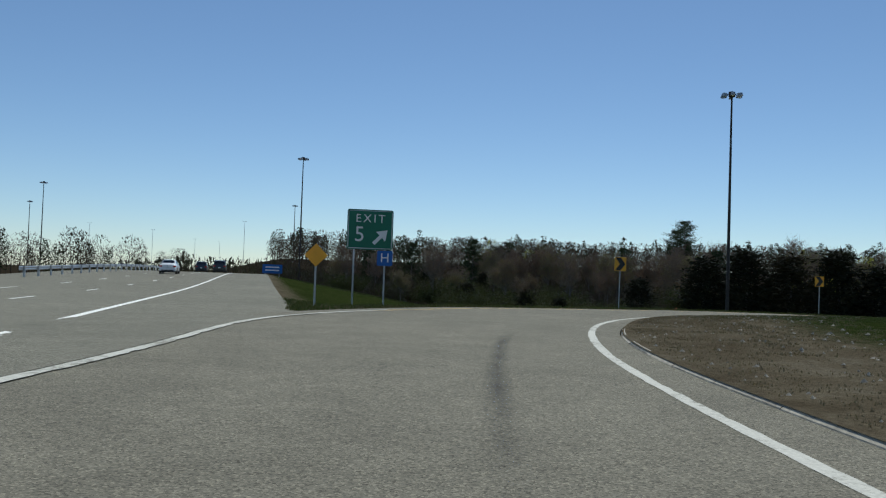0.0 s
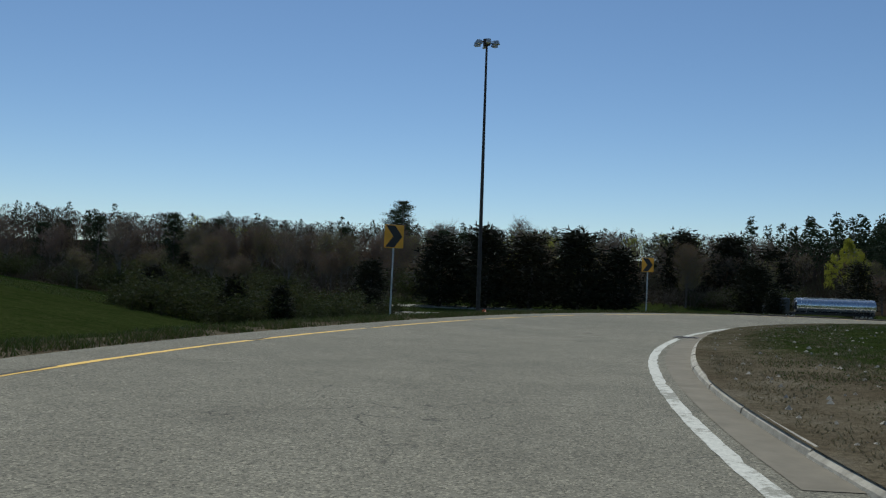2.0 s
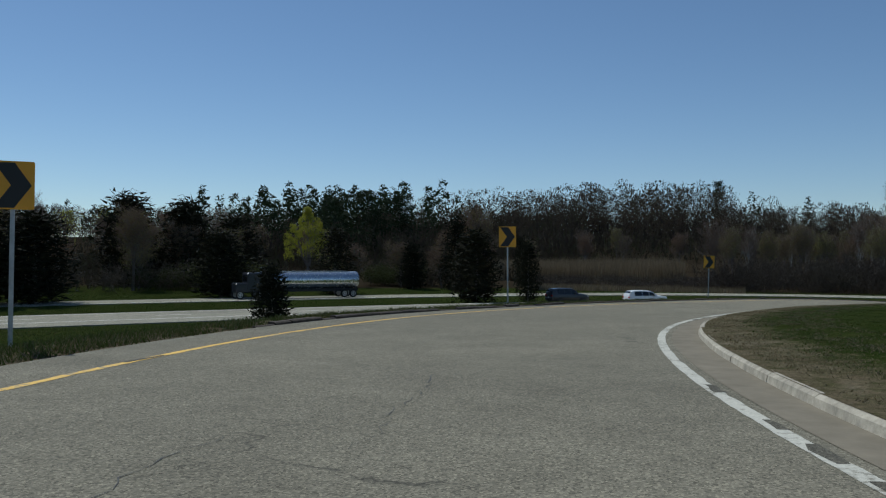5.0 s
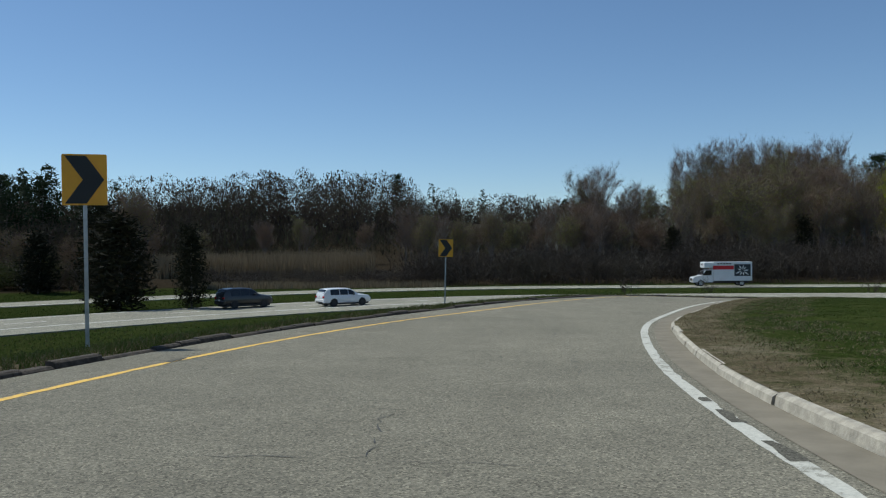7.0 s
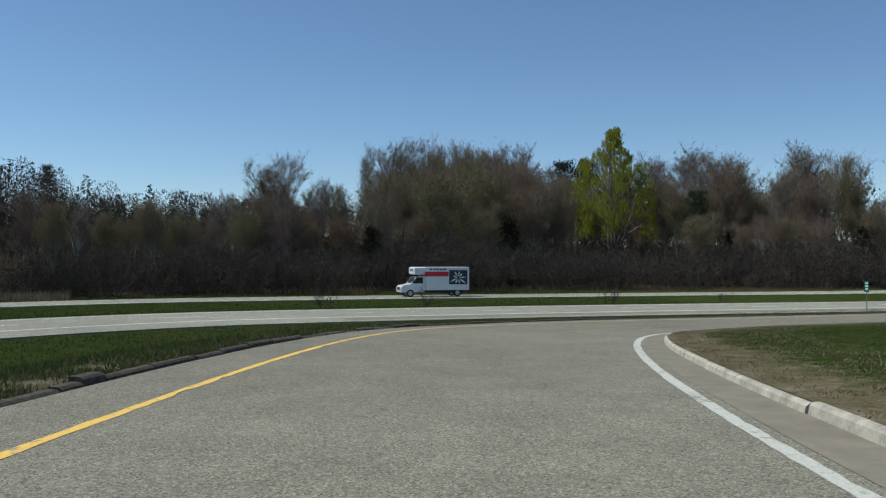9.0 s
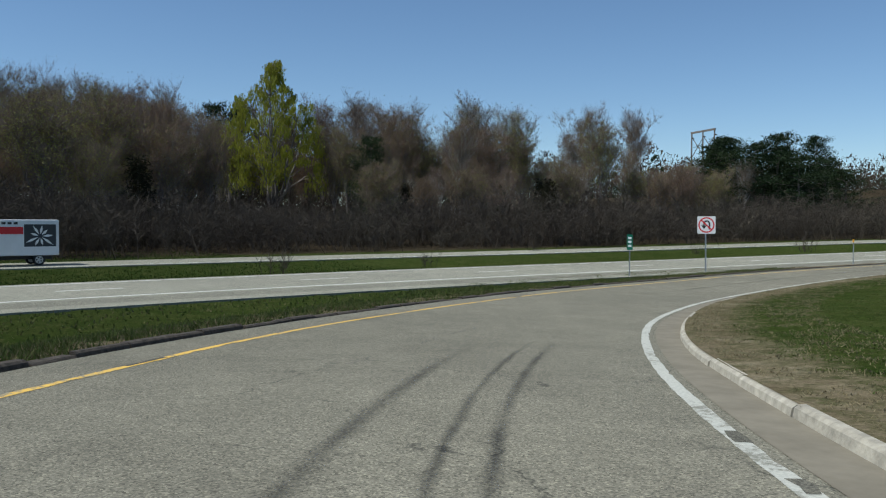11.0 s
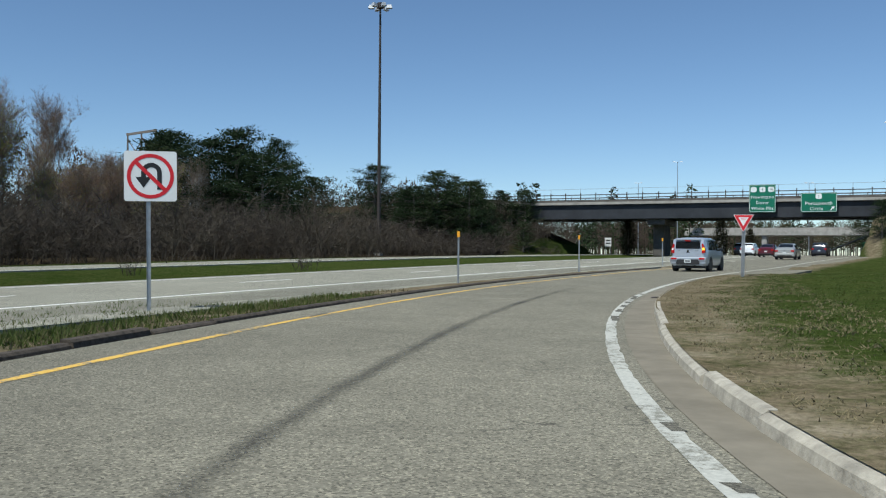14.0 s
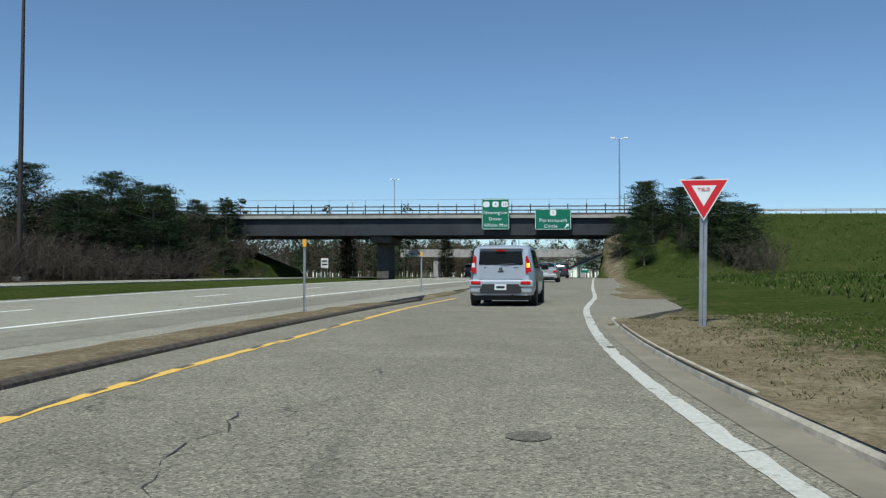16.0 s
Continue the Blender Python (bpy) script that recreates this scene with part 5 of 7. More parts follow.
def willow_shapes(seed, height):
    """Several dark leaders from a low fork, and clumps of hanging yellow-green strands on a teardrop dome."""
    r = random.Random(seed)
    wood, crown, leaves = Shape(), Shape(), Shape()
    H = height

    def reach(z):
        u = z / H
        return H * 0.265 * smooth_step(u / 0.36) * (0.16 if u > 0.87 else max(0.1, 1 - (max(0.0, u - 0.5) / 0.46) ** 2.2))

    def smooth_step(x):
        x = min(1.0, max(0.0, x))
        return x * x * (3 - 2 * x)

    wood.tube([Vector((0, 0, -0.6)), Vector((0.1, 0, 1.0)), Vector((0.2, 0.1, 0.14 * H))], [0.5, 0.4, 0.34], 8)
    leaders = []
    for k in range(7):
        a = k * 2.4 + r.uniform(-0.3, 0.3)
        out = (0.6 if k == 0 else r.uniform(1.8, 3.8)) * H / 22
        top = H * (0.93 if k == 0 else r.uniform(0.5, 0.78))
        base = Vector((0.15, 0.05, H * r.uniform(0.07, 0.14)))
        pts = [base]
        for j in range(1, 7):
            u = j / 6
            f = u ** 0.8
            pts.append(Vector((math.cos(a) * out * f + r.uniform(-0.25, 0.25), math.sin(a) * out * f + r.uniform(-0.25, 0.25), base.z + (top - base.z) * u)))
        wood.tube(pts, [0.26 * (1 - 0.85 * j / 6) for j in range(7)], 6, False)
        leaders.append(pts)
    for k in range(84):
        z = H * (0.32 + 0.67 * ((k + r.random()) / 84) ** 0.95)
        a, rr = k * 2.4 + r.uniform(-0.4, 0.4), reach(z) * r.uniform(0.4, 1.08) ** 0.6
        c = Vector((math.cos(a) * rr, math.sin(a) * rr, z))
        near = min((q for pts in leaders for q in pts[1:]), key=lambda q: (q - c).length + max(0.0, q.z - c.z + 1.5) * 1.5)
        mid = near.lerp(c, 0.55) + Vector((0, 0, 0.5))
        wood.tube([near, mid, c], [0.075, 0.05, 0.015], 3, False)
        size = H * (0.05 if z < 0.75 * H else 0.032) * r.uniform(0.6, 1.4)
        for j in range(24 if z < 0.8 * H else 15):
            b, d = r.uniform(0, 2 * math.pi), size * math.sqrt(r.random())
            q = c + Vector((math.cos(b) * d, math.sin(b) * d, 0.75 * (size - d) + r.uniform(-0.5, 0.35)))
            drop = r.uniform(0.6, 1.7) * size
            k0 = len(crown.v)
            crown.v += [tuple(q + Vector((-0.012, 0, 0))), tuple(q + Vector((0.012, 0.01, 0))), tuple(q + Vector((0, 0, -drop)))]
            crown.f.append((k0, k0 + 1, k0 + 2))
            for i in range(9):
                w = q + Vector((r.gauss(0, 0.13), r.gauss(0, 0.13), -drop * r.random()))
                e = Vector((r.gauss(0, 1), r.gauss(0, 1), r.gauss(0, 0.4))).normalized() * r.uniform(0.05, 0.09)
                k1 = len(leaves.v)
                leaves.v += [tuple(w - e), tuple(w + e), tuple(w + Vector((r.gauss(0, 0.05), r.gauss(0, 0.05), -r.uniform(0.25, 0.5))))]
                leaves.f.append((k1, k1 + 1, k1 + 2))
    return wood, crown, leaves


def conifer_shapes(seed, height, kind):
    r = random.Random(seed)
    wood, leaf = Shape(), Shape()
    wood.tube([(0, 0, -0.5), (r.uniform(-0.2, 0.2), 0, height * 0.5), (0, 0, height * 0.97)], [height * 0.018, height * 0.012, 0.03], 6)
    n = 52 if kind == "pine" else 0

    def tuft(p, size, num, flat=0.5):
        for k in range(num):
            q = p + Vector((r.gauss(0, 1), r.gauss(0, 1), r.gauss(0, flat))) * size
            a = Vector((r.gauss(0, 1), r.gauss(0, 1), r.gauss(0, 0.6) + 0.3)).normalized() * r.uniform(0.25, 0.5)
            b = Vector((r.gauss(0, 1), r.gauss(0, 1), r.gauss(0, 1))).normalized() * r.uniform(0.045, 0.09)
            kk = len(leaf.v)
            leaf.v += [tuple(q - b), tuple(q + b), tuple(q + a)]
            leaf.f.append((kk, kk + 1, kk + 2))

    if kind == "pine":
        for i in range(n):
            t = 0.09 + 0.91 * (i + r.random()) / n
            a = i * 2.4 + r.uniform(-0.6, 0.6)
            reach = height * 0.34 * (1.1 - t) ** 0.5 * r.uniform(0.5, 1.15)
            p = Vector((0, 0, height * t * 0.95))
            e = p + Vector((math.cos(a) * reach, math.sin(a) * reach, reach * r.uniform(0.05, 0.45)))
            wood.tube([p, (p + e) / 2 + Vector((0, 0, -0.1)), e], [height * 0.005, height * 0.003, 0.02], 4, False)
            for k in range(6):
                u = 0.35 + 0.65 * k / 5
                tuft(p.lerp(e, u) + Vector((0, 0, 0.15)), 0.26 + reach * 0.11, 30, 0.45)
    else:
        m = 90
        for i in range(m):
            t = (i + r.random()) / m
            rad = height * (0.2 if kind == "cedar" else 0.3) * math.sin(math.pi * (0.12 + 0.86 * t) ** 0.8) ** 0.8 * r.uniform(0.75, 1.1)
            a = i * 2.4
            z = height * (0.05 + 0.95 * t)
            tuft(Vector((math.cos(a) * rad * 0.75, math.sin(a) * rad * 0.75, z)), 0.12 + height * 0.035, 28, 0.9)
            tuft(Vector((math.cos(a + 2) * rad * 0.35, math.sin(a + 2) * rad * 0.35, z)), 0.12 + height * 0.035, 10, 0.9)
    return wood, leaf


def brush_shapes(seed, height, width, leafy, count=46, fine=42):
    r = random.Random(seed)
    stems, leaf = Shape(), Shape()
    for i in range(count):
        p = Vector((r.gauss(0, width * 0.28), r.gauss(0, width * 0.28), -0.1))
        d = Vector((r.gauss(0, 0.35), r.gauss(0, 0.35), 1)).normalized()
        ln = height * r.uniform(0.5, 1.0)
        stems.tube([p, p + d * ln * 0.5, p + (d + Vector((r.gauss(0, 0.2), r.gauss(0, 0.2), 0))) * ln], [0.017, 0.011, 0.004], 3, False)
        for k in range(fine):
            t = r.uniform(0.25, 1.0)
            q = p + d * ln * t
            nd = (d * 0.6 + Vector((r.gauss(0, 0.7), r.gauss(0, 0.7), r.gauss(0.2, 0.5)))).normalized()
            s_ = Vector((r.gauss(0, 1), r.gauss(0, 1), r.gauss(0, 1))).cross(nd).normalized() * r.uniform(0.008, 0.017)
            e = q + nd * r.uniform(0.3, 0.9)
            kk = len(leaf.v)
            leaf.v += [tuple(q - s_), tuple(q + s_), tuple(e)]
            leaf.f.append((kk, kk + 1, kk + 2))
            if leafy:
                for _ in range(2):
                    c = e + Vector((r.gauss(0, 0.12), r.gauss(0, 0.12), r.gauss(0, 0.12)))
                    a, b = Vector((r.gauss(0, 1), r.gauss(0, 1), r.gauss(0, 1))).normalized() * 0.09, Vector((r.gauss(0, 1), r.gauss(0, 1), r.gauss(0, 1))).normalized() * 0.14
                    kk = len(leaf.v)
                    leaf.v += [tuple(c - a), tuple(c + a), tuple(c + b)]
                    leaf.f.append((kk, kk + 1, kk + 2))
    return stems, leaf


PROTO = {}


def make_proto(key, meshes, label, category):
    PROTO[key] = (meshes, label, category)


for k, (kind, label) in enumerate((("bare", "bare grey-brown deciduous tree in early spring"), ("bud", "deciduous tree with reddish-brown spring buds"), ("bud", "slender tree with olive young buds"), ("bare", "pale leafless birch with fine twigs"))):
    w_, c_, l_ = tree_mesh_parts(11 + k * 7, 18.0, (0.75, 0.7, 0.5, 0.45)[k], kind)
    make_proto("decid%d" % k, (("trunk", w_.mesh("trunk", PALEBARK if k == 3 else BARK)), ("crown", c_.mesh("crown", TWIG)), ("bud_mass", l_.mesh("bud_mass", BUDS))), label, "tree")
w_, c_, l_ = willow_shapes(77, 22.0)
make_proto("willow", (("trunk", w_.mesh("trunk", BARK)), ("crown", c_.mesh("crown", TWIG)), ("leaf_mass", l_.mesh("leaf_mass", WILLOWLEAF))), "tall willow with fresh yellow-green leaves", "tree")
for k in range(2):
    w_, l_ = conifer_shapes(5 + k, 14.0, "pine")
    make_proto("pine%d" % k, (("trunk", w_.mesh("trunk", BARK)), ("crown", l_.mesh("crown", PINE))), "dark green pine with ragged layered boughs", "tree")
w_, l_ = conifer_shapes(9, 7.0, "cedar")
make_proto("cedar", (("trunk", w_.mesh("trunk", BARK)), ("crown", l_.mesh("crown", CEDAR))), "dark narrow cedar standing in the grass", "tree")
w_, l_ = conifer_shapes(15, 5.0, "round")
make_proto("roundtree", (("trunk", w_.mesh("trunk", BARK)), ("crown", l_.mesh("crown", CEDAR))), "dense dark rounded evergreen tree", "tree")
for k in range(2):
    s_, l_ = brush_shapes(21 + k, 3.6, 4.4, False)
    make_proto("brush%d" % k, (("stem_mass", s_.mesh("stem_mass", BRUSH)), ("twig_mass", l_.mesh("twig_mass", BRUSH))), "tangled leafless grey-brown brush", "shrub")
s_, l_ = brush_shapes(31, 3.4, 4.2, True)
make_proto("shrub", (("stem_mass", s_.mesh("stem_mass", BRUSH)), ("leaf_mass", l_.mesh("leaf_mass", SHRUBLEAF))), "loose shrub with small olive leaves", "shrub")
s_, l_ = brush_shapes(35, 1.6, 1.0, False, 12, 9)
make_proto("sapling", (("stem_mass", s_.mesh("stem_mass", BRUSH)), ("twig_mass", l_.mesh("twig_mass", BRUSH))), "small leafless bush in the grass median", "shrub")
PROTO_H = {"decid0": 18, "decid1": 18, "decid2": 18, "decid3": 18, "willow": 22, "pine0": 14, "pine1": 14, "cedar": 7, "roundtree": 5, "brush0": 3.6, "brush1": 3.6, "shrub": 3.4, "sapling": 1.6}
vrng = random.Random(3)


def hides_willow(x, y):
    """Whether a tall tree at x, y would stand between the road and the willow."""
    u = (x - 244) * -0.95 + (y - 4) * 0.31
    return -4 < u < 100 and abs((x - 244) * 0.31 + (y - 4) * 0.95) < 9


def plant(key, x, y, height, widen=1.0, group="", g=None):
    if height > 7 and group and hides_willow(x, y):
        height = 5.0
        key = "brush0"
    meshes, label, cat = PROTO[key]
    k = height / PROTO_H[key]
    ob = new("shrub" if cat == "shrub" else "tree")
    g = height_at(x, y) if g is None else g
    ob.matrix_basis = pose(x, y, g - 0.05, 0, 0, vrng.uniform(0, 360)) @ Matrix.Diagonal((k * widen, k * widen, k, 1))
    tagged(ob, label, cat, group)
    for nm, me in meshes:
        p = new(nm, me)
        p.parent = ob
        if nm.endswith("mass"):
            p["kind"] = "stuff"
    return ob


# named trees
for row in (("willow", 244, 4, 32.0, 1.0), ("decid1", 200, 46, 17, 1.3), ("decid2", 210, 38, 18, 1.25), ("decid1", 235, 42, 21.5, 1.25), ("decid0", 229, 30, 20, 1.2), ("decid2", 241, 52, 20, 1.3), ("decid1", 226, 24, 15, 1.3), ("decid0", 218, 44, 18.5, 1.2), ("decid1", 206, 32, 15.5, 1.2), ("brush1", 214, 14, 6.5, 1.5), ("brush0", 216, 19, 6, 1.6), ("brush0", 222, 10, 6.5, 1.6), ("brush1", 234, 8, 6.5, 1.6), ("brush0", 254, 2, 9, 1.4), ("brush1", 252, -5, 9, 1.4), ("brush0", 257, 9, 9, 1.4), ("brush1", 264, 4, 9.5, 1.4), ("brush0", 262, -9, 9.5, 1.4), ("brush1", 248, -14, 8.5, 1.4), ("brush0", 241, -22, 8, 1.4), ("brush1", 268, 14, 9.5, 1.4), ("brush0", 270, -3, 10, 1.4), ("brush1", 259, -18, 9, 1.4),
            ("decid0", 310, -46, 33, 1.0), ("decid2", 267, -52, 29.5, 1.0), ("decid2", 257, -58, 27, 0.9), ("decid3", 246, -70, 27, 0.8), ("decid3", 246, -85, 24.5, 0.7), ("decid1", 285, -42, 30, 1.1),
            ("pine1", 199, -60, 14.5, 1.4), ("pine0", 187, -66, 13.5, 1.4), ("pine1", 206, -70, 18, 1.3), ("pine0", 195, -65, 16, 1.3), ("pine1", 184, -74, 11, 1.4), ("pine0", 192, -67, 17.5, 1.25), ("pine1", 196, -73, 15.5, 1.2), ("pine1", 197, -84, 15.5, 1.0), ("pine0", 190, -77, 13.5, 1.1), ("pine1", 203, -66, 17.3, 1.2),
            ("pine0", 182, -88, 9.8, 1.5), ("pine1", 171, -87, 9.2, 1.7), ("pine0", 166, -87.0, 9.8, 1.5), ("pine1", 174, -85, 7.2, 1.7),
            ("pine0", 104.0, -84.5, 6.7, 1.9), ("pine1", 101.3, -80, 6.6, 1.6), ("pine0", 109.3, -94, 7.0, 1.5), ("pine1", 106, -92, 5.2, 1.9), ("pine1", 102.5, -82.5, 6.2, 1.9), ("pine0", 112.6, -122, 9.0, 1.2), ("brush0", 104, -66, 4.2, 0.9), ("brush1", 78, -62, 4.5, 1.5),
            ("cedar", 109.6, 100.7, 7.0, 1.0), ("cedar", 144.5, 121.5, 8.2, 0.95), ("roundtree", 108.6, 107.4, 8.3, 1.28), ("roundtree", 61, 92.5, 4.6, 1.0), ("cedar", 133.5, 127, 11.0, 1.1), ("roundtree", 130, 133, 7.0, 1.1),
            ("willow", 174, 198, 17.0, 1.1), ("cedar", 147.3, -108, 6.6, 0.95), ("cedar", 135.3, -128, 6.5, 1.0), ("cedar", 131, -135, 4.6, 1.1), ("pine0", 502, 199, 35, 0.6), ("pine1", 132, 462, 30, 1.1), ("pine0", 130, 470, 25, 1.2), ("roundtree", 47, 151, 10.5, 1.60), ("roundtree", 53, 148, 12.0, 1.44), ("roundtree", 60, 147, 11.2, 1.60), ("roundtree", 67, 144, 12.0, 1.44), ("roundtree", 73, 142, 9.5, 1.60), ("roundtree", 35.2, 150, 6.6, 1.60), ("roundtree", 96, 138, 8.0, 1.60), ("cedar", 112, 133, 8.8, 1.7), ("roundtree", 106, 172, 14, 1.28), ("roundtree", 114, 168, 13.4, 1.28), ("roundtree", 122, 165, 11, 1.44), ("pine1", 252, 244, 24, 1.1), ("pine0", 262, 238, 22, 1.1), ("pine1", 243, 252, 22, 1.1), ("pine0", 238, 230, 18, 1.1)):
    plant(*row[:5])
# the tall grove behind the roadside woods, by the height of the tops
for key, x, y, top, wide in (("decid0", 285, 53, 26, 0.62), ("decid3", 300, 46, 31, 0.6), ("decid0", 305, 40, 31, 0.7), ("decid1", 310, 32, 32, 0.7), ("decid2", 315, 24, 32.5, 0.7), ("decid1", 318, 18, 32, 0.75), ("decid0", 312, 10, 30.5, 0.7),
                             ("pine0", 292, 2, 27, 0.8), ("pine1", 297, -6, 28, 0.7), ("decid2", 255, -10, 22, 0.75), ("decid0", 262, -2, 22.5, 0.8), ("decid0", 240, -12, 19.5, 0.9), ("decid1", 236, -18, 19, 0.9), ("decid1", 288, 44, 24, 0.8), ("decid2", 292, 36, 26, 0.8),
                             ("decid1", 297, 28, 27, 0.8), ("decid0", 302, 20, 28, 0.8), ("decid1", 303, 13, 27, 0.8), ("decid2", 282, 28, 23, 0.85), ("decid1", 286, 18, 24, 0.85), ("decid1", 281, 10, 22, 0.85), ("decid2", 270, 22, 20, 0.9), ("decid0", 272, 38, 20, 0.9), ("decid1", 266, 8, 19, 0.9), ("decid2", 275, -10, 22, 0.85), ("decid1", 272, 48, 19, 0.9)):
    plant(key, x, y, 0.93 * (top - height_at(x, y)), wide)
for x, y, h in ((166.2, 2.5, 2.6), (150.3, -19.5, 2.2), (146.5, 37, 2.4), (151.5, 23.5, 1.6), (139.5, 64, 2.4), (143.5, 55, 2.2), (154, -8, 1.3)):
    plant("sapling", x, y, h, 0.9, "median bushes")


def in_marsh(x, y):
    """The open reed bed beyond the through road."""
    a, d = math.degrees(math.atan2(54 - x, y - 63.4)), math.hypot(x - 54, y - 63.4)
    return -73 < a < -55 and 98 < d < 192


def scatter(n, spot, kinds, group, gap=4.0):
    """Plants n things at places that spot() draws, at least gap apart."""
    xy = []
    tries = 0
    while len(xy) < n and tries < n * 30:
        tries += 1
        x, y = spot()
        if in_marsh(x, y) and group != "marsh brush":
            continue
        if all((x - a) ** 2 + (y - b) ** 2 > gap * gap for a, b in xy):
            xy.append((x, y))
    gz = ground_z(np.array([a for a, _ in xy]), np.array([b for _, b in xy]))[0]
    for (x, y), g in zip(xy, gz):
        key, lo, hi, wd = vrng.choice(kinds)
        plant(key, x, y, vrng.uniform(lo, hi), wd, group, float(g))


def fan(x0, y0, a0, a1, d0, d1):
    """Spots between two headings and two distances from a place."""
    def draw():
        a, d = radians(vrng.uniform(a0, a1)), vrng.uniform(d0, d1)
        return x0 - math.sin(a) * d, y0 + math.cos(a) * d
    return draw


def off_line(spot):
    """Spots that leave the view to the willow free."""
    def draw():
        while True:
            x, y = spot()
            u = (x - 14) * 0.72 + (y - 44) * 0.694
            if abs((x - 14) * 0.694 - (y - 44) * 0.72) > 11 or u > 225:
                return x, y
    return draw


def b_spot(s0, s1, o0, o1):
    def draw():
        p = on_b(np.array([vrng.uniform(s0, s1)]), vrng.uniform(o0, o1))[0]
        return float(p[0]), float(p[1])
    return draw


scatter(120, b_spot(58, 205, 37, 62), (("brush0", 3, 5.5, 1.4), ("brush1", 3, 6.5, 1.3), ("brush0", 4, 7, 1.2), ("brush1", 4.5, 8, 1.1), ("brush0", 5, 8, 1.1)), "roadside brush", 3.2)
scatter(70, b_spot(72, 190, 55, 92), (("decid0", 9, 13, 1.15), ("decid1", 8, 13, 1.2), ("decid2", 9, 13, 1.15), ("decid3", 11, 15, 0.8), ("brush1", 6, 9, 1.2), ("brush0", 6, 9, 1.2), ("cedar", 7, 10, 1.0)), "roadside woods", 4.2)
scatter(64, b_spot(80, 185, 85, 150), (("decid0", 16, 21, 0.8), ("decid1", 16, 21, 0.85), ("decid2", 16, 22, 0.8), ("decid3", 16, 22, 0.75), ("decid1", 16, 21, 0.85), ("pine0", 14, 18, 0.8)), "roadside woods", 6.0)
scatter(46, b_spot(40, 78, 60, 150), (("decid0", 8, 12, 1.0), ("decid1", 8, 12, 1.0), ("decid2", 8, 12, 0.9), ("brush1", 5, 7, 1.4), ("decid3", 9, 13, 0.8)), "roadside woods", 5.0)
# beyond the through road, ahead of the loop's first half
scatter(60, off_line(b_spot(-150, 30, 50, 100)), (("roundtree", 5, 8, 1.1), ("decid1", 8, 12, 1.2), ("decid2", 8, 12, 1.2), ("decid0", 8, 13, 1.1), ("decid2", 7, 11, 1.3), ("shrub", 4, 6, 1.4), ("shrub", 4, 7, 1.5), ("brush0", 4, 7, 1.4)), "meadow-edge trees", 5.0)
scatter(38, b_spot(-120, 40, 46, 62), (("brush0", 3, 5, 1.9), ("brush1", 3, 5, 1.9), ("shrub", 3, 5, 1.7), ("decid1", 5, 8, 1.5)), "meadow-edge thicket", 4.0)
scatter(26, fan(2.9, 24.2, -15, 0, 72, 100), (("shrub", 2.4, 4.2, 1.6), ("shrub", 2.2, 3.6, 1.5), ("brush1", 2.2, 3.4, 1.5), ("roundtree", 3, 4.4, 1.2)), "meadow shrubs", 4.0)
scatter(66, off_line(b_spot(-160, 45, 95, 190)), (("decid0", 13, 18, 1.0), ("decid1", 12, 18, 1.0), ("decid2", 12, 18, 1.0), ("decid1", 11, 16, 1.1), ("decid2", 11, 16, 1.1), ("pine0", 13, 18, 0.9)), "meadow-edge woods", 6.0)


scatter(45, b_spot(198, 232, 35, 62), (("brush0", 2.4, 3.8, 1.8), ("brush1", 2.4, 4, 1.8), ("brush1", 2, 3.2, 1.8)), "bridge-foot brush", 2.6)
scatter(14, b_spot(214, 232, 36, 50), (("pine0", 4.5, 7, 1.3), ("pine1", 4.5, 7, 1.3)), "bridge-foot pines", 3.4)
scatter(10, lambda: (vrng.uniform(99, 113), vrng.uniform(-100, -84)), (("pine0", 3.4, 5.2, 1.4), ("pine1", 3.4, 5.2, 1.4), ("brush0", 2.5, 3.5, 1.2)), "bridge-foot pines", 2.6)

scatter(16, lambda: (vrng.uniform(157, 173), vrng.uniform(-100, -91)), (("brush0", 1.8, 3.2, 1.9), ("brush1", 1.8, 3, 1.9), ("pine1", 3, 5, 1.5)), "bridge-foot brush", 2.0)

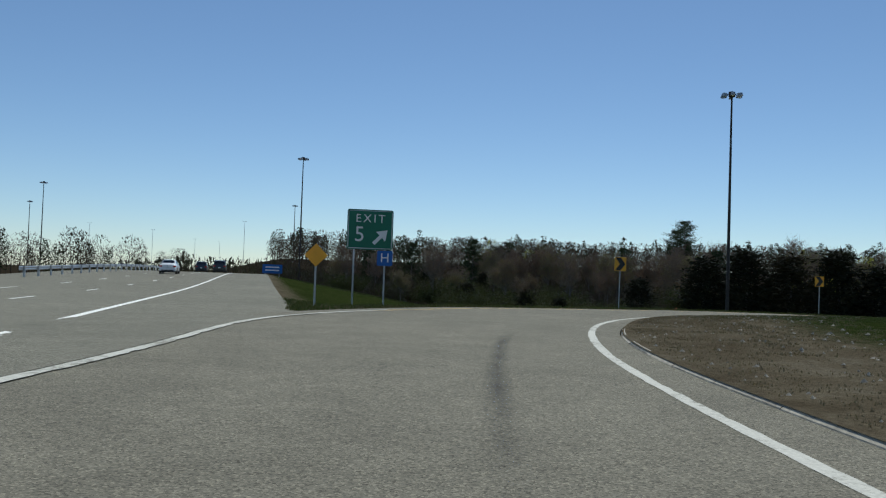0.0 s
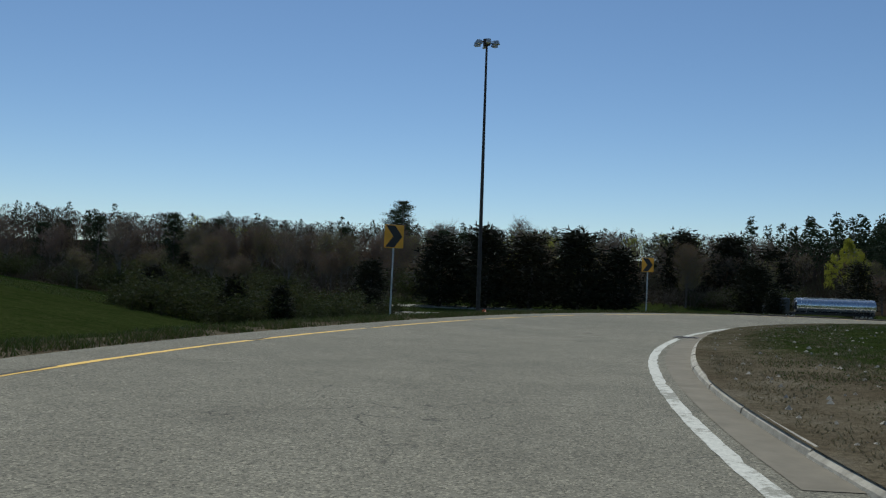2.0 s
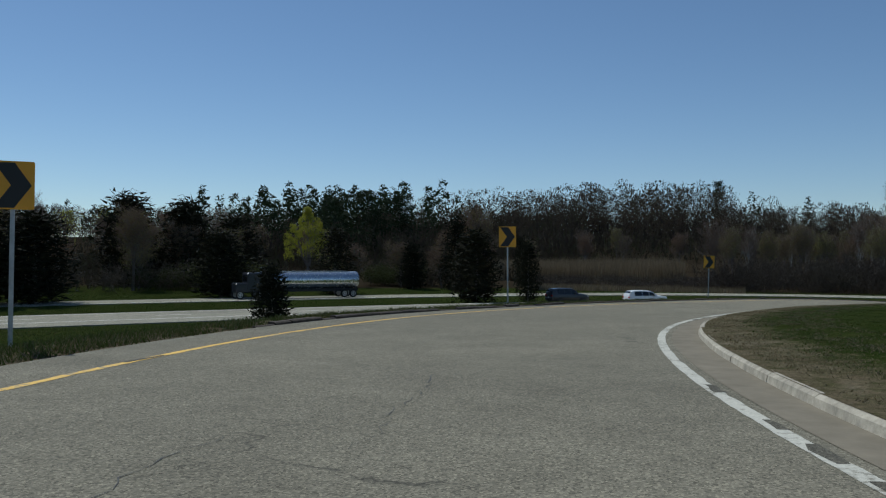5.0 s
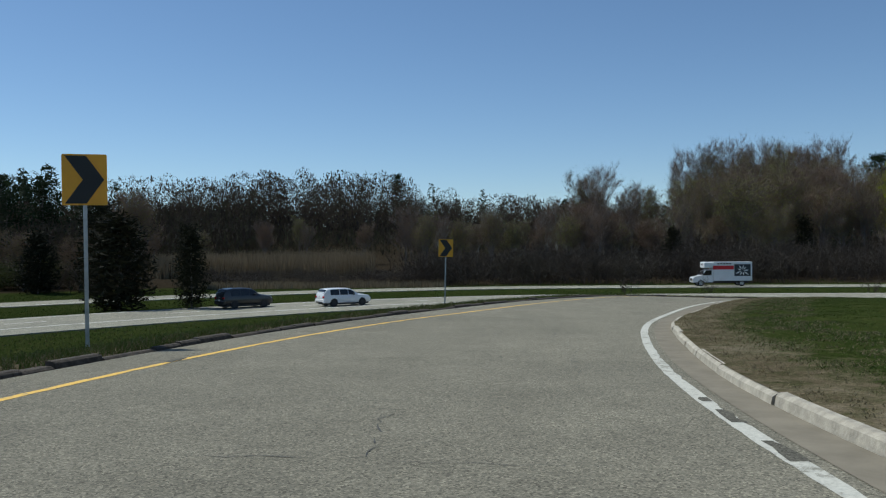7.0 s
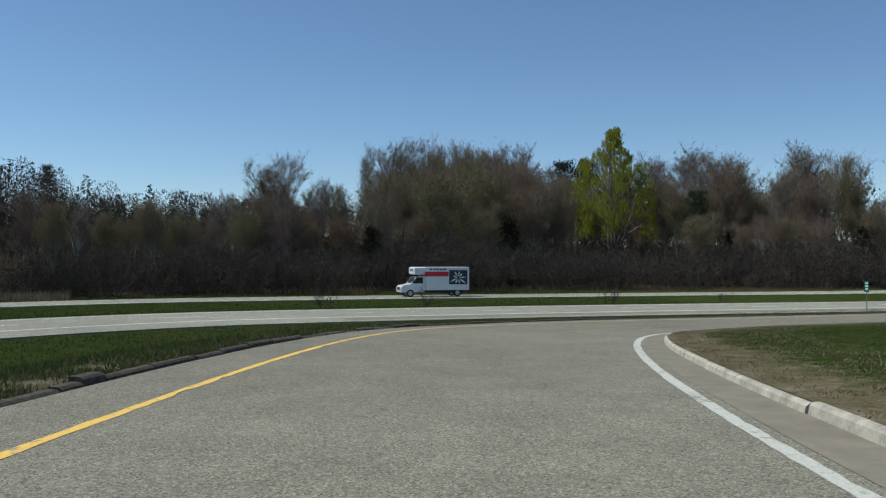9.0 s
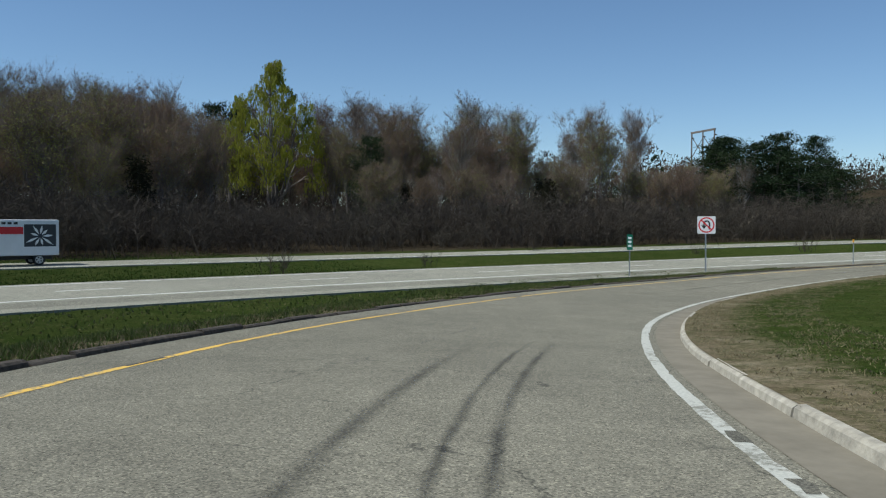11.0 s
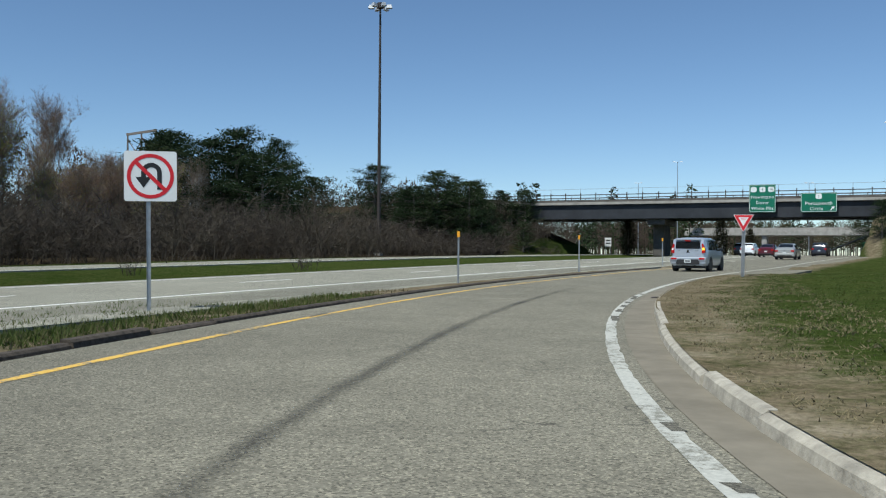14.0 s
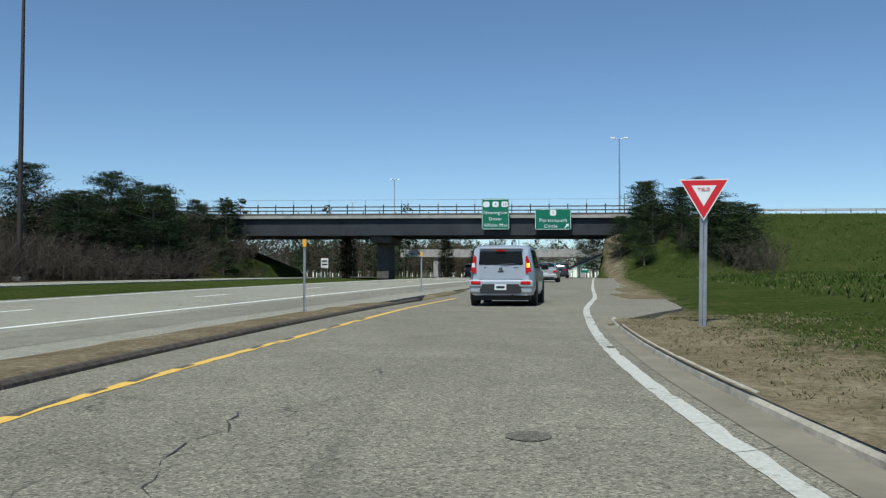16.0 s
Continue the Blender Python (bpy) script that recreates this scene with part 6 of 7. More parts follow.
# ---- far woods ----
def woods(name, spots, heights, mat, seed, needles):
    """Many small far trees as one piece: ragged crowns of separate clumps over thin stems."""
    r = np.random.RandomState(seed)
    x, y = np.array([p[0] for p in spots]), np.array([p[1] for p in spots])
    z = ground_z(x, y, False)[0]
    V, F = [], []
    for i in range(len(x)):
        h = heights[i]
        n = 300 if needles else 360
        t = r.rand(n)
        if needles:
            rad = h * 0.24 * (1.08 - t) ** 0.7 * (0.35 + 0.65 * r.rand(n))
            zz = h * (0.18 + 0.85 * t)
        else:
            rad = h * 0.27 * np.sqrt(np.clip(1 - (2 * t - 1.05) ** 2, 0.05, 1)) * (0.35 + 0.65 * r.rand(n))
            zz = h * (0.3 + 0.72 * t)
        a = r.rand(n) * 6.283
        c = np.stack([x[i] + rad * np.cos(a), y[i] + rad * np.sin(a), z[i] + zz], 1)
        sz = h * (0.02 if needles else 0.0165) * (0.5 + r.rand(n))[:, None]
        p = c[:, None, :] + r.randn(n, 3, 3) * sz[:, None] * (np.array([1, 1, 0.8]) if needles else np.array([0.55, 0.55, 1.0]))
        k = sum(len(q) for q in V)
        V.append(p.reshape(-1, 3))
        F.append(np.arange(k, k + 3 * n).reshape(-1, 3))
        k += 3 * n
        w = h * 0.012
        V.append(np.array([(x[i] - w, y[i], z[i] - 1), (x[i] + w, y[i] + w, z[i] - 1), (x[i], y[i], z[i] + h * 0.9)]))
        F.append(np.array([(k, k + 1, k + 2)]))
    me = bpy.data.meshes.new(name)
    me.from_pydata(np.concatenate(V).tolist(), [], np.concatenate(F).tolist())
    me.materials.append(mat)
    return tagged(new(name, me), "dense far woods on the rising ground", "woods", kind="stuff")


def ring_spots(n, a0, a1, r0, r1, seed):
    r = random.Random(seed)
    out = []
    while len(out) < n:
        a, d = radians(r.uniform(a0, a1)), math.sqrt(r.uniform(r0 * r0, r1 * r1))
        x, y = 70 - math.sin(a) * d, 30 + math.cos(a) * d
        oa = (np.array([x, y]) - A_ORG) @ A_RIGHT
        bq = b_coords(np.array([[x, y]]))
        if -30 < oa < 9 or (-14 < bq[1][0] < 40 and bq[3][0] < 60) or (oa < -30 and out and len(out) % 3):
            continue
        out.append((x, y))
    return out


def hts(n, lo, hi, seed):
    r = random.Random(seed)
    return [r.uniform(lo, hi) for _ in range(n)]


FARWOOD = foliage("far_bare_woods", [(0.0, (0.071, 0.057, 0.046)), (0.4, (0.100, 0.073, 0.055)), (0.75, (0.109, 0.090, 0.052)), (1.0, (0.128, 0.125, 0.055))], 0.9, 0.08)
woods("far_woods", ring_spots(1900, 45, -92, 240, 520, 1), hts(1900, 11, 17, 1), FARWOOD, 1, False)
woods("far_pines", ring_spots(330, 45, -92, 330, 560, 2), hts(330, 13, 19, 2), PINE, 2, True)
woods("far_woods", ring_spots(700, -92, -150, 270, 430, 3), hts(700, 15, 24, 3), FARWOOD, 3, False)
woods("far_pines", ring_spots(160, -92, -165, 250, 430, 4), hts(160, 12, 20, 4), PINE, 4, True)
woods("far_woods", ring_spots(500, -160, -215, 330, 620, 5), hts(500, 12, 18, 5), FARWOOD, 5, False)
woods("far_pines", ring_spots(260, -160, -215, 330, 620, 6), hts(260, 12, 18, 6), PINE, 6, True)
woods("far_woods", ring_spots(420, -150, -206, 300, 420, 11), hts(420, 9, 14, 11), FARWOOD, 11, False)
woods("far_pines", [(215 + 75 * vrng.random(), 225 + 75 * vrng.random()) for _ in range(70)], hts(70, 19, 26, 12), PINE, 12, True)
woods("far_woods", [(285 + 130 * vrng.random(), 150 + 110 * vrng.random()) for _ in range(130)], hts(130, 17, 22, 13), FARWOOD, 13, False)
woods("far_willows", [(332 + 9 * math.sin(k * 2.1), 500 + 7 * math.cos(k * 1.7)) for k in range(9)] + [(222 + k * 6, 385 + (k * 37) % 11) for k in range(10)] + [(20 + k * 5, 330 + (k * 23) % 9) for k in range(4)] + [(112 + k * 4, 268 + (k * 29) % 12) for k in range(8)], hts(31, 13, 18, 8), WILLOWLEAF, 8, False)


def undergrowth(name, n, spot, lo, hi, mat, seed, size=0.5):
    """Low tangled growth between the stems of the woods."""
    r = np.random.RandomState(seed)
    c = spot(r, n)
    n = len(c)
    z = ground_z(c[:, 0], c[:, 1], False)[0]
    up = lo + (hi - lo) * r.rand(n) ** 1.3
    p = np.stack([c[:, 0], c[:, 1], z + up * 0.8], 1)
    tri = p[:, None, :] + r.randn(n, 3, 3) * (size * (0.5 + r.rand(n)))[:, None, None] * np.array([0.5, 0.5, 1.5])
    me = bpy.data.meshes.new(name)
    me.from_pydata(tri.reshape(-1, 3).tolist(), [], np.arange(3 * n).reshape(-1, 3).tolist())
    me.materials.append(mat)
    return tagged(new(name, me), "dense dark undergrowth between the trees", "undergrowth", kind="stuff")


SCRUB = foliage("dark_scrub", [(0.0, (0.052, 0.043, 0.034)), (0.5, (0.085, 0.065, 0.047)), (1.0, (0.098, 0.098, 0.046))], 0.9, 0.05)
def b_spots(s0, s1, o0, o1):
    def draw(r, n):
        p = on_b(r.uniform(s0, s1, n), r.uniform(o0, o1, n))[:, :2]
        u, v = (p[:, 0] - 14) * 0.694 - (p[:, 1] - 44) * 0.72, (p[:, 0] - 14) * 0.72 + (p[:, 1] - 44) * 0.694
        a, d = np.degrees(np.arctan2(54 - p[:, 0], p[:, 1] - 63.4)), np.hypot(p[:, 0] - 54, p[:, 1] - 63.4)
        open_bed = (a > -73) & (a < -55) & (d > 98) & (d < 192)
        return p[((np.abs(u) > 11) | (v > 225) | (s0 > 0)) & ~open_bed]
    return draw


def fan_spots(x0, y0, a0, a1, d0, d1):
    def draw(r, n):
        a, d = np.radians(r.uniform(a0, a1, n)), r.uniform(d0, d1, n)
        return np.stack([x0 - np.sin(a) * d, y0 + np.cos(a) * d], 1)
    return draw


undergrowth("undergrowth", 45000, fan_spots(14, 44, -36, -64, 262, 400), 0.3, 12.0, SCRUB, 35, 0.5)
undergrowth("undergrowth", 80000, b_spots(-165, 60, 60, 175), 0.2, 5.5, SCRUB, 31, 0.24)
undergrowth("undergrowth", 60000, b_spots(45, 205, 46, 120), 0.1, 4.6, SCRUB, 32, 0.17)
undergrowth("undergrowth", 50000, fan_spots(70, 30, 40, -92, 228, 300), 0.2, 6.5, SCRUB, 33, 0.42)
undergrowth("undergrowth", 45000, fan_spots(70, 30, -48, -92, 250, 420), 0.5, 8.0, SCRUB, 34, 0.45)


# ---- reeds and grass ----
def blades(name, pts, hts_, mat, seed, w, label, lean=0.35):
    r = np.random.RandomState(seed)
    n = len(pts)
    z = pts[:, 2]
    a = r.rand(n) * 6.283
    side = np.stack([np.cos(a), np.sin(a), 0 * a], 1) * (w * (0.6 + 0.8 * r.rand(n)))[:, None]
    tip = pts + np.stack([r.randn(n) * lean * hts_, r.randn(n) * lean * hts_, hts_], 1)
    v = np.stack([pts - side, pts + side, tip], 1).reshape(-1, 3)
    me = bpy.data.meshes.new(name)
    me.from_pydata(v.tolist(), [], np.arange(3 * n).reshape(-1, 3).tolist())
    me.materials.append(mat)
    return tagged(new(name, me), label, "grass", kind="stuff")


gr = np.random.RandomState(5)


def verge_points(n, s0, s1, side, reach, power=1.6, near=0.3):
    s = gr.uniform(s0, s1, n)
    e = near + reach * gr.rand(n) ** power
    o = O_KERB(s)[:, 0] + e if side > 0 else O_LEFT(s)[:, 0] - e
    p = on_ramp(s, o)
    p[:, 2] = ground_z(p[:, 0], p[:, 1])[0]
    return p, e


def clumped(n, s0, s1, side, reach, near=0.3):
    """Tufts: several blades round each centre."""
    p, e = verge_points(n, s0, s1, side, reach, 1.4, near)
    k = 5
    q = np.repeat(p, k, 0) + np.concatenate([gr.randn(n * k, 2) * 0.07, np.zeros((n * k, 1))], 1)
    keep = 0.6 * np.sin(q[:, 0] * 1.7 + 2.1 * np.sin(q[:, 1] * 0.9)) * np.sin(q[:, 1] * 1.5 + 1.8 * np.sin(q[:, 0] * 1.1)) + 0.5 * gr.rand(len(q)) > -0.05
    return q[keep]


p1 = clumped(100000, 30, 209, 1, 14.0, 1.1)
blades("verge_grass", p1, 0.012 + 0.028 * gr.rand(len(p1)) ** 1.4, BLADE, 1, 0.01, "short green grass with dry blades inside the loop", 0.7)
p2 = clumped(20000, 20, 209, 1, 3.0)
blades("dry_verge_grass", p2, 0.015 + 0.035 * gr.rand(len(p2)), STRAW, 2, 0.011, "dry straw-coloured grass behind the kerb", 0.9)
p3 = clumped(60000, 24, 192, -1, 7.0)
blades("verge_grass", p3, 0.05 + 0.13 * gr.rand(len(p3)) ** 1.8, BLADE, 3, 0.014, "rough green grass on the outer verge", 0.45)
p4 = clumped(9000, 26, 195, -1, 1.4)
blades("dry_verge_grass", p4, 0.03 + 0.08 * gr.rand(len(p4)), STRAW, 4, 0.011, "dry straw-coloured grass on the outer verge", 0.5)
p5 = clumped(3500, 1, 40, 1, 6.0)
blades("sparse_weeds", p5, 0.015 + 0.035 * gr.rand(len(p5)), STRAW, 6, 0.014, "sparse dry weeds on the bare earth")


def field_points(n, s0, s1, o0, o1):
    """Places in the fields along the through road, clear of every road."""
    p = on_b(gr.uniform(s0, s1, n), gr.uniform(o0, o1, n))
    s_, o_ = ramp_coords(p[:, :2])[:2]
    oa = (p[:, :2] - A_ORG) @ A_RIGHT
    p = p[(o_ < O_LEFT(s_)[:, 0] - 5.5) & (oa > 9) & (s_ < 182)]
    p[:, 2] = ground_z(p[:, 0], p[:, 1])[0]
    return p


for nb, s0, s1, o0, o1, tall in ((90000, -150, 190, -34, -4.6, 0.13), (60000, -130, 190, 9.8, 23.2, 0.12), (40000, -130, 120, 32.0, 44.0, 0.13)):
    pf = field_points(nb, s0, s1, o0, o1)
    blades("field_grass", pf, tall * (0.4 + 0.7 * gr.rand(len(pf))), BLADE, 8, 0.04, "mown green field grass beside the through road", 0.4)


qs = np.stack([gr.uniform(35, 117, 70000), gr.uniform(-112, -12, 70000)], 1)
sq, oq = ramp_coords(qs)[:2]
qs = qs[(oq > O_KERB(sq)[:, 0] + 7) & ((sq < 180) | (sq > 212)) & (oq < 90)]
tuft = np.sin(qs[:, 0] * 0.9 + 2 * np.sin(qs[:, 1] * 0.5)) * np.sin(qs[:, 1] * 0.8 + 1.7 * np.sin(qs[:, 0] * 0.6)) + 0.8 * gr.rand(len(qs))
qs = np.concatenate([qs, ground_z(qs[:, 0], qs[:, 1])[0][:, None]], 1)
for nm, keep, mat, hi, label in (("slope_grass", tuft > 0.15, BLADE, 0.3, "rough green grass on the bridge embankment"), ("dry_slope_grass", tuft < -0.25, STRAW, 0.14, "patches of dry straw on the bridge embankment")):
    pq = qs[keep]
    blades(nm, pq, hi * (0.35 + 0.65 * gr.rand(len(pq))), mat, 9, 0.05, label, 0.45)


def reed_bed(n, a0, a1, d0, d1):
    a, d = np.radians(gr.uniform(a0, a1, n)), gr.uniform(d0, d1, n)
    return np.stack([54 - np.sin(a) * d, 63.4 + np.cos(a) * d], 1)


scatter(34, fan(54, 63.4, -59, -82, 112, 146), (("brush0", 1.6, 2.4, 2.4), ("brush1", 1.6, 2.5, 2.4)), "marsh brush", 3.5)
rp = np.concatenate([reed_bed(22000, -56, -71, 150, 185), reed_bed(7000, -57, -76, 104, 118)])
rk = np.concatenate([np.full(22000, 4.3), np.full(7000, 0.8)])
rp = np.concatenate([rp, ground_z(rp[:, 0], rp[:, 1])[0][:, None]], 1)
blades("dry_reeds", rp, rk * (0.5 + 0.6 * gr.rand(len(rp)) + 0.12 * np.sin(rp[:, 0] * 0.35) + 0.1 * np.sin(rp[:, 1] * 0.5)), REED, 7, 0.09, "tan dry reeds in the marsh", 0.12)
# loose stones on the bare earth beside the kerb
st = Shape()
qs, qe = verge_points(900, 0, 60, 1, 5.0, 1.2)
for p in qs:
    r_ = vrng.uniform(0.015, 0.06)
    st.add([p + np.array(d) * r_ * vrng.uniform(0.6, 1.3) for d in ((1, 0, 0), (0, 1, 0), (-1, 0, 0), (0, -1, 0), (0, 0, 0.8), (0, 0, -0.4))], [(0, 1, 4), (1, 2, 4), (2, 3, 4), (3, 0, 4), (1, 0, 5), (2, 1, 5), (3, 2, 5), (0, 3, 5)])
tagged(new("loose_stones", st.mesh("loose_stones", KERB)), "loose grey stones and rubble on bare earth", "stones", kind="stuff")

# ---- vehicles ----
GLASS = plain("dark_tinted_glass", (0.012, 0.014, 0.016), 0.06, 0, 0.1, 2, 0.6)
TRIM = plain("black_plastic_trim", (0.02, 0.02, 0.021), 0.6, 0, 0.2, 6)
RIM = plain("alloy_rim", (0.45, 0.46, 0.47), 0.35, 0.8, 0.1, 6)
CHROME = plain("chrome_badge", (0.6, 0.6, 0.62), 0.15, 1.0, 0.05, 6)
PLATE = plain("pale_plate", (0.62, 0.64, 0.62), 0.5, 0, 0.1, 8)
LENS_RED = plain("red_lamp_lens", (0.42, 0.012, 0.012), 0.12, 0, 0.15, 8)
LENS_CLEAR = plain("clear_lamp_lens", (0.65, 0.66, 0.68), 0.12, 0, 0.1, 8)
INDICATOR = glow("lit_amber_indicator", (1.0, 0.42, 0.03), 3.0)


def car_paint(name, col, metal=0.35):
    m, n, l, b = material(name, 0.32, metal, 0.5)
    f = noise_of(n, l, coords(n, l), 1.7, 4, 0.6)
    l.new(ramp_of(n, l, f, [(0.3, tuple(c * 0.9 for c in col)), (0.7, col)]), b.inputs["Base Color"])
    b.inputs["Coat Weight"].default_value, b.inputs["Coat Roughness"].default_value = 0.6, 0.08
    return m


SILVER = car_paint("silver_car_paint", (0.50, 0.53, 0.58), 0.45)
SILVER_B = car_paint("champagne_silver_paint", (0.46, 0.46, 0.44), 0.45)
WHITE_CAR = car_paint("white_car_paint", (0.75, 0.76, 0.77), 0.0)
BLACK_CAR = car_paint("black_car_paint", (0.014, 0.014, 0.017), 0.1)
MAROON = car_paint("dark_red_car_paint", (0.10, 0.012, 0.02), 0.2)
NAVY = car_paint("dark_blue_car_paint", (0.02, 0.025, 0.04), 0.2)

BODY = {
    "hatch": [(0.0, 0.74, 0.86), (0.012, 0.93, 0.80), (0.04, 0.975, 0.80), (0.18, 1.0, 0.82), (0.45, 1.0, 0.82), (0.58, 0.97, 0.80), (0.66, 0.85, 0.82), (0.745, 0.67, 0.86), (0.8, 0.645, 0.88), (0.95, 0.57, 0.84), (1.0, 0.44, 0.72)],
    "sedan": [(0.0, 0.60, 0.80), (0.03, 0.68, 0.84), (0.14, 0.71, 0.84), (0.21, 0.83, 0.74), (0.30, 0.965, 0.70), (0.42, 1.0, 0.72), (0.54, 0.99, 0.72), (0.62, 0.90, 0.74), (0.72, 0.70, 0.82), (0.78, 0.665, 0.85), (0.95, 0.56, 0.82), (1.0, 0.42, 0.68)],
    "suv": [(0.0, 0.62, 0.86), (0.02, 0.78, 0.82), (0.07, 0.955, 0.76), (0.2, 1.0, 0.78), (0.42, 1.0, 0.78), (0.56, 0.97, 0.76), (0.64, 0.85, 0.79), (0.73, 0.66, 0.85), (0.8, 0.64, 0.87), (0.96, 0.56, 0.84), (1.0, 0.42, 0.72)],
}
CABIN = {"hatch": (0.05, 0.72), "sedan": (0.2, 0.70), "suv": (0.08, 0.71)}


def car_section(kind, L, W, H, u):
    t = np.array(BODY[kind])
    top, wt = np.interp(u, t[:, 0], t[:, 1]) * H, np.interp(u, t[:, 0], t[:, 2]) * W / 2
    end = 1 - 0.16 * max(0, (abs(u - 0.5) - 0.38) / 0.12) ** 2
    sill = 0.19 * H if kind != "hatch" else 0.17 * H
    belt = min(0.60 * H, top - 0.05)
    w = W / 2 * end
    return [(w * 0.93, sill), (w, sill + 0.10 * H), (w * 0.995, 0.44 * H), (w * 0.965, belt), (min(wt, w * 0.95) + 0.015, top - 0.05), (min(wt, w * 0.95) - 0.07, top), (min(wt, w * 0.95) * 0.5, top + 0.018), (0, top + 0.022)]


def car_point(kind, L, W, H, u, v, side, out=0.0):
    sec = car_section(kind, L, W, H, u)
    k = min(int(v), len(sec) - 2)
    a, b = sec[k], sec[k + 1]
    x, z = a[0] + (b[0] - a[0]) * (v - k), a[1] + (b[1] - a[1]) * (v - k)
    nx, nz = b[1] - a[1], a[0] - b[0]
    d = math.hypot(nx, nz) or 1
    return (side * (x + nx / d * out), (u - 0.5) * L, z + nz / d * out)


def surface_patch(kind, L, W, H, u0, u1, v0, v1, out, nu=5, nv=3, sides=(1,), slant=0.0):
    sh = Shape()
    for side in sides:
        g = [[car_point(kind, L, W, H, u0 + (u1 - u0) * i / nu + slant * (j / nv), v0 + (v1 - v0) * j / nv, side, out) for j in range(nv + 1)] for i in range(nu + 1)]
        n = nv + 1
        f = [(i * n + j, i * n + j + 1, (i + 1) * n + j + 1, (i + 1) * n + j) for i in range(nu) for j in range(nv)]
        sh.add([p for r in g for p in r], f if side > 0 else [q[::-1] for q in f])
    return sh


def wheel(parent, x, y, r, w):
    t = Shape()
    seg = 20
    prof = [(-w / 2, r * 0.66), (-w / 2, r * 0.93), (-w * 0.38, r), (w * 0.38, r), (w / 2, r * 0.93), (w / 2, r * 0.66)]
    v = [(x + px, y + pr * math.cos(2 * math.pi * k / seg), r + pr * math.sin(2 * math.pi * k / seg)) for k in range(seg) for px, pr in prof]
    n = len(prof)
    t.add(v, [(k * n + j, k * n + j + 1, ((k + 1) % seg) * n + j + 1, ((k + 1) % seg) * n + j) for k in range(seg) for j in range(n - 1)])
    ob = part("wheel", t, RUBBER, parent, smooth=50)
    d = Shape()
    sx = 1 if x > 0 else -1
    d.tube([(x - w * 0.3, y, r), (x + sx * w * 0.36, y, r)], r * 0.67, 16)
    part("rim", d, RIM, ob, "grey alloy rim")
    # the rim is solid: black discs stand for the shaded gaps between spokes
    for k in range(5):
        a = 2 * math.pi * k / 5
        part("rim_gap_shade", Shape().tube([(x + sx * (w * 0.37), y + math.cos(a) * r * 0.4, r + math.sin(a) * r * 0.4), (x + sx * (w * 0.375), y + math.cos(a) * r * 0.4, r + math.sin(a) * r * 0.4)], r * 0.15, 6), TRIM, ob)


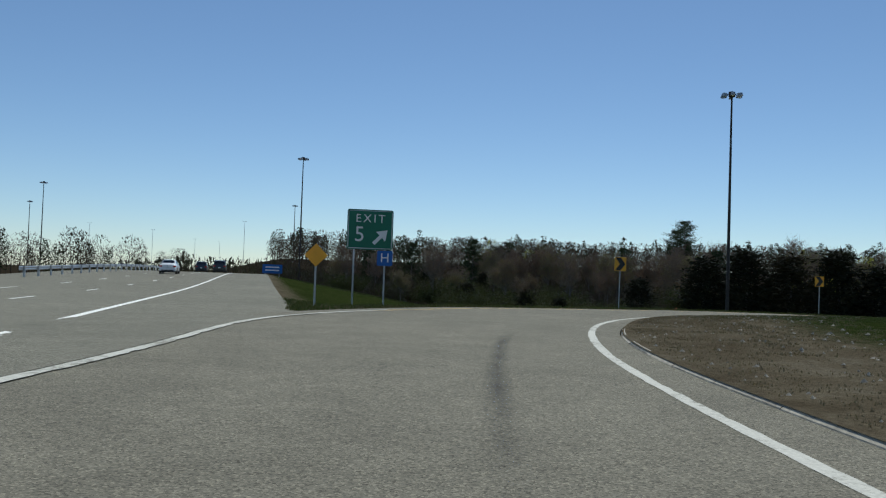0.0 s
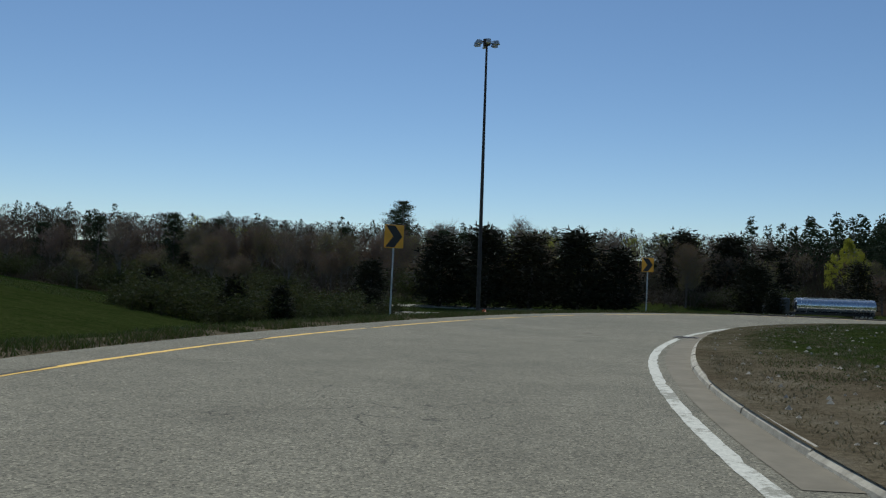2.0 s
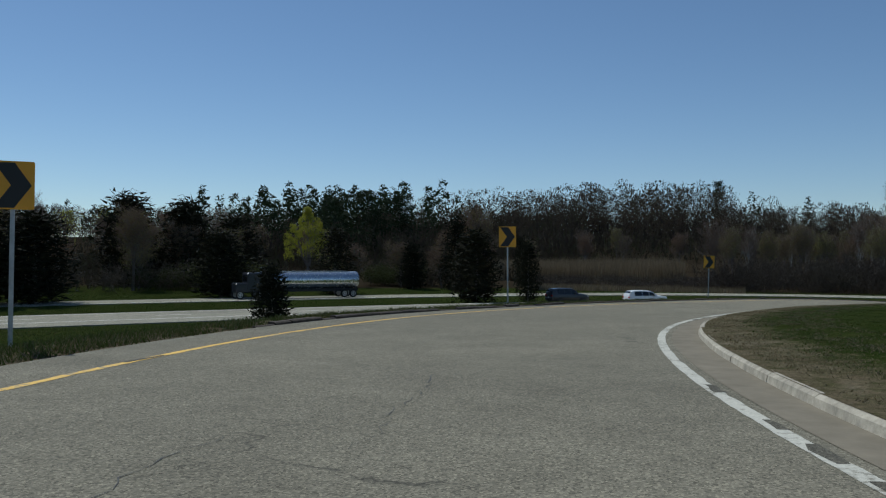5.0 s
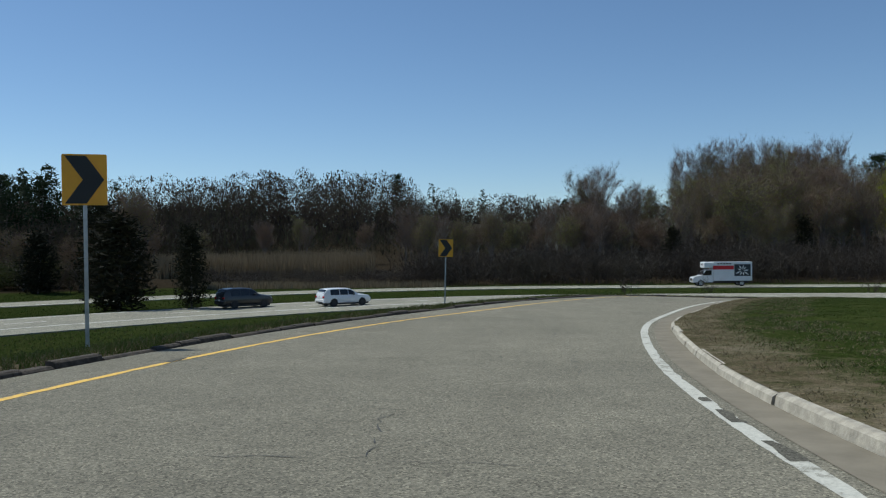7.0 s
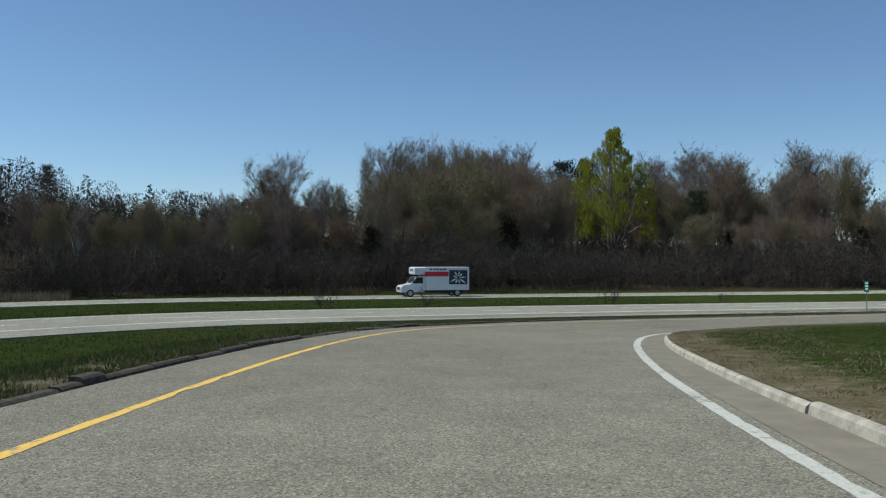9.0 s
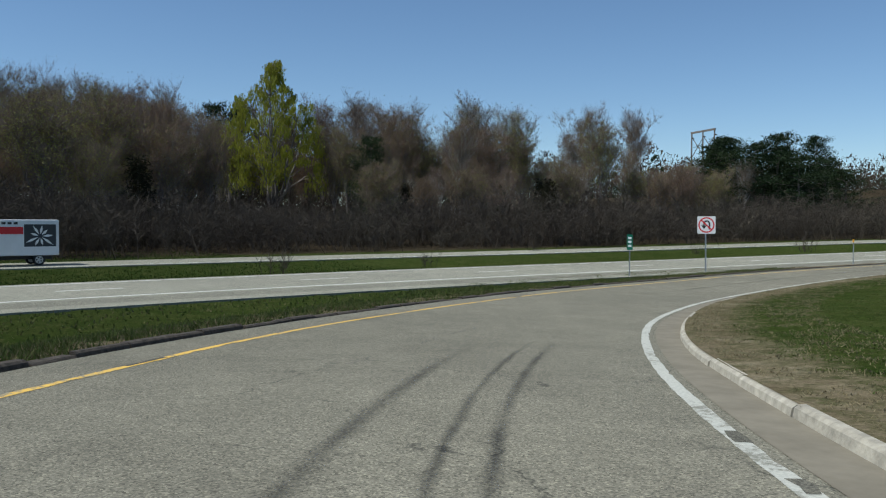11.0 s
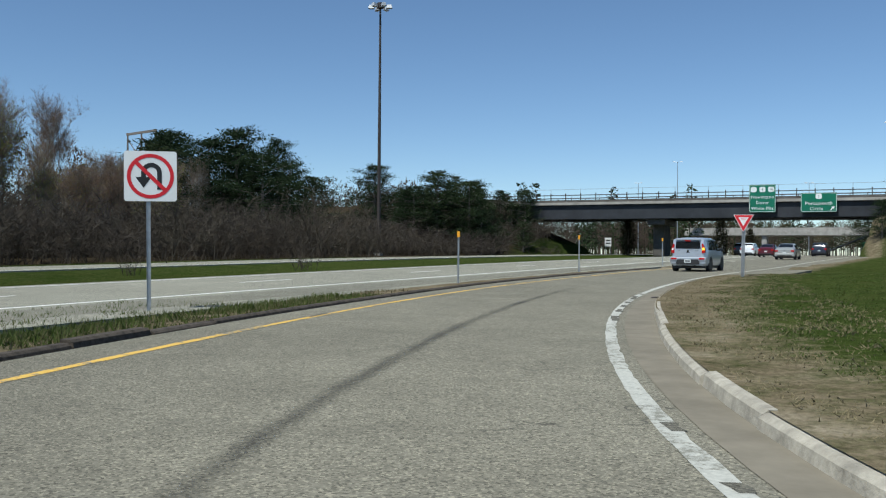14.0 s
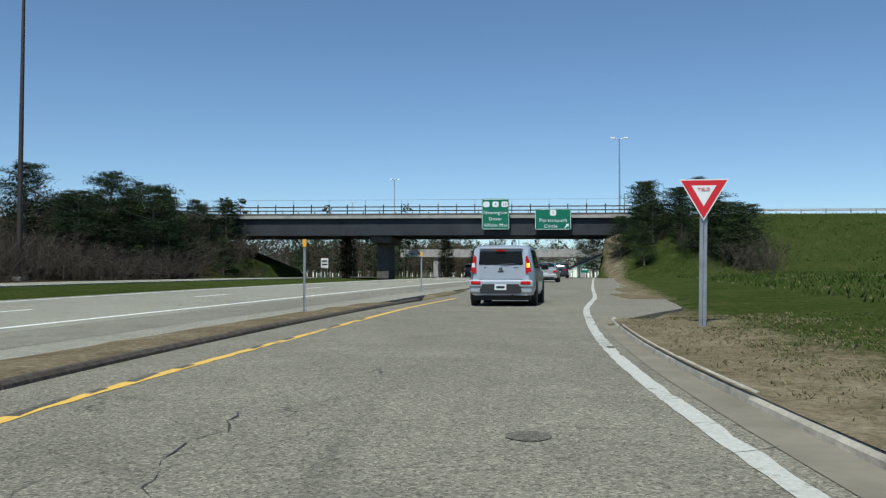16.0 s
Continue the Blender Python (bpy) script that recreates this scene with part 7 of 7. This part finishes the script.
def build_car(name, m, kind, L, W, H, paint_, label, category="car", signal=False):
    ob = thing(name, m, label, category)
    us = sorted(set([r[0] for r in BODY[kind]] + [0.02, 0.1, 0.25, 0.35, 0.5, 0.7, 0.88, 0.92, 0.97, 0.985]))
    nv = 7
    sh = Shape()
    v, n = [], 2 * nv + 1
    for u in us:
        v += [car_point(kind, L, W, H, u, k, 1) for k in range(nv + 1)] + [car_point(kind, L, W, H, u, nv - 1 - k, -1) for k in range(nv)]
    f = [(i * n + j, i * n + j + 1, (i + 1) * n + j + 1, (i + 1) * n + j) for i in range(len(us) - 1) for j in range(n - 1)]
    f += [tuple(range(n - 1, -1, -1)), tuple((len(us) - 1) * n + j for j in range(n))]
    f += [(i * n, (i + 1) * n, (i + 1) * n + n - 1, i * n + n - 1) for i in range(len(us) - 1)]
    sh.add(v, f)
    body = part("body", sh, paint_, ob, smooth=38)
    r = 0.205 * H if kind == "sedan" else 0.2 * H
    r = max(0.31, r)
    for y in (-L * 0.295, L * 0.305):
        for sx in (-1, 1):
            # arches are not cut out; a black disc draws their dark hollow
            arch = Shape()
            arch.tube([(sx * (W / 2 - 0.18), y, r + 0.02), (sx * (W / 2 + 0.004), y, r + 0.02)], r * 1.17, 20)
            part("wheel_arch_shade", arch, TRIM, ob)
            wheel(ob, sx * (W / 2 - 0.10), y, r, 0.22)
    part("underbody", Shape().box((0, 0, 0.24), (W * 0.86, L * 0.9, 0.2)), TRIM, ob)
    c0, c1 = CABIN[kind]
    mid = (c0 + c1) / 2
    for side in (1, -1):
        for a, b in ((c0 + 0.06, mid - 0.07), (mid - 0.06, mid + 0.11), (mid + 0.12, c1 - 0.06)):
            part("side_window", surface_patch(kind, L, W, H, a, b, 3.08, 3.9, 0.007, 3, 2, (side,)), GLASS, ob)
    part("windscreen", surface_patch(kind, L, W, H, c1 - 0.12, c1, 4.7, 7.0, 0.008, 4, 4, (1, -1)), GLASS, ob)
    for side in (1, -1):
        mi = part("wing_mirror", Shape().box((side * (W / 2 + 0.1), L * (c1 - 0.5 - 0.1), 0.66 * H), (0.22, 0.12, 0.17), 0, 0.8, 0.03), TRIM, ob)
        part("mirror_glass", Shape().box((side * (W / 2 + 0.1), L * (c1 - 0.5 - 0.1) - 0.063, 0.66 * H), (0.17, 0.005, 0.12)), GLASS, mi)
        part("headlight", surface_patch(kind, L, W, H, 0.955, 0.99, 2.2, 3.4, 0.008, 3, 3, (side,)), LENS_CLEAR, ob)
    yb = -L / 2
    part("bumper", Shape().box((0, yb + 0.06, 0.30 * H), (W * 0.94, 0.22, 0.2 * H), bevel=0.05), paint_, ob)
    if kind == "hatch":
        rear_of_hatch(ob, L, W, H, yb, paint_, signal)
    else:
        if kind == "sedan":
            part("rear_window", surface_patch(kind, L, W, H, 0.165, 0.295, 4.6, 7.0, 0.008, 4, 4, (1, -1)), GLASS, ob)
        else:
            part("rear_window", surface_patch(kind, L, W, H, 0.014, 0.062, 4.4, 7.0, 0.012, 3, 4, (1, -1)), GLASS, ob)
        for side in (1, -1):
            part("tail_light", Shape().box((side * W * 0.39, yb + 0.01, 0.53 * H), (W * 0.16, 0.08, 0.1 * H), bevel=0.02), LENS_RED, ob, "red tail light")
        part("lower_trim", Shape().box((0, yb - 0.04, 0.235 * H), (W * 0.7, 0.06, 0.07 * H), bevel=0.015), TRIM, ob)
        part("number_plate", Shape().box((0, yb - 0.035, 0.42 * H if kind == "sedan" else 0.40 * H), (0.31, 0.012, 0.15)), PLATE, ob)
        part("badge", Shape().box((0, yb - 0.01, 0.54 * H), (0.12, 0.03, 0.06), bevel=0.01), CHROME, ob)
    return ob


def rear_of_hatch(ob, L, W, H, yb, paint_, signal):
    y = yb - 0.012
    tg = part("tailgate", Shape().slab([(-0.60, 0.44 * H), (0.60, 0.44 * H), (0.575, 0.90 * H), (-0.575, 0.90 * H)], y - 0.012, y + 0.1), paint_, ob)
    part("rear_window", Shape().slab([(-0.59, 0.672 * H), (0.59, 0.672 * H), (0.56, 0.895 * H), (-0.56, 0.895 * H)], y - 0.022, y - 0.012), GLASS, tg, "dark rear window")
    part("spoiler", Shape().box((0, y + 0.05, 0.945 * H), (1.16, 0.24, 0.05), 0, 0.92, 0.012), paint_, tg)
    part("high_brake_light", Shape().box((0, y - 0.06, 0.905 * H), (0.26, 0.02, 0.035)), LENS_RED, tg)
    part("badge", Shape().tube([(0, y - 0.03, 0.60 * H), (0, y - 0.012, 0.60 * H)], 0.055, 12), CHROME, tg)
    part("handle_recess", Shape().box((0, y - 0.014, 0.558 * H), (0.17, 0.012, 0.03)), TRIM, tg)
    for bx, bw in ((0.4, 0.12), (-0.42, 0.08)):
        part("badge_bar", Shape().box((bx, y - 0.015, 0.625 * H), (bw, 0.006, 0.02)), CHROME, tg)
    part("wiper", Shape().tube([(0.0, y - 0.035, 0.675 * H), (0.36, y - 0.035, 0.69 * H)], 0.01, 5), TRIM, tg)
    for side in (1, -1):
        lamp = [(side * x, z * H) for x, z in ((0.655, 0.53), (0.80, 0.56), (0.775, 0.70), (0.70, 0.83), (0.655, 0.80))]
        lo = lamp if side < 0 else lamp[::-1]
        tl = part("tail_light", Shape().slab(lo[::-1], y - 0.03, y + 0.16), LENS_RED, ob, "tall red tail light")
        lit = INDICATOR if signal and side > 0 else LENS_CLEAR
        part("indicator", Shape().slab([(side * 0.73 - 0.045, 0.63 * H), (side * 0.73 + 0.045, 0.63 * H), (side * 0.73 + 0.035, 0.70 * H), (side * 0.73 - 0.035, 0.70 * H)], y - 0.036, y - 0.028), lit, tl, "amber indicator" if lit is INDICATOR else "")
        part("reflector", Shape().box((side * 0.66, y - 0.085, 0.375 * H), (0.26, 0.03, 0.055 * H), bevel=0.012), LENS_RED, ob, "dark red bumper reflector")
    part("bumper_skin", Shape().box((0, y + 0.0, 0.36 * H), (W * 0.97, 0.16, 0.13 * H), bevel=0.045), paint_, ob)
    part("lower_trim", Shape().slab([(-0.52, 0.20 * H), (0.52, 0.20 * H), (0.56, 0.25 * H), (0.48, 0.355 * H), (-0.48, 0.355 * H), (-0.56, 0.25 * H)], y - 0.10, y + 0.1), TRIM, ob, "black lower bumper")
    pl = part("number_plate", Shape().box((0, y - 0.108, 0.305 * H), (0.31, 0.012, 0.155)), PLATE, ob, "pale number plate")
    part("plate_bar", Shape().box((0, y - 0.116, 0.305 * H), (0.22, 0.004, 0.06)), NAVY, pl)
    part("tow_hook", Shape().tube([(0.32, y - 0.05, 0.17 * H), (0.32, y + 0.1, 0.17 * H)], 0.03, 6), TRIM, ob)


def on_road(fn, s, o, flip=False):
    a, b = fn(np.array([s]), o)[0], fn(np.array([s + 1.0]), o)[0]
    d = b - a
    return pose(a[0], a[1], a[2] + 0.005, 0, 0, math.degrees(math.atan2(d[1], d[0])) - 90 + (180 if flip else 0))


build_car("hatchback", on_road(on_ramp, 217.6, -0.12), "hatch", 4.1, 1.78, 1.61, SILVER, "boxy silver hatchback with one amber indicator lit", signal=True)
build_car("sedan", on_road(on_ramp, 259, -1.6), "sedan", 4.55, 1.78, 1.46, SILVER_B, "silver four-door sedan on the joining lane")
build_car("suv", on_road(on_ramp, 292, -2.2), "suv", 4.6, 1.85, 1.7, NAVY, "dark blue sport utility car beyond the bridge")
build_car("sedan", on_road(on_ramp, 279, -6.4), "sedan", 4.6, 1.8, 1.47, MAROON, "dark red four-door sedan on the through road")
build_car("suv", on_road(on_b, 240, 5.6), "suv", 4.9, 1.95, 1.8, BLACK_CAR, "black sport utility car on the through road")
build_car("suv", on_road(on_b, 226, 2.2), "suv", 4.75, 1.85, 1.7, WHITE_CAR, "white sport utility car on the through road")
build_car("wagon", on_road(on_b, 38, 1.9), "suv", 4.8, 1.84, 1.6, WHITE_CAR, "white estate car with roof rails on the through road")
build_car("suv", on_road(on_b, 30, 5.8), "suv", 4.8, 1.9, 1.75, BLACK_CAR, "black sport utility car on the through road")
build_car("sedan", on_road(on_a, 82, -5.6), "sedan", 4.7, 1.82, 1.48, WHITE_CAR, "white sedan far ahead on the highway")
build_car("suv", on_road(on_a, 118, -1.9), "suv", 4.8, 1.9, 1.8, BLACK_CAR, "black sport utility car far ahead on the highway")
build_car("suv", on_road(on_a, 135, -5.6), "suv", 4.8, 1.9, 1.75, NAVY, "dark car far ahead on the highway")


def box_truck(m):
    ob = thing("box_truck", m, "white rental box truck with a red band", "truck")
    W = WHITE_CAR
    bx = part("cargo_box", Shape().box((0, -1.1, 1.95), (2.35, 5.0, 2.5), bevel=0.04), W, ob)
    part("overhang", Shape().box((0, 1.95, 2.78), (2.2, 1.3, 0.84), bevel=0.12), W, bx)
    for sx in (1, -1):
        part("red_band", Shape().box((sx * 1.18, 0.1, 2.45), (0.012, 2.7, 0.5)), RED_SIGN, bx, "red band on the side")
        part("dark_picture", Shape().box((sx * 1.18, -2.35, 2.1), (0.012, 2.1, 1.55)), NAVY, bx, "dark picture panel on the side")
        for k in range(9):
            a = math.pi * (0.1 + 0.22 * k)
            y0, z0, ln = -2.35 + 0.12 * math.cos(a), 2.05 + 0.12 * math.sin(a), 0.55 + 0.2 * (k % 3)
            y1, z1 = y0 + ln * math.cos(a), min(2.82, max(1.38, z0 + ln * math.sin(a)))
            ym, zm = (y0 + y1) / 2 - 0.09 * math.sin(a), (z0 + z1) / 2 + 0.09 * math.cos(a)
            yn, zn = (y0 + y1) / 2 + 0.09 * math.sin(a), (z0 + z1) / 2 - 0.09 * math.cos(a)
            part("pale_frond", Shape().add([(sx * 1.19, y0, z0), (sx * 1.19, ym, zm), (sx * 1.19, y1, z1), (sx * 1.19, yn, zn)], [(0, 1, 2, 3)]), W, bx)
        for k in range(5):
            part("legend_bar", Shape().box((sx * 1.182, 0.75 - k * 0.38, 2.95), (0.01, 0.26, 0.16)), BLACK_SIGN, bx)
        part("mirror", Shape().box((sx * 1.2, 2.75, 1.75), (0.2, 0.1, 0.4), bevel=0.03), TRIM, ob)
    for k in range(4):
        part("legend_bar", Shape().box((-0.45 + k * 0.3, 2.606, 2.85), (0.2, 0.01, 0.24)), BLACK_SIGN, bx)
    prof = [(1.4, 0.5), (4.0, 0.5), (4.05, 0.95), (3.85, 1.2), (2.95, 1.4), (2.35, 2.15), (1.4, 2.2)]
    v = [(sx * 1.0, y, z) for sx in (-1, 1) for y, z in prof]
    n = len(prof)
    cab = part("cab", Shape().add(v, [tuple(range(n)), tuple(range(2 * n - 1, n - 1, -1))] + [(i, i + n, (i + 1) % n + n, (i + 1) % n) for i in range(n)]), W, ob)
    part("windscreen", Shape().add([(-0.9, 2.9, 1.47), (0.9, 2.9, 1.47), (0.85, 2.4, 2.11), (-0.85, 2.4, 2.11)], [(0, 1, 2, 3)]), GLASS, cab)
    for sx in (1, -1):
        part("side_window", Shape().add([(sx * 1.006, 1.6, 1.45), (sx * 1.006, 2.75, 1.45), (sx * 1.006, 2.3, 2.1), (sx * 1.006, 1.6, 2.1)], [(0, 1, 2, 3)]), GLASS, cab)
        for y in (-2.3, 3.0):
            wheel(ob, sx * 0.95, y, 0.4, 0.26)
        part("headlight", Shape().box((sx * 0.75, 4.03, 0.95), (0.3, 0.06, 0.2)), LENS_CLEAR, cab)
    part("grille", Shape().box((0, 4.04, 0.9), (1.0, 0.06, 0.3)), TRIM, cab)
    part("chassis", Shape().box((0, 0.3, 0.55), (1.2, 7.0, 0.25)), TRIM, ob)


box_truck(on_road(on_b, 86.0, 28.0, True))


def tanker(m):
    ob = thing("tanker_truck", m, "polished silver tanker lorry with a dark tractor", "truck")
    part("tank", Shape().tube([(0, -6.6, 2.2), (0, -6.4, 2.2), (0, 5.0, 2.2), (0, 5.2, 2.2)], [0.8, 1.08, 1.08, 0.8], 18), plain("polished_tank", (0.62, 0.63, 0.64), 0.25, 0.9, 0.1, 1), ob, smooth=40)
    part("frame", Shape().box((0, 0.5, 0.95), (1.1, 14.0, 0.3)), TRIM, ob)
    part("walkway", Shape().box((0, -0.7, 3.3), (0.5, 9.0, 0.12)), GALV, ob)
    cab = part("cab", Shape().box((0, 7.2, 2.0), (2.3, 2.2, 2.4), 0, 0.92, 0.12).box((0, 8.9, 1.35), (1.9, 1.6, 1.2), 0, 0.9, 0.12), NAVY, ob)
    part("windscreen", Shape().box((0, 8.28, 2.5), (1.9, 0.06, 0.75)), GLASS, cab)
    part("exhaust_stack", Shape().tube([(0.95, 6.0, 1.2), (0.95, 6.0, 3.8)], 0.08, 8), CHROME, cab)
    for y in (-5.6, -4.4, 5.6, 6.7, 9.2):
        for sx in (1, -1):
            wheel(ob, sx * 1.0, y, 0.5, 0.3)


tanker(on_road(on_b, 8.0, 28.0, True))
